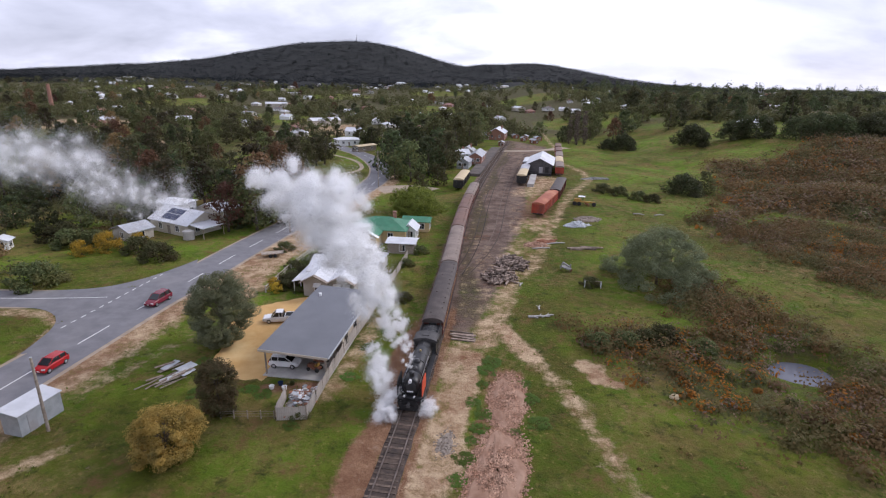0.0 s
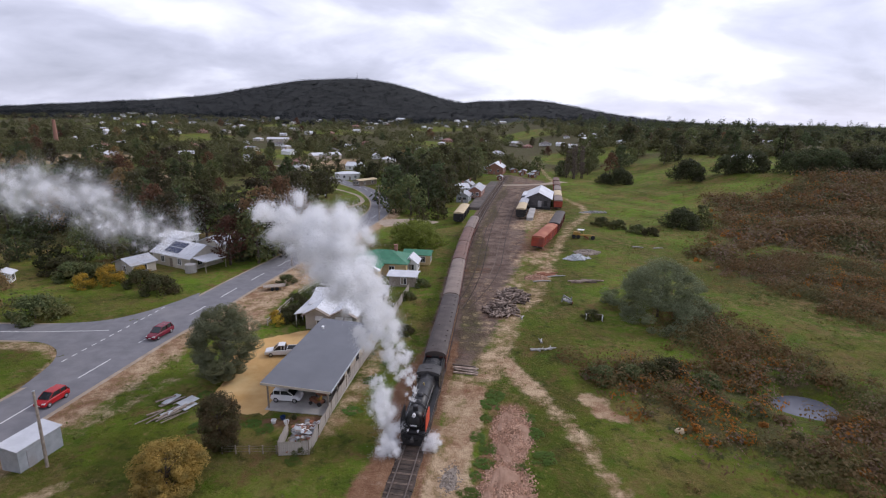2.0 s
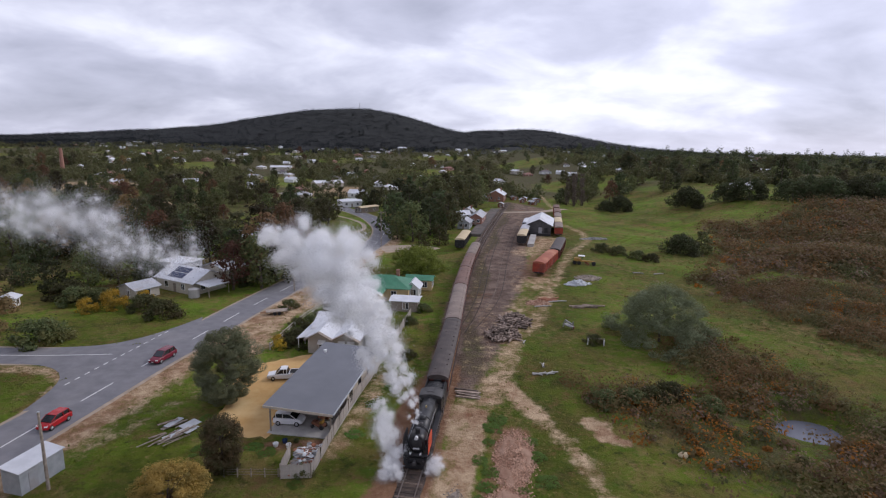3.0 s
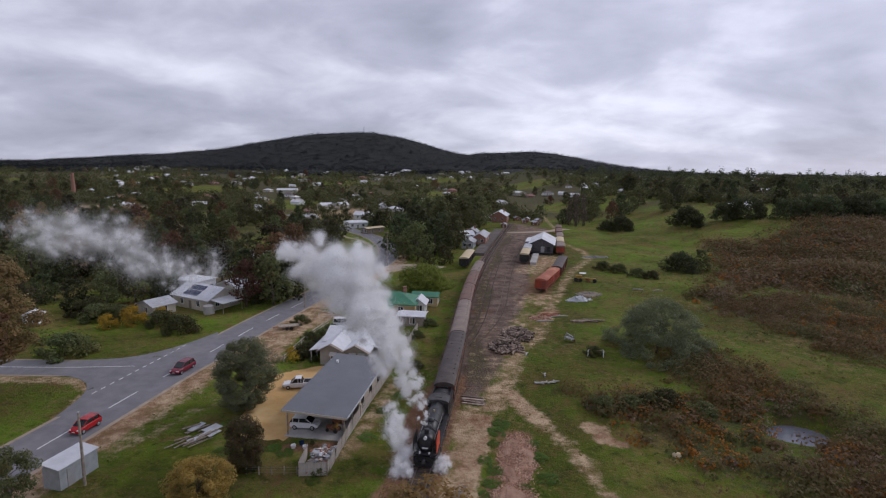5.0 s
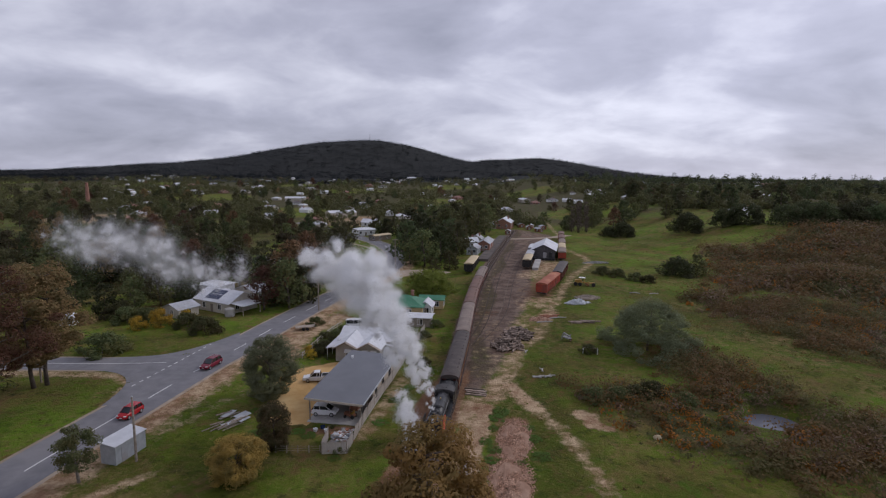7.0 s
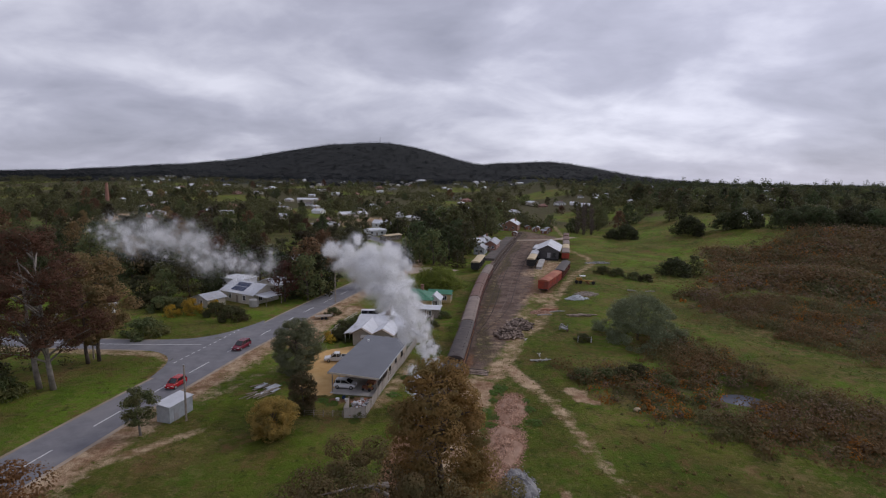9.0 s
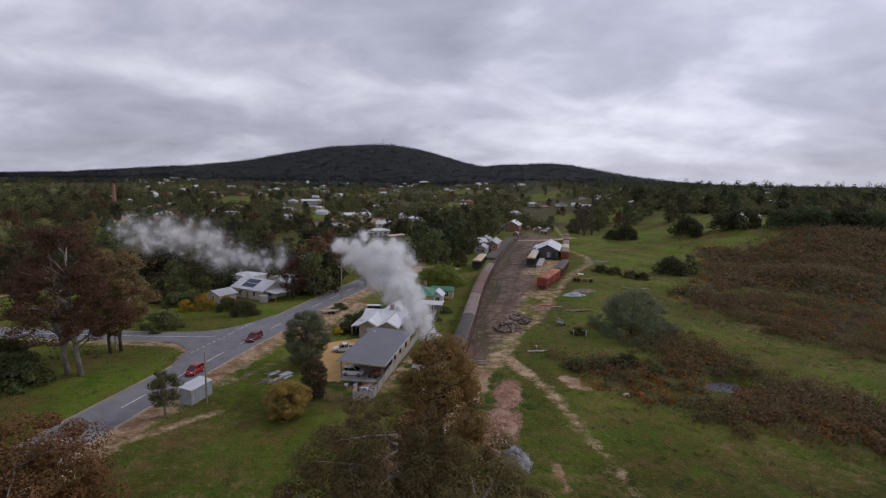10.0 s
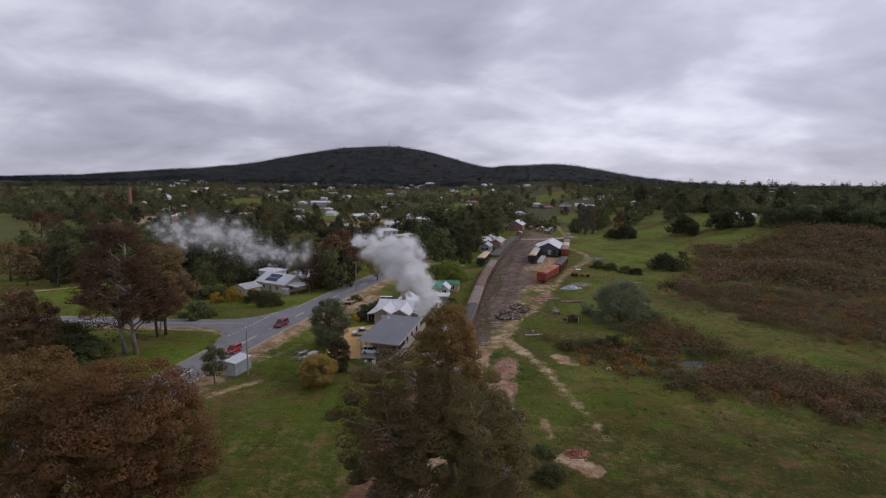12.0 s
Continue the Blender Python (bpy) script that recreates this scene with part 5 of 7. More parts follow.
# heap of scrap in the fenced corner: planks, tins, sheets
rnd = random.Random(9)
for k in range(85):
    x, y = rnd.uniform(-18.2, -15.9), rnd.uniform(42.4, 47.6)
    zz = 0.12 + 0.7 * math.exp(-((x + 17) ** 2 / 1.6 + (y - 45) ** 2 / 5)) * rnd.uniform(0.5, 1)
    kind = rnd.choice(("plank", "plank", "sheet", "box"))
    dims = {"plank": (rnd.uniform(0.8, 2.2), 0.14, 0.05), "sheet": (rnd.uniform(0.6, 1.3), rnd.uniform(0.4, 0.8), 0.03), "box": (rnd.uniform(0.3, 0.6), rnd.uniform(0.25, 0.5), rnd.uniform(0.25, 0.45))}[kind]
    b = Build().box(0, 0, dims[2] / 2, *dims)
    if kind == "box":
        b.box(0, 0, dims[2] + 0.02, dims[0] * 0.9, dims[1] * 0.5, 0.04)
    mat = rnd.choice({"plank": ("timber", "white_paint", "timber", "log", "rust"), "sheet": ("zinc", "white_paint", "rust"), "box": ("rust", "rubble", "zinc", "concrete")}[kind])
    word = {"plank": "discarded timber plank on a scrap heap", "sheet": "bent metal sheet on a scrap heap", "box": "old crate on a scrap heap"}[kind]
    o = solid({"plank": "plank", "sheet": "metal_sheet", "box": "crate"}[kind], b, mat, word, "scrap", x, y, zz, rnd.uniform(0, 180), "scrap heap in the fenced corner")
    o.matrix_basis = pose(x, y, zz, rnd.uniform(-25, 25), rnd.uniform(-20, 20), rnd.uniform(0, 180))
solid("scrap_mound", Build().loft([[(-17 + 1.4 * f * math.cos(a), 45 + 2.7 * f * math.sin(a), zz + 0.08 * math.sin(5 * a)) for a in (2 * math.pi * k / 14 for k in range(14))] for f, zz in ((1, 0), (0.8, 0.25), (0.45, 0.45), (0.1, 0.55))]), "rubble",
      "mound of pale rubble under scrap", "heap")
for k, (x, y) in enumerate(((-19.5, 47.5), (-20.2, 48.4), (-18.9, 48.5), (-21.0, 47.6))):
    solid("plastic_tub", Build().loft([[(f * math.cos(a), f * math.sin(a), zz) for a in (2 * math.pi * j / 12 for j in range(12))] for f, zz in ((0.25, 0), (0.33, 0.4), (0.28, 0.4), (0.22, 0.05))]), ("white_paint", "car_blue", "leaf_gum", "white_paint")[k],
          "discarded plastic tub on the grass", "tub", x, y, 0)
# stack of roofing sheets and timber on the grass
rnd = random.Random(4)
for k in range(26):
    x, y = -34.0 + rnd.uniform(-1.8, 1.8), 49.4 + rnd.uniform(-2.4, 2.4)
    zz = 0.08 + 0.014 * k
    mat = ("timber", "zinc", "timber", "log", "timber")[k % 5]
    dims = (rnd.uniform(0.8, 1.5), rnd.uniform(1.8, 2.8), 0.03) if mat == "zinc" else (rnd.uniform(0.1, 0.3), rnd.uniform(1.4, 2.8), 0.08)
    o = solid("roofing_sheet" if mat == "zinc" else "timber_beam", Build().box(0, 0, 0, *dims), mat, "old roofing sheet lying on grass" if mat == "zinc" else "grey timber beam lying on grass", "scrap", x, y, zz, 0, "pile of old building material")
    o.matrix_basis = pose(x, y, zz, rnd.uniform(-2, 2), rnd.uniform(-2, 2), -33 + rnd.uniform(-14, 14))

# tin shed and poles by the road
tin = thing("tin_shed", "small galvanised tin shed beside the road", "shed", -43.2, 40.6, 0, -12)
part("wall", Build().box(0, 0, 1.2, 2.2, 4.6, 2.4), "zinc", tin)
part("roof", Build().add([(-1.25, -2.45, 2.72), (1.25, -2.45, 2.36), (1.25, 2.45, 2.36), (-1.25, 2.45, 2.72), (-1.25, -2.45, 2.78), (1.25, -2.45, 2.42), (1.25, 2.45, 2.42), (-1.25, 2.45, 2.78)],
                         [(0, 3, 2, 1), (4, 5, 6, 7), (0, 1, 5, 4), (1, 2, 6, 5), (2, 3, 7, 6), (3, 0, 4, 7)]), "roof_white", tin)
part("door", Build().box(1.12, -1.0, 1.0, 0.05, 0.9, 2.0), "roof_zinc", tin)


def pole(x, y, h, cross=False):
    p = thing("power_pole", "weathered timber power pole beside the road", "power pole", x, y, land_at(x, y))
    part("shaft", Build().tube([(0, 0, -0.2), (0, 0, h * 0.5), (0, 0, h)], [0.16, 0.14, 0.11], 8), "timber", p)
    part("cap", Build().tube([(0, 0, h), (0, 0, h + 0.06)], [0.13, 0.1], 8), "zinc", p)
    if cross:
        part("crossarm", Build().box(0, 0, h - 0.6, 2.2, 0.12, 0.12, 20), "timber", p)
        for s in (-0.9, 0, 0.9):
            part("insulator", Build().tube([(s * 0.94, s * 0.34, h - 0.54), (s * 0.94, s * 0.34, h - 0.36)], [0.06, 0.04], 6), "white_paint", p)


pole(-40.8, 39.2, 8.3)
pole(-24.2, 170, 12.5, True)
pole(-37.5, 112, 10, True)
pole(-30, 232, 12, True)
pole(-71.5, 62.5, 6.0)

# cottage with two front gables under a pale iron roof
cot = thing("cottage", "grey weatherboard cottage with pale iron gabled roof", "house", -19.4, 82.0, 0, -5)
part("wall", Build().box(0.4, 1.2, 1.4, 10.6, 9.0, 2.8), "grey_wall", cot)
for k, gx0 in enumerate((-2.4, 2.0)):
    g = part("front_gable", gable_walls(Build(), 4.2, 4.6, 2.8, 1.15), "grey_wall", cot)
    g.location = (gx0, -5.0, 0)
    g = part("gable_roof", gable_roof(Build(), 4.2, 9.0, 2.8, 1.15, 0.35, 0.1), "roof_white", cot)
    g.location = (gx0, -3.2, 0)
    g = part("barge", gable_roof(Build(), 4.3, 0.06, 2.72, 1.17, 0.33, 0.16), "timber", cot)
    g.location = (gx0, -8.1, 0)
    for wx in ((-0.75, 0.85) if k else (0.3,)):
        win = window(cot, gx0 + wx, -7.32, 1.6, 0.9, 1.3, 0)
        part("awning", Build().box(0, -0.34, 0.5, 1.25, 0.8, 0.05, 0, 42), "white_paint", win, "white canvas awning")
main_roof = part("roof", gable_roof(Build(), 11.2, 8.6, 2.8, 1.5, 0.45, 0.1, along="x"), "roof_white", cot)
main_roof.location = (0.5, 1.6, 0)
g = part("rear_wall", gable_walls(Build(), 5.4, 7.0, 2.7, 1.5), "grey_wall", cot)
g.location = (0.3, 8.6, 0)
g = part("rear_roof", gable_roof(Build(), 5.4, 8.0, 2.75, 1.55, 0.35, 0.1), "roof_white", cot)
g.location = (0.3, 8.2, 0)
part("verandah_roof", Build().box(-5.55, -2.6, 2.5, 2.2, 8.6, 0.08, 0, 0, -12), "roof_white", cot)
for yy in (-6.4, -3.4, -0.4):
    part("verandah_post", Build().box(-6.45, yy, 1.12, 0.1, 0.1, 2.25), "white_paint", cot)
part("side_porch", Build().box(5.2, -2.4, 2.35, 2.0, 3.6, 0.08, 0, 0, 10), "roof_white", cot)
part("porch_post", Build().box(6.05, -4.0, 1.1, 0.1, 0.1, 2.2).box(6.05, -0.8, 1.1, 0.1, 0.1, 2.2), "white_paint", cot)
part("lean_to", Build().box(4.6, 8.4, 1.1, 2.8, 4.6, 2.2), "grey_wall", cot)
part("lean_to_roof", Build().box(4.6, 8.4, 2.32, 3.2, 5.0, 0.08, 0, 0, 6), "roof_zinc", cot)
part("chimney", Build().box(0.9, 1.9, 4.35, 0.95, 0.8, 1.9).box(0.9, 1.9, 5.3, 1.12, 0.96, 0.16), "timber", cot)
for dx in (-0.22, 0.22):
    part("chimney_pot", Build().tube([(0.9 + dx, 1.9, 5.36), (0.9 + dx, 1.9, 5.75)], [0.15, 0.12], 8), "roof_red", cot)
for yy in (-0.6, 2.6, 4.4):
    window(cot, 5.72, yy, 1.6, 1.0, 1.2, 90)
for x, y in ((-14.1, 79.2), (-13.9, 82.4), (-14.3, 84.6), (-13.7, 86.0)):
    solid("garden_pot", Build().loft([[(f * math.cos(a), f * math.sin(a), zz) for a in (2 * math.pi * j / 10 for j in range(10))] for f, zz in ((0.24, 0), (0.36, 0.5), (0.3, 0.5), (0.2, 0.3))]), "roof_red", "terracotta garden pot beside the cottage", "pot", x, y, 0)
for k, (x, y) in enumerate(((-13.6, 76.2), (-13.4, 77.2))):
    solid("garden_bin", Build().loft([[(f * a, f * b, zz) for a, b in ((-0.3, -0.3), (0.3, -0.3), (0.3, 0.3), (-0.3, 0.3))] for f, zz in ((0.8, 0), (1, 0.95), (1.08, 1.0), (0.9, 1.08))]), ("machine_yellow", "leaf_gum")[k], "wheeled plastic bin beside the shed", "bin", x, y, 0)
# post and rail fence along the road side of the garden
gf = thing("garden_fence", "grey timber post and rail garden fence", "fence", 0, 0)
run = [(-31.2, 76.0), (-30.9, 82.0), (-30.4, 88.0), (-29.6, 93.5), (-28.4, 98.5)]
for (ax, ay), (bx, by) in zip(run[:-1], run[1:]):
    turn = math.degrees(math.atan2(by - ay, bx - ax)) - 90
    for q in (0.0, 0.5):
        part("fence_post", Build().box(ax + (bx - ax) * q, ay + (by - ay) * q, 0.65, 0.14, 0.14, 1.3), "fence_iron", gf)
    for zz in (0.55, 1.05):
        part("fence_rail", Build().box((ax + bx) / 2, (ay + by) / 2, zz, 0.08, math.hypot(bx - ax, by - ay), 0.16, turn), "fence_iron", gf)
flat_trailer = thing("flat_trailer", "grey flat bed trailer parked on bare earth", "trailer", -36.2, 95.0, 0, 20)
part("bed", Build().box(0, 0, 0.75, 4.2, 1.9, 0.14).box(2.2, 0, 0.95, 0.06, 1.9, 0.4), "timber", flat_trailer)
part("drawbar", Build().tube([(-2.0, 0, 0.7), (-3.2, 0, 0.55)], [0.06, 0.06], 6), "rust", flat_trailer)
for s in (-1, 1):
    for wx in (-0.4, 0.5):
        part("wheel", Build().tube([(wx, s * 0.8, 0.35), (wx, s * 1.0, 0.35)], [0.35, 0.35], 12), "tyre", flat_trailer)
for x, y, s in ((-29.6, 76.6, 0.5), (-26.4, 86.5, 0.4)):
    another(FLOWER, x, y, s)
for x, y, s in ((-28.4, 78.2, 0.75), (-27.2, 80.5, 0.8), (-28.6, 82.6, 0.8), (-27.4, 84.8, 0.7), (-28.0, 90.0, 0.8), (-26.6, 92.5, 0.9), (-26.2, 76.6, 0.45), (-35.0, 99, 0.9)):
    another(LOWBUSH, x, y, s, 40 * s, label="grey green garden shrub beside the fence")

# green roofed house and its annexes
house("mustard house with green iron roof", -15.6, 110.4, -6, 12, 8.5, 3.0, 2.0, "yellow_wall", "roof_green", "hip", z=0)
gw = thing("house_wing", "mustard house wing with green gabled roof", "house", -18.6, 103.8, 0, -6)
part("wall", gable_walls(Build(), 6.0, 5.0, 2.9, 1.7), "yellow_wall", gw)
part("roof", gable_roof(Build(), 6.0, 5.0, 2.9, 1.7), "roof_green", gw)
part("barge", gable_roof(Build(), 6.4, 0.12, 3.0, 1.75, 0.5), "white_paint", gw).location = (0, -2.95, 0)
window(gw, 0, -2.53, 1.6, 1.3, 1.3, 0)
house("small mustard outbuilding with green roof", -8.0, 117.4, -6, 6.2, 3.6, 2.6, 0.7, "yellow_wall", "roof_green", "gable", "x", False, name="outbuilding", z=0)
house("white weatherboard annexe with pale roof", -9.2, 110.8, -6, 3.0, 4.4, 2.5, 1.2, "white_paint", "roof_white", "gable", "y", False, name="outbuilding", z=0, wins=1)
house("low garden shed with pale skillion roof", -10.2, 100.4, -6, 5.6, 4.0, 2.3, 0.3, "timber", "roof_white", "gable", "x", False, name="garden_shed", z=0, wins=1)
# house with solar panels beyond the road
house("cream gabled house with pale iron roof", -62.5, 113.5, -27, 13, 9, 2.9, 2.2, "weatherboard", "roof_white", "gable", "x", False, z=0)
sol = thing("solar_array", "dark solar panels tilted on a house roof", "solar panel", -62.5, 113.5, 0, -27)
for k in range(4):
    for q in range(2):
        part("solar_panel", Build().box(-2.6 + k * 1.3, -3.2 + q * 1.75, 3.72 + q * 0.855, 1.2, 1.7, 0.06, 0, 26), "solar", sol)
        part("panel_frame", Build().box(-2.6 + k * 1.3, -3.2 + q * 1.75, 3.68 + q * 0.855, 1.25, 1.76, 0.05, 0, 26), "steel", sol)
cp = thing("carport", "open carport with pale flat iron roof", "carport", -55.4, 108.6, 0, -27)
part("roof", Build().box(0, 0, 2.75, 5.0, 6.0, 0.12, 0, 0, 5), "roof_white", cp)
for sx in (-2.2, 2.2):
    for sy in (-2.7, 2.7):
        part("post", Build().box(sx, sy, 1.35, 0.12, 0.12, 2.7), "timber", cp)
solid("water_tank", Build().tube([(0, 0, 0), (0, 0, 1.9), (0, 0, 2.1)], [1.2, 1.2, 0.3], 16), "concrete", "round pale concrete water tank", "water tank", -58.2, 105.6, 0)
house("cream shed with zinc gabled roof", -70.6, 105.8, -27, 6, 5.5, 2.3, 1.1, "weatherboard", "roof_zinc", "gable", "y", False, name="outbuilding", z=0, wins=1)
house("white upper storey with wide pale roof", -69.0, 121.5, -20, 8, 6, 5.0, 0.7, "white_paint", "roof_white", "hip", chimney=False, z=0)
house("pale iron roofed house among trees", -59.0, 124, -27, 8, 7, 3.0, 1.6, "weatherboard", "roof_white", "gable", "y", False, z=0)
house("pale iron roofed house among trees", -66, 168, 15, 12, 9, 3.4, 2.0, "weatherboard", "roof_white", "gable", "x", z=0)
house("small white tank stand", -92, 96, 20, 3, 2.5, 2.0, 0.6, "white_paint", "roof_white", "gable", "y", False, name="outbuilding", z=0, wins=1)

# ---- the steam train ----
FRONT = 43.4


def wheel(parent, x, y, z, r, w, mat="black", spokes=8):
    """A spoked wheel that turns about the x axis."""
    wh = part("wheel", Build().tube([(x - w / 2, y, z), (x + w / 2, y, z)], [r, r], 18), mat, parent)
    part("tyre", Build().tube([(x - w / 2 - 0.01, y, z), (x - w / 2 + 0.03, y, z)], [r + 0.03, r + 0.03], 18), "steel", wh)
    return wh


def arch(x0, x1, zs, zt, y, n=10):
    """An arched section across, from x0 to x1, springing at zs and rising to zt."""
    c, hw = (x0 + x1) / 2, (x1 - x0) / 2
    return [(c - hw * math.cos(math.pi * k / n), y, zs + (zt - zs) * math.sin(math.pi * k / n)) for k in range(n + 1)]


lx, ly, _, lrz = track_pose(FRONT + 6.0)
loco = thing("steam_locomotive", "black steam locomotive with red front smoke deflector", "locomotive", lx, ly, 0.30, lrz)
# its nose points to its own -y; the buffer beam is at y = -6.0
part("frame", Build().box(0, -0.6, 0.95, 1.2, 10.4, 0.5), "black", loco)
part("boiler", Build().tube([(0, -3.6, 2.45), (0, -1.0, 2.48), (0, 1.8, 2.52), (0, 2.6, 2.52)], [0.92, 0.94, 1.0, 1.0], 20), "black", loco, smooth=True)
part("smokebox", Build().tube([(0, -5.2, 2.42), (0, -5.15, 2.42), (0, -3.5, 2.42)], [0.92, 1.0, 1.0], 20), "black", loco, smooth=True)
part("smokebox_door", Build().tube([(0, -5.42, 2.42), (0, -5.33, 2.42), (0, -5.2, 2.42)], [0.12, 0.62, 0.78], 18), "black", loco, smooth=True)
part("headlight", Build().tube([(0, -5.5, 3.25), (0, -5.1, 3.25)], [0.2, 0.17], 12), "lamp_lens", loco, "pale round headlamp")
part("chimney", Build().tube([(0, -4.5, 3.25), (0, -4.5, 3.55), (0, -4.5, 3.85), (0, -4.5, 3.92)], [0.34, 0.27, 0.30, 0.34], 14), "black", loco, smooth=True)
part("steam_dome", Build().tube([(0, -1.4, 3.2), (0, -1.4, 3.5), (0, -1.4, 3.68), (0, -1.4, 3.74)], [0.42, 0.40, 0.30, 0.08], 14), "black", loco, smooth=True)
part("sand_dome", Build().tube([(0, -2.7, 3.2), (0, -2.7, 3.45), (0, -2.7, 3.58)], [0.34, 0.32, 0.1], 12), "black", loco, smooth=True)
part("safety_valve", Build().tube([(0, 1.0, 3.35), (0, 1.0, 3.68)], [0.12, 0.09], 8), "brass", loco)
for yy in (-3.1, -1.0, 0.6, 2.0):
    part("boiler_band", Build().tube([(0, yy, 2.49), (0, yy + 0.06, 2.49)], [1.005, 1.005], 20), "sooty", loco)
part("firebox", Build().loft([[(x, y, z) for x, z in ((-0.85, 1.3), (0.85, 1.3), (0.98, 2.3), (0.75, 3.15), (0.0, 3.45), (-0.75, 3.15), (-0.98, 2.3))] for y in (2.4, 4.3)]), "black", loco)
for s in (-1, 1):
    part("running_board", Build().box(s * 1.2, -0.6, 1.62, 0.62, 8.6, 0.06), "black", loco)
    part("smoke_deflector", Build().loft([[(s * 1.36 + o, y, z) for y, z in ((-5.75, 1.66), (-3.3, 1.66), (-3.3, 3.2), (-3.7, 3.45), (-5.3, 3.45), (-5.75, 3.1))] for o in (-0.03, 0.03)]), "engine_red" if s > 0 else "black", loco, "red painted deflector plate" if s > 0 else "")
    part("valance", Build().box(s * 1.51, -0.6, 1.54, 0.03, 8.6, 0.18), "black", loco)
    part("cylinder", Build().tube([(s * 1.15, -5.0, 0.85), (s * 1.15, -3.8, 0.85)], [0.38, 0.38], 14), "black", loco, smooth=True)
    part("steam_chest", Build().box(s * 1.1, -4.4, 1.32, 0.5, 1.1, 0.4), "black", loco)
    part("connecting_rod", Build().box(s * 1.12, -1.9, 0.62, 0.06, 3.6, 0.12, 0, -2), "steel", loco)
    part("coupling_rod", Build().box(s * 1.04, -0.4, 0.56, 0.06, 4.8, 0.12), "steel", loco)
    part("handrail", Build().tube([(s * 0.93, -4.8, 2.75), (s * 0.98, 2.2, 2.8)], [0.025, 0.025], 6), "steel", loco)
    part("buffer", Build().tube([(s * 0.9, -6.05, 1.05), (s * 0.9, -6.45, 1.05), (s * 0.9, -6.5, 1.05)], [0.12, 0.1, 0.24], 10), "black", loco)
    part("lamp", Build().tube([(s * 0.55, -6.0, 1.75), (s * 0.55, -5.8, 1.75)], [0.11, 0.11], 8), "lamp_lens", loco)
    wheel(loco, s * 0.8, -5.1, 0.42, 0.42, 0.14)
    for yy in (-2.9, -1.3, 0.3, 1.9):
        wheel(loco, s * 0.8, yy, 0.68, 0.68, 0.15)
    part("cab_side", Build().box(s * 1.38, 4.9, 2.0, 0.05, 1.7, 1.1).box(s * 1.38, 5.6, 2.9, 0.05, 0.3, 0.8).box(s * 1.38, 4.2, 2.9, 0.05, 0.3, 0.8), "black", loco)
    part("step", Build().box(s * 1.35, 5.5, 0.7, 0.25, 0.4, 0.05).box(s * 1.4, 5.5, 1.0, 0.04, 0.4, 0.7), "black", loco)
part("front_plate", Build().box(0, -5.9, 1.62, 2.5, 0.5, 0.06), "black", loco)
part("number_board_bar", Build().box(0, -5.44, 2.05, 0.7, 0.03, 0.16), "lamp_lens", loco)
part("buffer_beam", Build().box(0, -6.0, 1.1, 2.5, 0.16, 0.5), "black", loco)
part("coupler", Build().box(0, -6.3, 0.98, 0.25, 0.6, 0.28).box(0, -6.58, 0.98, 0.36, 0.18, 0.34), "sooty", loco)
part("cowcatcher", Build().loft([[(x, y, z) for x, z in ((-1.1, 0.75), (1.1, 0.75), (1.0, 0.18), (-1.0, 0.18))] for y in (-6.0, -6.22)]), "black", loco)
part("cab_front", Build().box(0, 4.05, 2.9, 2.75, 0.06, 0.9), "black", loco)
part("cab_roof", Build().loft([arch(-1.5, 1.5, 3.25, 3.72, y) + [(1.46, y, 3.20), (-1.46, y, 3.20)] for y in (3.85, 5.95)]), "sooty", loco, smooth=False)
part("roof_hatch", Build().box(0, 4.9, 3.74, 0.9, 0.7, 0.06), "sooty", loco)
part("cab_floor", Build().box(0, 4.9, 1.4, 2.7, 1.8, 0.1), "black", loco)

ex, ey, _, erz = track_pose(FRONT + 15.1)
tender = thing("tender", "black coal tender coupled behind the locomotive", "tender", ex, ey, 0.30, erz)
part("tank", Build().loft([[(x, y, z) for x, z in ((-1.38, 0.95), (1.38, 0.95), (1.42, 2.3), (1.3, 2.5), (-1.3, 2.5), (-1.42, 2.3))] for y in (-3.0, 3.1)]), "black", tender)
for s in (-1, 1):
    part("coal_board", Build().box(s * 1.2, -0.9, 2.7, 0.06, 4.0, 0.55, 0, 0, s * 8), "black", tender)
    part("handrail", Build().tube([(s * 1.45, -2.8, 1.2), (s * 1.45, -2.8, 2.6)], [0.025, 0.025], 6), "steel", tender)
    for yy in (-2.3, -1.0, 1.2, 2.5):
        wheel(tender, s * 0.8, yy, 0.45, 0.45, 0.14)
    part("bogie_frame", Build().box(s * 1.0, -1.65, 0.6, 0.12, 2.2, 0.35).box(s * 1.0, 1.85, 0.6, 0.12, 2.2, 0.35), "black", tender)
heap = []
for i in range(9):
    for j in range(13):
        xx, yy = -1.1 + i * 0.275, -2.7 + j * 0.3
        heap.append((xx, yy, 2.5 + 0.55 * math.exp(-(xx / 0.8) ** 2 - ((yy + 0.9) / 1.6) ** 2) + rnd.uniform(-0.07, 0.07)))
part("coal", Build().add(heap, [(i * 13 + j, (i + 1) * 13 + j, (i + 1) * 13 + j + 1, i * 13 + j + 1) for i in range(8) for j in range(12)]), "coal", tender, "heaped black coal")
part("water_hatch", Build().tube([(0, 2.2, 2.5), (0, 2.2, 2.72)], [0.35, 0.32], 12), "sooty", tender)
part("rear_deck", Build().box(0, 2.2, 2.53, 2.4, 1.7, 0.04), "sooty", tender)
part("drawbar", Build().box(0, -3.4, 1.0, 0.4, 0.9, 0.2).box(0, 3.3, 1.0, 0.3, 0.5, 0.25), "sooty", tender)


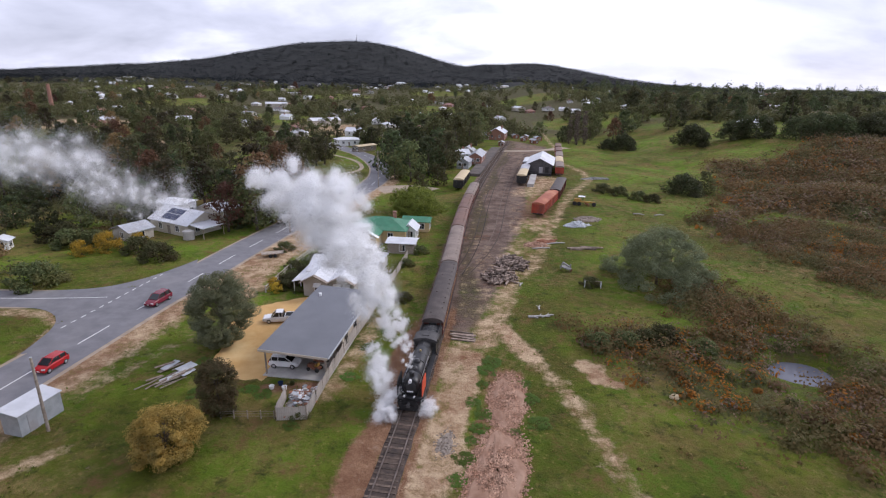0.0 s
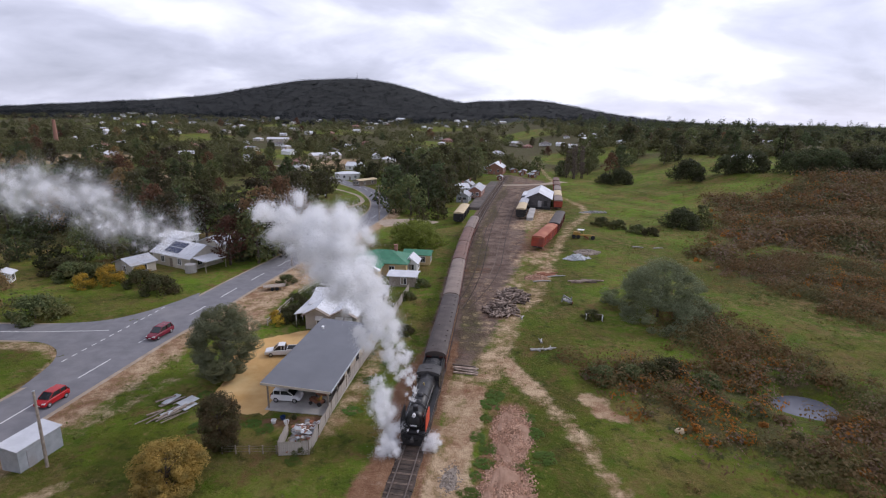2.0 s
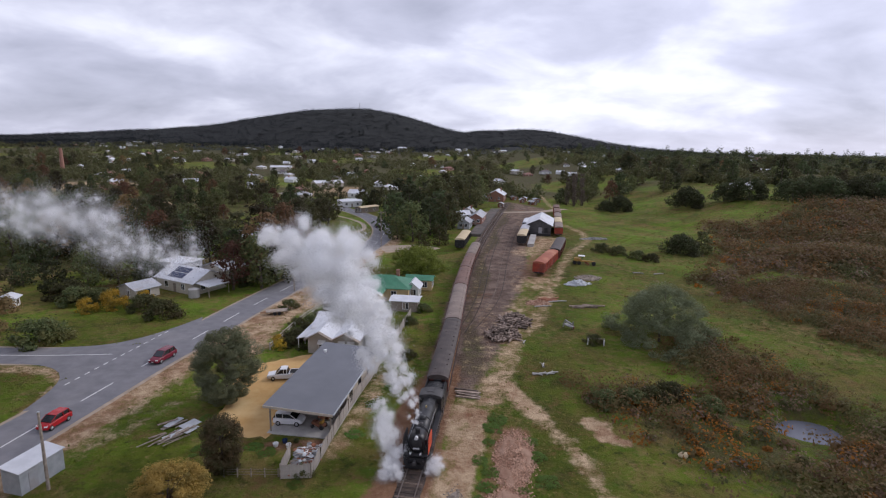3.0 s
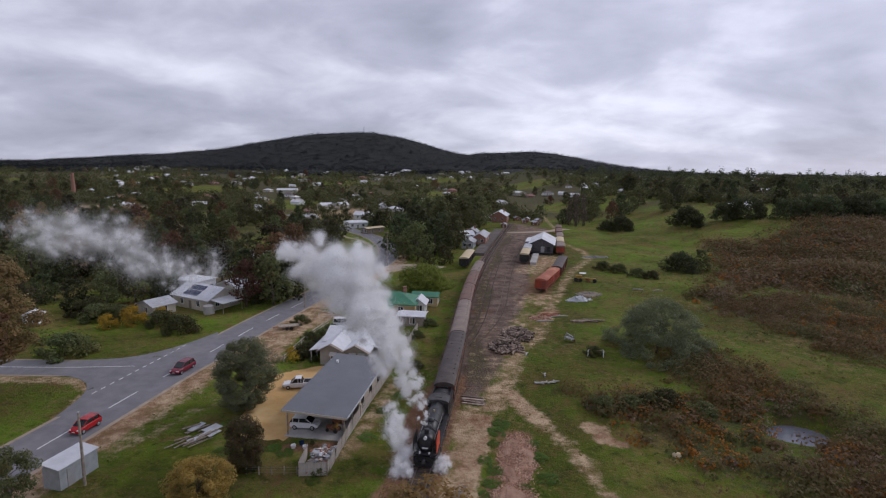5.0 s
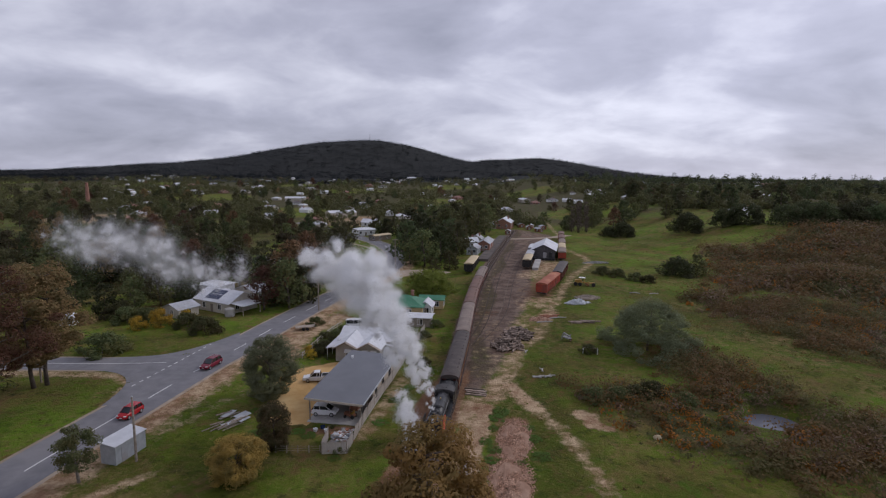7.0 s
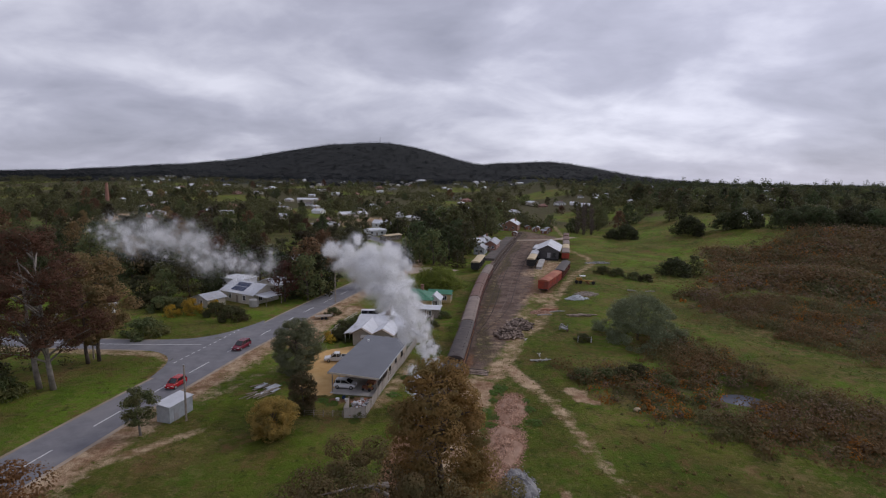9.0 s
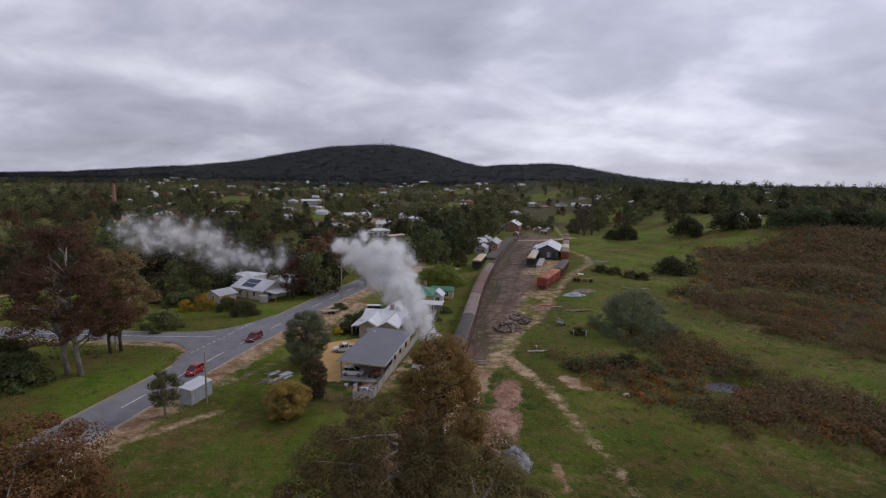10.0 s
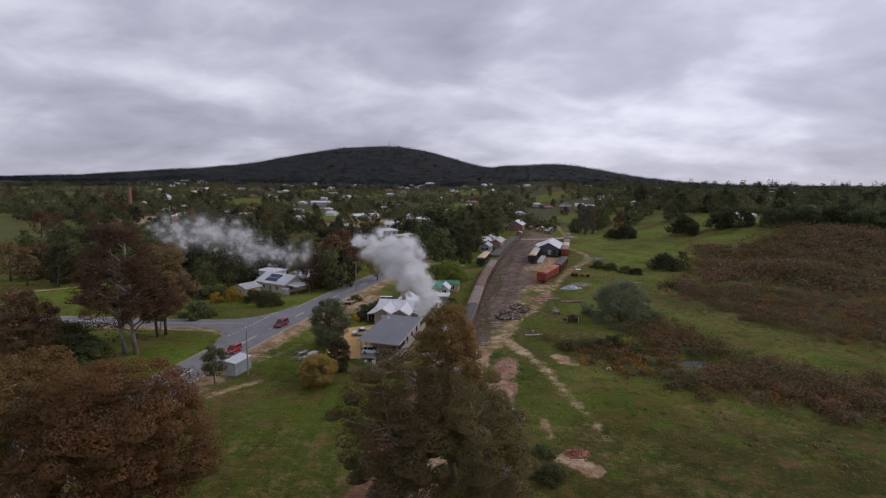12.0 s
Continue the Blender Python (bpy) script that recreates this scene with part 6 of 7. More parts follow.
def carriage(label, y0, length, roof_mat, body="carriage_red"):
    """A bogie passenger carriage from y0 backwards, with a clerestory-free arched roof, windows and vents."""
    x, yc, _, rz = track_pose(y0 + length / 2)
    c = thing("passenger_carriage", label, "railway carriage", x, yc, 0.30, rz, "carriages of the steam train")
    h = length / 2 - 0.3
    part("body", Build().box(0, 0, 1.95, 2.84, 2 * h, 2.0), body, c)
    part("roof", Build().loft([arch(-1.52 * k, 1.52 * k, 2.95, 2.95 + 0.72 * q, y, 12) + [(1.48 * k, y, 2.88), (-1.48 * k, y, 2.88)] for y, k, q in ((-h - 0.25, 0.96, 0.86), (-h + 0.5, 1, 1), (h - 0.5, 1, 1), (h + 0.25, 0.96, 0.86))]), roof_mat, c)
    part("underframe", Build().box(0, 0, 0.85, 2.3, 2 * h, 0.28).box(0, 1.5, 0.55, 1.6, 2.4, 0.5).box(0, -2.5, 0.55, 1.2, 1.6, 0.45), "black", c)
    n = int(2 * h / 1.7)
    for s in (-1, 1):
        for k in range(n):
            yy = -h + 1.2 + k * (2 * h - 2.4) / (n - 1)
            part("window", Build().box(s * 1.42, yy, 2.28, 0.05, 0.95, 0.78), "glass", c)
        part("belt_rail", Build().box(s * 1.44, 0, 1.78, 0.04, 2 * h, 0.08), "brass" if roof_mat == "roof_soot" else body, c)
        part("gutter", Build().box(s * 1.5, 0, 2.92, 0.08, 2 * h, 0.08), body, c)
        part("footboard", Build().box(s * 1.3, 0, 0.72, 0.3, 2 * h - 3, 0.05), "black", c)
        for yy in (-h + 0.6, h - 0.6):
            part("door", Build().box(s * 1.43, yy, 2.0, 0.05, 0.75, 1.8), body, c)
        for by in (-h + 3.2, h - 3.2):
            part("bogie_frame", Build().box(s * 1.0, by, 0.55, 0.14, 3.0, 0.35), "black", c)
            for d in (-1.1, 1.1):
                wheel(c, s * 0.8, by + d, 0.46, 0.46, 0.13)
    for k in range(12):
        part("roof_vent", Build().box(0.95 if k % 4 else -0.5, -h + 1.6 + k * (2 * h - 3.2) / 11, 3.52 if k % 4 else 3.62, 0.24, 0.32, 0.14), roof_mat, c)
    for s in (-1, 1):
        part("end_bellows", Build().box(0, s * (h + 0.2), 1.9, 1.0, 0.4, 2.0), "black", c)
    return c


y0 = FRONT + 18.8 - 3.0
for label, length, roof_mat in (("dark red carriage with sooty dark roof", 24.4, "roof_soot"), ("dark red carriage with pale tan roof", 24.4, "roof_tan"), ("dark red carriage with rusty red roof", 17.3, "roof_rust"),
                                ("dark red carriage with rusty brown roof", 17.3, "roof_rust"), ("dark red guard van with dull tan roof", 18.6, "roof_tan")):
    carriage(label, y0, length, roof_mat)
    y0 += length + 0.35

# ---- wagons in the yard ----


def goods_wagon(label, x, y, rz, length, roof_mat, side="wagon_red", open_top=False, big=1.18):
    w = thing("goods_wagon", label, "goods wagon", x, y, 0.1, rz, "wagons in the yard")
    h = length / 2
    part("body", Build().box(0, 0, 2.05, 2.7, length, 2.1), side, w)
    if not open_top:
        part("roof", Build().loft([arch(-1.45, 1.45, 3.1, 3.55, yy, 10) + [(1.42, yy, 3.04), (-1.42, yy, 3.04)] for yy in (-h - 0.12, h + 0.12)]), roof_mat, w)
    part("underframe", Build().box(0, 0, 0.85, 2.2, length, 0.3), "black", w)
    n = max(4, int(length / 1.3))
    for s in (-1, 1):
        for k in range(n + 1):
            part("stanchion", Build().box(s * 1.38, -h + 0.05 + k * (length - 0.1) / n, 2.05, 0.08, 0.1, 2.1), side, w)
        part("sliding_door", Build().box(s * 1.39, 0, 2.0, 0.06, 1.8, 1.95), side, w)
        for yy in (-h * 0.62, h * 0.62):
            wheel(w, s * 0.8, yy, 0.46, 0.46, 0.13, "rust")
        part("end_stanchion", Build().box(s * 0.6, -h - 0.05, 2.05, 0.1, 0.1, 2.1), side, w)
    for yy in (-h - 0.3, h + 0.3):
        part("coupler", Build().box(0, yy, 0.95, 0.25, 0.5, 0.25), "black", w)
    w.matrix_basis = pose(x, y, 0.1, 0, 0, rz) @ Matrix.Diagonal((big, 1, big, 1))
    return w


goods_wagon("red goods wagon with faded orange roof", 27.4, 140.9, -22.5, 19.5, "wagon_orange")
goods_wagon("red goods wagon with sooty grey roof", 35.4, 162.6, -17, 23, "roof_soot", "carriage_red")
goods_wagon("dark goods wagon with tan roof beside goods shed", 26.9, 184.6, -12, 14, "tan_roof", "black")
goods_wagon("dark goods wagon with pale roof beside goods shed", 29.8, 198.5, -12, 12.5, "roof_zinc", "black")
goods_wagon("dark goods wagon with pale roof beside goods shed", 33.6, 218, -12, 14, "roof_white", "black")
goods_wagon("red goods wagon with tan roof in the yard", 44.8, 206.2, -11, 14, "roof_tan")
goods_wagon("red goods wagon with pale roof in the yard", 48.0, 222.4, -11, 16, "tan_roof")
goods_wagon("red goods wagon with pale roof in the yard", 51.6, 240.2, -11, 16, "roof_tan")
goods_wagon("red goods wagon with rusty roof in the yard", 55.4, 260, -11, 16, "roof_rust")
goods_wagon("red goods wagon with rusty roof in the yard", 59.0, 279, -11, 14, "roof_rust")
goods_wagon("open red wagon with long straw coloured roof", 4.4, 176.0, -9, 19, "tan_roof", "black")
goods = thing("goods_shed", "dark timber goods shed with pale iron roof", "goods shed", 38.6, 213.9, 0, -12.6)
part("wall", gable_walls(Build(), 9.6, 24, 4.4, 2.3), "dark_timber", goods)
part("roof", gable_roof(Build(), 9.6, 24, 4.4, 2.3, 0.8), "roof_white", goods)
part("door", Build().box(0.6, -12.06, 2.1, 1.5, 0.1, 2.4), "roof_zinc", goods, "pale sliding door")
part("door", Build().box(2.9, -12.06, 2.3, 1.4, 0.1, 2.2), "black", goods)
part("loading_dock", Build().box(0, -12.6, 0.45, 9.5, 1.2, 0.9), "black", goods)
solid("loading_ramp", Build().box(0, 0, 0.5, 2.2, 22, 1.0).box(0, 0, 1.03, 2.3, 22.2, 0.06), "concrete", "pale concrete loading ramp beside wagons", "ramp", 30.9, 187.2, 0, -12)

# ---- station ----
plat = Build()
pp = [(float(track_x(y)) - 1.75, y) for y in np.arange(196, 290, 4.0)]
for z0, z1, off in ((-0.1, 1.0, 0.0), (1.0, 1.06, 0.08)):
    n = len(plat.v)
    for x, y in pp:
        plat.v += [(x + off, y, z0), (x + off, y, z1), (x - 4.6 - off, y, z1), (x - 4.6 - off, y, z0)]
    for i in range(len(pp) - 1):
        plat.f += [(n + 4 * i + k, n + 4 * i + k + 1, n + 4 * i + k + 5, n + 4 * i + k + 4) for k in range(3)]
    plat.f += [(n, n + 1, n + 2, n + 3)]
tagged(solid("platform", plat, "platform", "long grey gravel station platform beside the track", "platform"), kind="structure")
house("station shelter with grey iron roof", 13.0, 233, -10, 5.5, 18, 3.4, 1.6, "red_brick", "roof_zinc", "gable", "y", False, name="station_building", z=0.6)
house("small blue grey station hut", 6.6, 219, -12, 5, 9, 3.0, 1.4, "zinc", "roof_zinc", "gable", "y", False, name="station_hut", z=0)
house("grey station store with pale roof", 5.5, 242, 15, 7, 8, 3.2, 1.8, "grey_wall", "roof_white", "gable", "x", True, name="station_store", z=0)
house("grey station store with pale roof", 9.5, 256, -12, 6, 8, 3.2, 1.8, "grey_wall", "roof_zinc", "gable", "y", True, name="station_store", z=0)
for x, y, rz, w, dd in ((45, 352, 10, 4, 5), (51, 346, -20, 3.5, 4), (53, 322, 30, 3, 5), (48, 334, 5, 3, 3), (58, 338, 15, 4, 4), (31, 305, -12, 3, 4)):
    house("small rusty shed beside the railway yard", x, y, rz, w, dd, 2.2, 0.7, "rust", "roof_zinc", "gable", "y", False, name="yard_shed", wins=1)
house("red brick station house with pale iron roof", 32.5, 346, -12, 11, 20, 4.4, 3.0, "red_brick", "roof_white", "gable", "y")

# ---- heaps and clutter along the line ----


def rubble(name, label, outline_c, rx, ry, rz, h, seed, mat, n, size):
    """A low mound with loose broken pieces over it."""
    rng = np.random.default_rng(seed)
    b = Build()
    c, s = math.cos(radians(rz)), math.sin(radians(rz))
    for f, q in ((1.0, 0.0), (0.85, 0.55), (0.6, 0.85), (0.3, 1.0), (0.04, 1.0)):
        ringv = []
        for k in range(28):
            a = 2 * math.pi * k / 28
            w = f * (1 + 0.13 * math.sin(3 * a + seed) + 0.08 * math.sin(7 * a))
            ringv.append((rx * w * math.cos(a), ry * w * math.sin(a), h * q * (1 + 0.25 * math.sin(5 * a + f * 9)) - 0.06))
        b.v += ringv
    for i in range(4):
        b.f += [(i * 28 + k, i * 28 + (k + 1) % 28, (i + 1) * 28 + (k + 1) % 28, (i + 1) * 28 + k) for k in range(28)]
    for k in range(n):
        a, f = rng.uniform(0, 2 * math.pi), math.sqrt(rng.uniform(0, 1)) * 1.0 + abs(rng.normal()) * 0.18
        zz = h * (1 - smooth_step(0.2, 1.0, f)) * 0.95
        d = size * rng.uniform(0.4, 1.2)
        b.box(rx * f * math.cos(a), ry * f * math.sin(a), float(zz) + 0.02, d * 1.5, d * 0.8, d * 0.6, rng.uniform(0, 180), rng.uniform(-40, 40), rng.uniform(-40, 40))
    return solid(name, b, mat, label, "rubble heap", *outline_c, 0, rz, kind="stuff")


rubble("brick_rubble", "heap of broken red bricks beside the track", (6.2, 46.2), 1.9, 5.0, -10, 0.32, 1, "brick", 3600, 0.15)
rubble("brick_rubble", "heap of broken red bricks and stones", (4.0, 34.6), 2.5, 6.2, -14, 0.40, 2, "brick", 4200, 0.16)
rubble("stone_rubble", "heap of grey stones beside the track", (5.6, 26.5), 1.6, 3.0, 10, 0.7, 3, "rubble", 500, 0.2)
rubble("stone_rubble", "grey ash and stones among weeds", (-0.8, 38.6), 0.9, 2.0, -10, 0.12, 4, "timber", 160, 0.12)
rubble("stone_rubble", "heap of grey stones under the gum tree", (4.4, 9.5), 1.1, 2.4, 0, 0.5, 11, "rubble", 200, 0.2)
rubble("scrap_heap", "heap of rusty earth and scrap", (13.6, 15.8), 1.6, 1.2, 0, 0.35, 6, "rust", 120, 0.2)
rubble("stone_rubble", "heap of pale metal scrap on the grass", (32.6, 124.5), 2.8, 1.5, 20, 0.9, 5, "zinc", 200, 0.55)
rubble("stone_rubble", "heap of grey building rubble on the grass", (37.0, 131), 3.2, 2.2, 20, 0.7, 7, "timber", 240, 0.5)
rubble("stone_rubble", "heap of pale stones beside the track", (57, 196), 5.0, 1.2, 10, 0.5, 8, "rubble", 200, 0.5)
rubble("brick_rubble", "scatter of rusty bricks in the yard", (19.5, 107), 2.6, 1.8, 30, 0.3, 9, "brick", 300, 0.3)

log_me = [Build().tube([(0, -1.1, 0), (0.02, 0, 0.02), (0, 1.1, 0)], [0.21, 0.20, 0.18], 8).mesh("log", M["log"]), Build().tube([(0, -0.8, 0), (0, 0.8, 0)], [0.17, 0.16], 8).mesh("log", M["log"])]
rnd = random.Random(12)
for cx, cy, rr, n in ((9.0, 85.0, 2.9, 110), (12.2, 93.0, 3.1, 120)):
    pile = thing("log_pile", "loose pile of weathered old sleepers and logs", "log pile", cx, cy)
    for k in range(n):
        a, f = rnd.uniform(0, 6.28), math.sqrt(rnd.random())
        zz = 0.16 + 2.1 * (1 - f) * rnd.uniform(0.55, 1)
        part("log", log_me[k % 2], "log", pile).matrix_basis = pose(rr * f * math.cos(a), rr * 1.2 * f * math.sin(a), zz, rnd.uniform(-18, 18), 0, rnd.uniform(0, 180))
for k in range(6):
    o = solid("old_sleeper", Build().box(0, 0, 0.09, 3.4, 0.24, 0.18), "log", "old timber sleeper lying beside the track", "sleeper", 1.6 + rnd.uniform(-0.4, 0.4), 60.4 + k * 0.42, 0.02 + 0.1 * (k % 2), -14 + rnd.uniform(-5, 5), "old sleepers beside the track")
for k, (x, y, rz, ln) in enumerate(((13.6, 68.6, 8, 3.4), (15.0, 69.0, 25, 2.2), (12.6, 68.4, -20, 1.6), (53.4, 138.2, -15, 3.0), (59.0, 137.6, 10, 3.0), (14.2, 72.0, 80, 1.6), (12.6, 82, 70, 1.6), (24, 108, 15, 4.5), (20, 104, 12, 4.0))):
    solid("fallen_branch", Build().tube([(-ln / 2, 0, 0.14), (0, 0.12, 0.2), (ln / 2, -0.05, 0.14)], [0.16, 0.14, 0.09], 8).tube([(0, 0.1, 0.2), (0.5, 0.6, 0.3)], [0.08, 0.04], 6), "concrete", "pale bleached fallen branch on the ground", "branch", x, y, 0, rz)
rnd = random.Random(31)
for k in range(9):
    o = solid("old_beam", Build().box(0, 0, 0.12, rnd.uniform(2.5, 4.5), 0.3, 0.24), "log", "old brown timber beam lying in grass", "timber", 29.5 + rnd.uniform(-2.4, 2.4), 103.6 + 0.2 * k + rnd.uniform(-0.1, 0.1), 0.02 + 0.16 * (k % 2), rnd.uniform(-12, 6), "old beams in the paddock")
for k in range(7):
    o = solid("old_beam", Build().box(0, 0, 0.12, rnd.uniform(1.8, 3.0), 0.26, 0.22), "rust", "rusty red steel beam lying beside the yard", "scrap", 22.0 + rnd.uniform(-1.6, 1.6), 108.2 + 0.35 * k, 0.02 + 0.14 * (k % 2), 24 + rnd.uniform(-14, 14), "old beams in the paddock")
solid("boulder", Build().loft([[(f * math.cos(a) * (1 + 0.2 * math.sin(3 * a)), f * 0.7 * math.sin(a), zz) for a in (2 * math.pi * k / 10 for k in range(10))] for f, zz in ((0.55, -0.1), (0.6, 0.2), (0.4, 0.45), (0.1, 0.55))]), "tan_roof", "pale boulder on the grass", "boulder", 25.7, 47.4, 0)
junk = thing("derelict_machine", "derelict pale machine frame in long grass", "scrap", 22.3, 90.0, 0, 30)
part("frame", Build().box(0, 0, 0.7, 1.0, 2.2, 0.15).box(0.4, -0.8, 0.9, 0.15, 0.15, 1.4).box(-0.4, 0.8, 0.8, 0.15, 0.15, 1.4, 0, 15).box(0, 0, 1.3, 0.3, 1.6, 0.3, 20, 20), "rubble", junk)
part("wheel", Build().tube([(0.55, -0.7, 0.4), (0.65, -0.7, 0.4)], [0.4, 0.4], 12), "rust", junk)
trestle = thing("timber_frame", "small pale timber frame standing in grass", "frame", 25.3, 81.6, 0, -10)
for s in (-1.4, 1.4):
    part("leg", Build().box(s, -0.3, 0.6, 0.1, 0.1, 1.25, 0, 12).box(s, 0.3, 0.6, 0.1, 0.1, 1.25, 0, -12), "white_paint", trestle)
part("top_rail", Build().box(0, 0, 1.2, 3.0, 0.12, 0.1), "timber", trestle)
grader = thing("road_grader", "old yellow grader with pale canopy", "grader", 40.6, 148.6, 0, 75)
part("chassis", Build().box(0, 0, 1.1, 0.6, 6.4, 0.35).box(0, 2.0, 1.5, 1.3, 2.0, 0.9), "machine_yellow", grader)
part("blade", Build().box(0, -0.8, 0.5, 3.2, 0.12, 0.6, 25), "rust", grader)
part("canopy", Build().box(0, 0.9, 2.7, 1.9, 2.0, 0.1), "white_paint", grader)
for sx in (-0.8, 0.8):
    for yy in (0.1, 1.7):
        part("canopy_post", Build().box(sx, yy, 2.0, 0.08, 0.08, 1.4), "machine_yellow", grader)
    for yy in (-2.8, 1.5, 2.8):
        part("wheel", Build().tube([(sx - 0.2, yy, 0.6), (sx + 0.2, yy, 0.6)], [0.6, 0.6], 14), "tyre", grader)
lever = thing("point_lever", "white painted point lever beside the track", "point lever", -7.0, 44.4, 0.05, -8)
part("stand", Build().box(0, 0, 0.15, 0.5, 0.4, 0.3), "sooty", lever)
part("handle", Build().tube([(0, 0, 0.3), (0.05, 0.1, 1.2)], [0.05, 0.04], 6), "white_paint", lever)
part("rod", Build().box(1.2, 0, 0.08, 2.6, 0.08, 0.06), "white_paint", lever)

# ---- the town ----
rng = np.random.default_rng(77)
PROTO = [
    house("cream house with pale iron roof in the town", -95, 330, 10, 11, 9, 3.0, 2.0, "weatherboard", "roof_white", "hip"),
    house("white house with pale iron roof in the town", -62, 348, -15, 12, 8, 3.0, 2.2, "white_paint", "roof_white", "gable", "x"),
    house("cream house with zinc roof in the town", -150, 400, 30, 14, 9, 3.0, 2.0, "weatherboard", "roof_zinc", "gable", "x"),
    house("red brick house with faded red roof in the town", -110, 372, 5, 13, 10, 3.0, 2.3, "red_brick", "roof_red", "hip"),
    house("white house with dark tiled roof in the town", -40, 420, 20, 12, 9, 3.0, 2.2, "white_paint", "roof_dark", "hip"),
    house("pale long building in the town", -200, 620, 8, 24, 10, 4.2, 1.8, "weatherboard", "roof_white", "gable", "x"),
]
for o in PROTO:
    tagged(o, group="houses of the town")
house("pale service building beside the road bend", -57, 292, 20, 14, 9, 3.4, 1.2, "white_paint", "roof_white", "hip", chimney=False)
house("low shelter with long tan skillion roof", -44, 268, -35, 5, 13, 2.8, 0.5, "timber", "tan_roof", "gable", "y", False, name="shelter")
house("large pale roofed house on the green slope", 180, 312, 12, 16, 9, 3.2, 1.8, "white_paint", "roof_white", "hip")
house("white building on the lower hill slope", -130, 1500, 10, 30, 14, 7, 3, "white_paint", "roof_white", "hip")
taken = []
# open ground about the road bend
BEND = [(-20, 105), (-38, 105), (-44, 140), (-47, 168), (-52, 215), (-62, 250), (-82, 290), (-60, 300), (-36, 262), (-20, 240), (-16, 165)]


def free(x, y, gap):
    road_x = np.interp(y, [p[1] for p in ROAD], [p[0] for p in ROAD])
    if y < 330 and (abs(x - road_x) < 9 + gap or track_x(y) - 9 < x < 75):
        return False
    if 60 < x < 90 and 300 < y < 640:
        return False
    if area_mask(x, y, BEND, 1.0) > 0.5:
        return False
    return all((x - a) ** 2 + (y - b) ** 2 > (gap + g) ** 2 for a, b, g in taken)


houses = 0
for k in range(2400):
    y = float(330 * (1500 / 330) ** (rng.uniform() ** 0.85))
    x = float(rng.uniform(-0.72, 0.62) * (y + 30))
    if x > 75 and y < 520:
        continue
    if noise.noise(Vector((x * 0.006, y * 0.004, 3))) < -0.12 - 0.1 * (x < 0) or not free(x, y, 11):
        continue
    taken.append((x, y, 8))
    c = copy_thing(PROTO[int(rng.choice([0, 0, 1, 1, 2, 3, 4, 5]))], Matrix())
    put(c, x, y, float(rng.uniform(0.7, 1.05)), float(rng.uniform(0, 360)))
    houses += 1
    if houses >= 185:
        break
# trees between the houses and along the road
trees = 0
for k in range(6000):
    y = float(100 * (1100 / 100) ** (rng.uniform() ** 0.8))
    x = float(rng.uniform(-0.95, 0.75) * (y + 40))
    if y < 330 and x > -30:
        continue
    if y < 150 and x > -66 or y < 112:
        continue
    if x > 70 and y < 330:
        continue
    if noise.noise(Vector((x * 0.010, y * 0.006, 9))) < -0.22 or not free(x, y, 3.2):
        continue
    taken.append((x, y, 1.2 + 0.002 * y))
    another(KINDS[int(rng.choice([0, 0, 1, 1, 2, 2, 3, 3, 4, 5]))], x, y, float(rng.uniform(0.5, 1.0)), float(rng.uniform(0, 360)))
    trees += 1
    if trees >= 470:
        break
# a thick belt of trees on the far side of the road
belt = 0
for k in range(3000):
    x, y = float(rng.uniform(-190, -38)), float(rng.uniform(106, 330))
    if x > -72 and y < 150 or not free(x, y, 3.0) or ((x + 63) / 17) ** 2 + ((y - 112) / 17) ** 2 < 1 or noise.noise(Vector((x * 0.02, y * 0.014, 2))) < -0.06:
        continue
    taken.append((x, y, 1.0))
    another(KINDS[int(rng.choice([0, 0, 0, 1, 1, 2, 2, 2, 3, 5]))], x, y, float(rng.uniform(0.4, 0.95)), float(rng.uniform(0, 360)))
    belt += 1
    if belt >= 90:
        break
for x, y, k, s in ((-22, 200, 2, 1.1), (-14, 212, 4, 0.9), (-4, 214, 2, 1.1), (-18, 226, 2, 1.2), (-6, 236, 1, 1.15), (4, 262, 1, 1.1), (-10, 256, 2, 1.2), (10, 278, 0, 1.1), (-2, 282, 1, 1.2), (16, 300, 1, 1.1), (6, 304, 2, 1.2),
                   (-20, 246, 4, 1.1), (-26, 262, 2, 1.2), (-14, 280, 1, 1.1), (20, 318, 1, 1.2), (10, 328, 0, 1.2), (-8, 310, 2, 1.2), (-4, 176, 3, 0.7), (-2, 200, 0, 0.9), (-10, 166, 3, 0.6), (-20, 186, 3, 0.8), (-46, 114, 1, 0.9), (-44.5, 121, 2, 1.0), (-52, 151, 5, 1.0),
                   (-52, 135, 2, 0.9), (-55, 142, 0, 1.1), (-46, 150, 5, 0.7), (-34.5, 132, 5, 0.62), (74, 336, 2, 0.7), (82, 350, 1, 0.7), (16, 352, 1, 1.0), (62, 360, 3, 0.8), (-52, 112, 5, 0.7), (-90, 106, 2, 0.62), (-85, 110, 1, 0.6), (-81, 115, 0, 0.7), (-76, 119, 2, 0.75), (-79, 131, 1, 0.8), (-96, 99, 0, 0.55), (-114, 133, 2, 0.8), (-106, 142, 0, 0.8), (-102, 112, 2, 0.6), (-93, 121, 1, 0.6), (-84, 139, 2, 0.8), (-70, 140, 0, 0.8), (-62, 137, 2, 0.85), (-56, 127, 1, 0.7)):
    another(KINDS[k], x, y, s * (1.2 if y > 195 else 1.0), 40 * k + x)
POPLAR = tree("poplar_tree", "tall bare brown poplar tree beside the track", 44, 20, 2.6, 0.06, 60, 16, 0.6, "twig", "dark_bark", "cone", 2, 1.1)
put(POPLAR, 78, 318, 1.0)
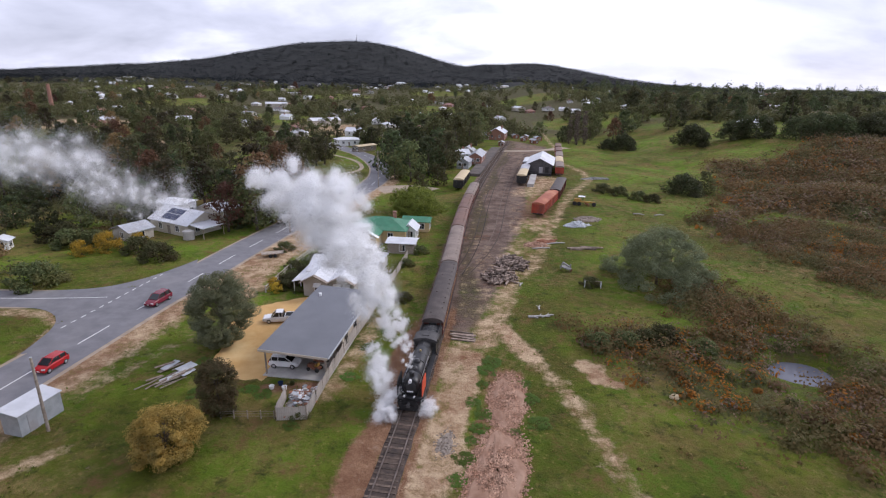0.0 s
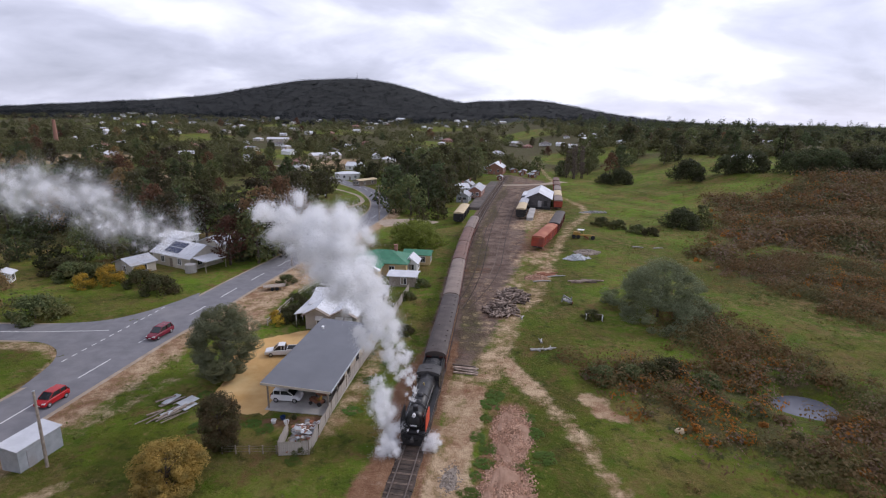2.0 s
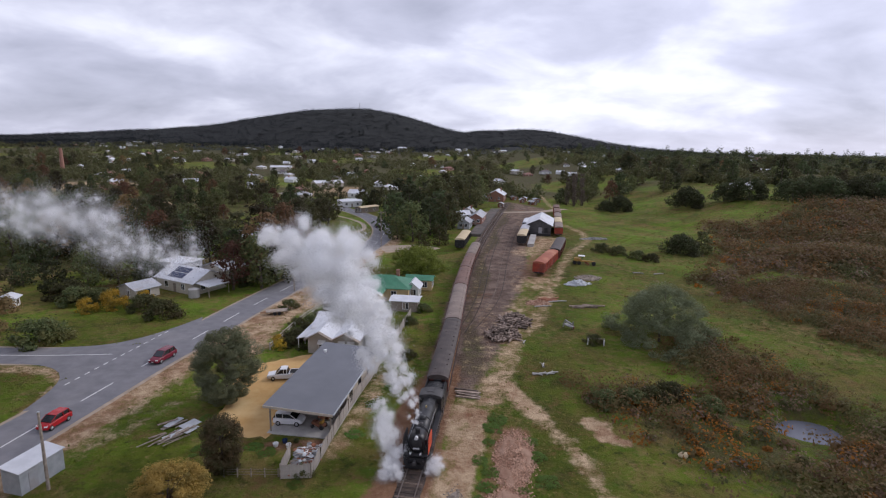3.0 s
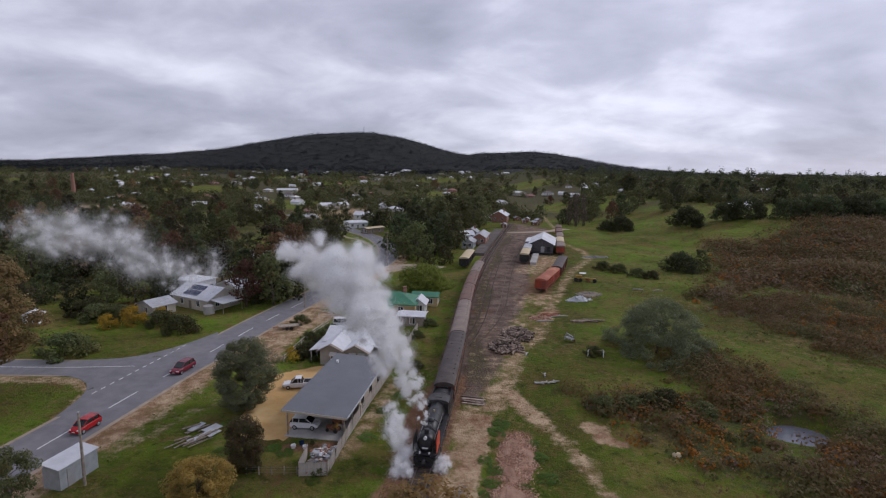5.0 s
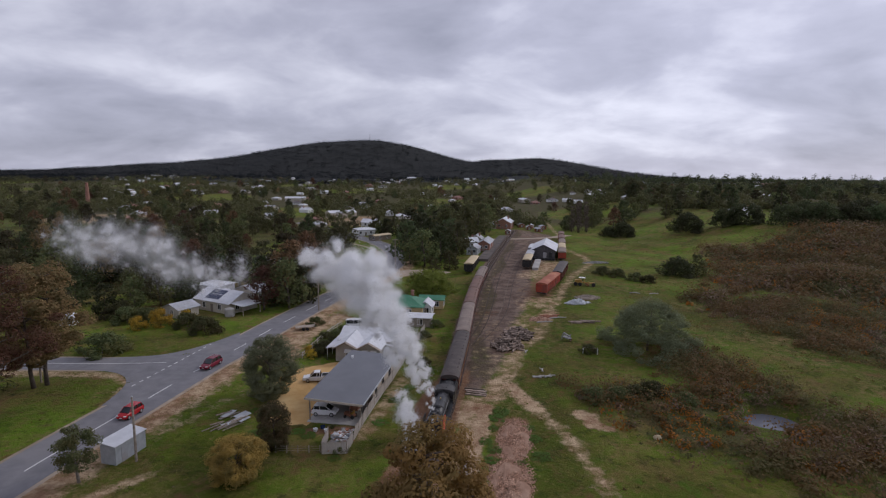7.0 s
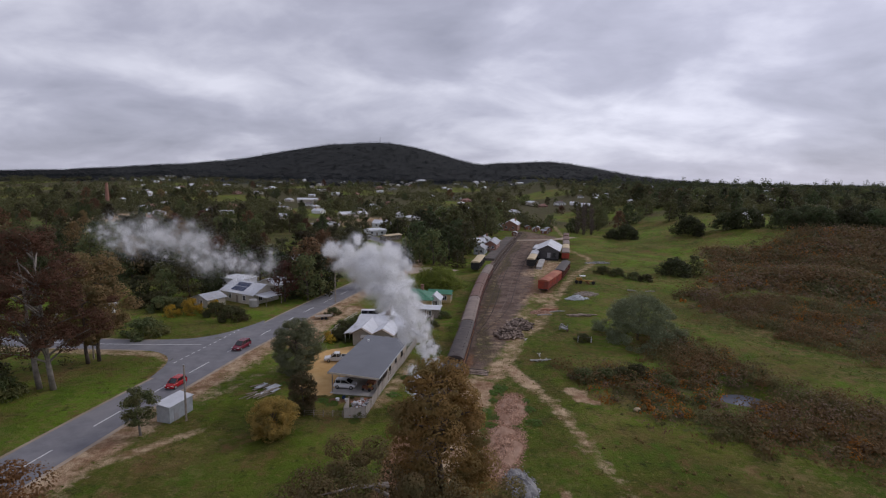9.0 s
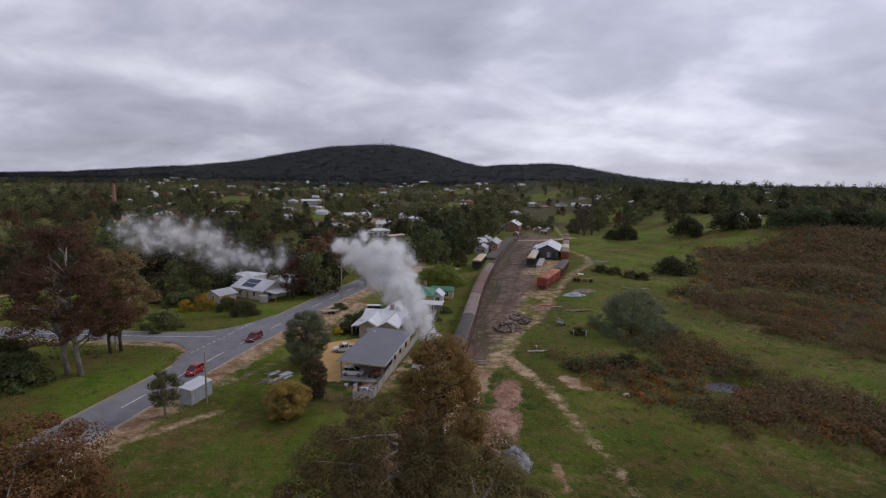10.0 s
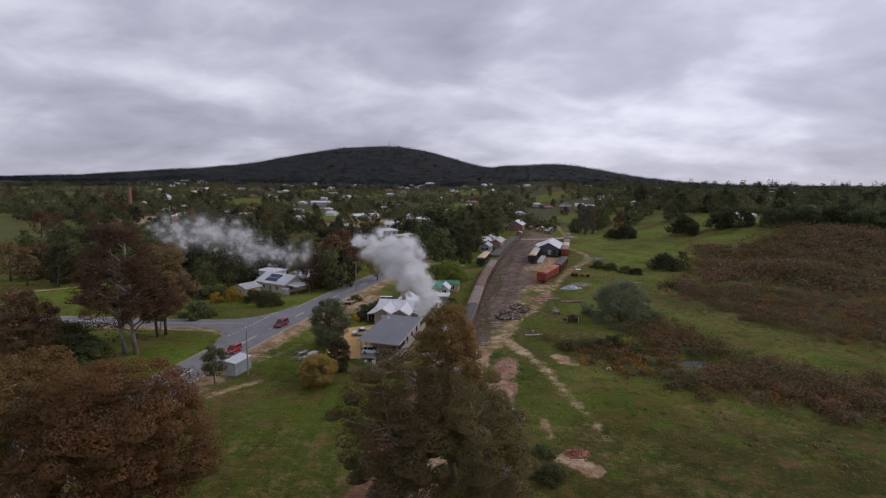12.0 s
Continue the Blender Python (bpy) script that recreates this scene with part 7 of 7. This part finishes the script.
for x, y, s in ((84, 322, 1.05), (76, 328, 0.9), (82, 334, 1.0), (88, 338, 0.85)):
    another(POPLAR, x, y, s, 30 * x)


# woods that cover the hill and the land behind the town
pts, rad = [], []
while len(pts) < 20000:
    y = float(rng.uniform(1050, 2950))
    x = float(rng.uniform(-1.0, 1.0) * y)
    if y < 1500 and noise.noise(Vector((x * 0.004, y * 0.003, 1))) < 0.0:
        continue
    r = rng.uniform(6, 12)
    pts.append((x, y, land_at(x, y) + r * 0.35))
    rad.append(r)
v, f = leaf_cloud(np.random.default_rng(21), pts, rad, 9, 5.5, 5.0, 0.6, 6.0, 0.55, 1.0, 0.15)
tagged(new("hill_woods", array_mesh("hill_woods", v, f, M["forest"])), "dark eucalypt forest with painted blue haze on the distant hill", "woods", kind="stuff")
pts, rad = [], []
while len(pts) < 15000:
    y = float(360 * (1300 / 360) ** rng.uniform())
    x = float(rng.uniform(-1.0, 1.0) * (y + 40))
    if noise.noise(Vector((x * 0.012, y * 0.007, 5))) < -0.10 or not free(x, y, 1.0) or (58 < x < 92 and y < 640) or (80 < x and y < 330):
        continue
    r = rng.uniform(2.2, 4.6) * (0.8 + y / 1500)
    for k in range(3):
        pts.append((x + rng.uniform(-r, r) * 0.8, y + rng.uniform(-r, r) * 0.8, land_at(x, y) + r * rng.uniform(0.5, 1.3)))
        rad.append(r * rng.uniform(0.6, 1.0))
g = np.random.default_rng(8)
v, f = leaf_cloud(g, pts, rad, 13, 2.2, 1.4, 0.85)
tagged(new("town_woods", array_mesh("town_woods", v, f, M["leaf_gum"])), "dark green garden trees between town houses", "woods", kind="stuff")
# trees on the far skyline and the radio mast
crest, crad = [], []
for k in range(1600):
    y = float(rng.uniform(560, 1700))
    x = float(rng.uniform(0.26, 1.0) * y)
    r = rng.uniform(2.5, 5.0) * (0.75 + y / 1200)
    crest.append((x, y, land_at(x, y) + r * 0.8))
    crad.append(r)
for k in range(85):
    y = float(rng.uniform(1250, 1650))
    x = float(rng.choice([rng.uniform(0.24, 0.9), rng.uniform(0.36, 0.62)]) * y)
    h = float(rng.uniform(9, 22)) * (1.35 if k % 7 == 0 else 1.0)
    for q in range(4):
        crest.append((x + rng.uniform(-3, 3), y, land_at(x, y) + h * (0.45 + 0.17 * q)))
        crad.append(h * rng.uniform(0.2, 0.4))
v, f = leaf_cloud(np.random.default_rng(22), crest, crad, 20, 3.2, 2.4, 0.9)
tagged(new("skyline_trees", array_mesh("skyline_trees", v, f, M["leaf_dark"])), "dark trees along the far skyline", "woods", kind="stuff")
for k in range(95):
    far = k < 60
    y = float(rng.uniform(480, 900) if far else rng.uniform(345, 520))
    x = float(rng.uniform(0.30, 0.85) * y if far else rng.uniform(95, 0.75 * y))
    if not free(x, y, 3.0):
        continue
    taken.append((x, y, 3.0))
    another(KINDS[int(rng.choice([0, 1, 1, 2, 3, 4]))], x, y, float(rng.uniform(0.7, 1.4)), float(rng.uniform(0, 360)))
mast = thing("radio_mast", "thin radio mast on the wooded hilltop", "mast", -452, 2725, land_at(-452, 2725))
part("shaft", Build().tube([(0, 0, 0), (0, 0, 30)], [1.4, 0.7], 6), "rubble", mast)
part("dish", Build().tube([(0, -1.6, 22), (0, -2.2, 22)], [1.8, 2.0], 10), "white_paint", mast)
stack = thing("brick_chimney_stack", "tall old red brick chimney stack", "chimney", -390, 520, land_at(-390, 520))
part("shaft", Build().tube([(0, 0, 0), (0, 0, 24), (0, 0, 25)], [2.2, 1.4, 1.6], 12), "red_brick", stack)
part("plinth", Build().box(0, 0, 1.5, 6, 6, 3), "red_brick", stack)

# ---- gorse and grass ----


def scatter(n, lo, hi, keep, seed):
    g = np.random.default_rng(seed)
    p = np.stack([g.uniform(lo[0], hi[0], n), g.uniform(lo[1], hi[1], n)], -1)
    return p[g.uniform(size=n) < keep(p[:, 0], p[:, 1])], g


def on_open_grass(x, y):
    clear = np.ones_like(x)
    clear *= np.abs(x - track_x(y)) > 2.6
    clear *= np.abs(x - np.interp(y, [p[1] for p in ROAD], [p[0] for p in ROAD])) > 7
    clear *= ~((x > -33) & (x < -12) & (y > 48) & (y < 118))
    clear *= ~((np.abs(y - 71.2) < 5) & (x < -50))
    return clear


def pond_clear(x, y):
    return (((x - 46.8) / 5.6) ** 2 + ((y - 55.6) / 4.6) ** 2) > 1.0


def thicket(x, y, k, low=-0.1):
    """Uneven cover, in drifts of several sizes."""
    broad = np.sin(x * 0.11 + k) * np.sin(y * 0.13 + k * 2) + 0.5 * np.sin(x * 0.071 - y * 0.093 + 2 * k)
    return broad + 0.7 * np.sin(x * 0.35 + k) * np.sin(y * 0.31 + k * 2) + 0.5 * np.sin(x * 0.9 + y * 0.7 + k) > low


for name, label, n, mat, seed, dens, size, low in (("gorse_scrub", "brown gorse and heath over the low ground", 27000, "leaf_gorse", 51, 0.9, 1.0, -0.75),
                                                   ("twiggy_scrub", "grey brown leafless scrub among the gorse", 9000, "leaf_twiggy", 54, 0.8, 1.05, 0.1),
                                                   ("gorse_bloom", "orange flowering gorse among brown scrub", 9000, "leaf_orange", 52, 0.7, 0.66, 0.4),
                                                   ("green_scrub", "dull green scrub among the gorse", 10000, "leaf_gum", 53, 0.65, 1.0, 0.2)):
    p, g = scatter(n, (14, 22), (230, 290), lambda x, y: dens * scrub_mask(x, y) * pond_clear(x, y) * (0.05 + 0.95 * thicket(x, y, seed, low)), seed)
    if mat in ("leaf_gorse", "leaf_twiggy"):
        p = p[(p[:, 1] < 100) | (g.uniform(size=len(p)) < np.where(thicket(p[:, 0] * 0.8, p[:, 1] * 0.8, 7, -0.35), 1.0, 0.3))]
    if mat == "leaf_orange":
        p = p[g.uniform(size=len(p)) < np.where(p[:, 1] < 112, 1.0, 0.6)]
    r = g.uniform(0.5, 1.0, len(p)) ** 2 * 2.5 * size * (1 + p[:, 1] / 400)
    c = np.column_stack([p, land(p[:, 0], p[:, 1]) + r * 0.35])
    near = p[:, 1] < 125
    v1, f1 = leaf_cloud(g, c[near], r[near], 70, 0.42, 0.28, 0.8, 0.6, 0.7, 0.6, 0.22)
    v2, f2 = leaf_cloud(g, c[~near], r[~near], 20, 0.9, 0.6, 0.8, 0.7, 0.7, 0.6, 0.2)
    tagged(new(name, array_mesh(name, np.vstack([v1, v2]), np.vstack([f1, f2 + len(v1)]), M[mat])), label, "scrub", kind="stuff")
p, g = scatter(6500, (-250, 20), (-74, 250), lambda x, y: (np.abs(y - 71.2) > 6) * (y < -x * 1.6 - 10) * np.where((y > 74) & (y < 120) & (x < -84), 0.12, 1.0) * (0.06 + 0.8 * (np.sin(x * 0.12 + 1) * np.sin(y * 0.15) + 0.6 * np.sin(x * 0.31 - y * 0.22) > 0.12)), 66)
r = g.uniform(0.6, 1.0, len(p)) ** 2 * 2.4
for name, label, mat, part_of in (("green_scrub", "dull green scrub along the side road", "leaf_gum", 0), ("gorse_scrub", "brown scrub along the side road", "leaf_gorse", 1)):
    pick = (np.sin(p[:, 0] * 0.09 + 2) * np.sin(p[:, 1] * 0.07) > 0.1).astype(int) == part_of
    v, f = leaf_cloud(g, np.column_stack([p, land(p[:, 0], p[:, 1]) + r * 0.4])[pick], r[pick], 40, 0.55, 0.36, 0.9, 0.7, 0.7, 0.6)
    tagged(new(name, array_mesh(name, v, f, M[mat])), label, "scrub", kind="stuff")
p, g = scatter(5200, (14, 12), (150, 190), lambda x, y: (1 - scrub_mask(x, y)) * (0.02 + 0.55 * smooth_step(22, 60, x - 0.25 * (y - 60)) * (np.sin(x * 0.16 + y * 0.10) + 0.8 * np.sin(x * 0.41 - y * 0.33 + 1) > 0.25)) * (x > np.interp(y, [0, 62, 89, 113, 136, 180, 215], [12, 12, 20, 28, 40, 66, 80])), 67)
r = g.uniform(0.25, 0.75, len(p)) ** 1.4 * (1 + p[:, 1] / 250)
v, f = leaf_cloud(g, np.column_stack([p, land(p[:, 0], p[:, 1]) + r * 0.3]), r, 24, 0.3, 0.2, 0.8, 0.7, 0.7, 0.6)
tagged(new("heath_clumps", array_mesh("heath_clumps", v, f, M["leaf_gorse"])), "small brown heath clumps over the slope", "scrub", kind="stuff")
p, g = scatter(15000, (8, 12), (220, 270), lambda x, y: on_open_grass(x, y) * (1 - scrub_mask(x, y)) * (0.06 + 0.8 * smooth_step(30, 70, x) * (np.sin(x * 0.22 + 1) * np.sin(y * 0.27) + 0.5 * np.sin(x * 0.7 - y * 0.4) > 0.1)) * (x > np.interp(y, [0, 62, 89, 113, 136, 180, 215, 300], [9, 9, 17, 24, 31, 48, 58, 70])), 62)
r = g.uniform(0.15, 0.5, len(p)) * (1 + p[:, 1] / 300)
v, f = leaf_cloud(g, np.column_stack([p, land(p[:, 0], p[:, 1]) + 0.08]), r, 8, 0.40, 0.16, 0.6)
tagged(new("dry_tussocks", array_mesh("dry_tussocks", v, f, M["tussock"])), "dry tussock grass over the paddock", "grass", kind="stuff")
p, g = scatter(7000, (-75, 2), (75, 140), lambda x, y: on_open_grass(x, y) * (1 - scrub_mask(x, y)) * (0.25 + 0.75 * (np.sin(x * 0.4) * np.sin(y * 0.33) + np.sin(x * 0.13 + 1) > 0.2)) * (~((x > track_x(y) + 2) & (x < np.interp(y, [0, 60, 62, 89, 113, 140], [track_x(0) + 8, 4, 5, 14, 20, 26])))), 61)
base = np.column_stack([p, land(p[:, 0], p[:, 1])])
v, f = leaf_cloud(g, base + (0, 0, 0.06), np.full(len(base), 0.16), 6, 0.30, 0.10, 0.5)
tagged(new("grass_tufts", array_mesh("grass_tufts", v, f, M["blade"])), "rough grass tufts over the paddock", "grass", kind="stuff")

# ---- steam ----


def puffs(name, label, spine, seed, count, flakes, flake, spread, mat, billows=2):
    """A trail of steam: rolling balls of fine droplets, thick inside and thinning out."""
    g = np.random.default_rng(seed)
    ts = np.linspace(0, 1, len(spine))
    s = g.uniform(0, 1, count) ** 0.9
    at = np.column_stack([np.interp(s, ts, [p[k] for p in spine]) for k in range(4)])
    d = g.normal(size=(count, 3))
    d *= (g.uniform(0, 1, count) ** 0.5 / np.linalg.norm(d, axis=1))[:, None]
    c = at[:, :3] + d * (at[:, 3] * 0.95)[:, None]
    r = at[:, 3] * g.uniform(0.18, 0.62, count) ** 1.1
    c[:, 2] = np.maximum(c[:, 2], r * 0.7)
    n_each = np.maximum(8, (flakes * r ** 2 / np.mean(r ** 2)).astype(int))
    trail = thing(name, label, "steam", 0, 0)
    for k in range(billows):
        inside = (s * billows).astype(int) == k
        cc, rr = np.repeat(c[inside], n_each[inside], axis=0), np.repeat(r[inside], n_each[inside])
        d = g.normal(size=cc.shape)
        d /= np.linalg.norm(d, axis=1)[:, None]
        p = cc + d * (rr * np.abs(g.normal(size=len(rr))) * spread)[:, None]
        p[:, 2] = np.maximum(p[:, 2], 0.1)
        a = d + 0.8 * g.normal(size=cc.shape)
        a /= np.linalg.norm(a, axis=1)[:, None]
        b1 = np.cross(a, g.normal(size=cc.shape))
        b1 /= np.linalg.norm(b1, axis=1)[:, None]
        b2 = np.cross(a, b1)
        q = (flake * g.uniform(0.6, 1.4, len(rr)))[:, None]
        v = np.stack([p + b1 * q, p - 0.5 * b1 * q + 0.87 * b2 * q, p - 0.5 * b1 * q - 0.87 * b2 * q], 1).reshape(-1, 3)
        tagged(part("billow", array_mesh("billow", v, np.arange(len(v)).reshape(-1, 3), M[mat]), mat, trail), kind="stuff")
    return trail


cx0, cy0 = float(track_x(FRONT + 1.5)), FRONT + 1.5
puffs("steam_plume", "billowing white steam plume from the locomotive chimney", [(cx0, cy0, 4.5, 0.4), (cx0 - 1.2, cy0 + 1.0, 7.2, 1.2), (-7.8, 47, 10.4, 2.2), (-9.8, 48.8, 13.2, 3.0), (-11.6, 51, 16.2, 3.6), (-13.6, 53, 18.6, 4.6), (-16.4, 55.5, 20.8, 4.8), (-20.5, 58, 22.2, 3.6), (-26, 61, 22.0, 2.0)],
      1, 250, 3300, 0.05, 0.5, "steam", 6)
puffs("drifting_steam", "ragged drifting white steam over the road", [(-38, 67, 18.5, 3.0), (-45, 70, 17.5, 3.6), (-51, 74, 17.0, 4.2), (-58, 78, 19.0, 5.0), (-65, 81, 22.0, 5.6), (-72, 84, 21.5, 5.0), (-80, 88, 19.5, 4.6), (-90, 92, 22, 4.4)], 2, 140, 2700, 0.045, 0.85, "steam_thin", 5)
puffs("cylinder_steam", "white steam blowing from the cylinder cocks", [(cx0 - 1.5, cy0 - 1.5, 0.9, 1.1), (cx0 - 2.8, cy0 - 0.6, 1.6, 1.6), (cx0 - 3.7, cy0 + 1.0, 3.0, 1.8), (cx0 - 4.2, cy0 + 3.0, 4.6, 1.5)], 3, 80, 900, 0.045, 0.68, "steam")
puffs("cylinder_steam", "low white steam spreading before the engine", [(cx0 - 3.2, cy0 - 2.2, 0.9, 1.2), (cx0 - 2.0, cy0 - 3.0, 0.7, 0.8)], 5, 36, 800, 0.045, 0.68, "steam")
puffs("cylinder_steam", "white steam puffing beside the buffer beam", [(cx0 + 1.4, cy0 - 2, 0.8, 0.8), (cx0 + 2.3, cy0 - 1.4, 1.0, 1.1)], 4, 24, 800, 0.04, 0.68, "steam")
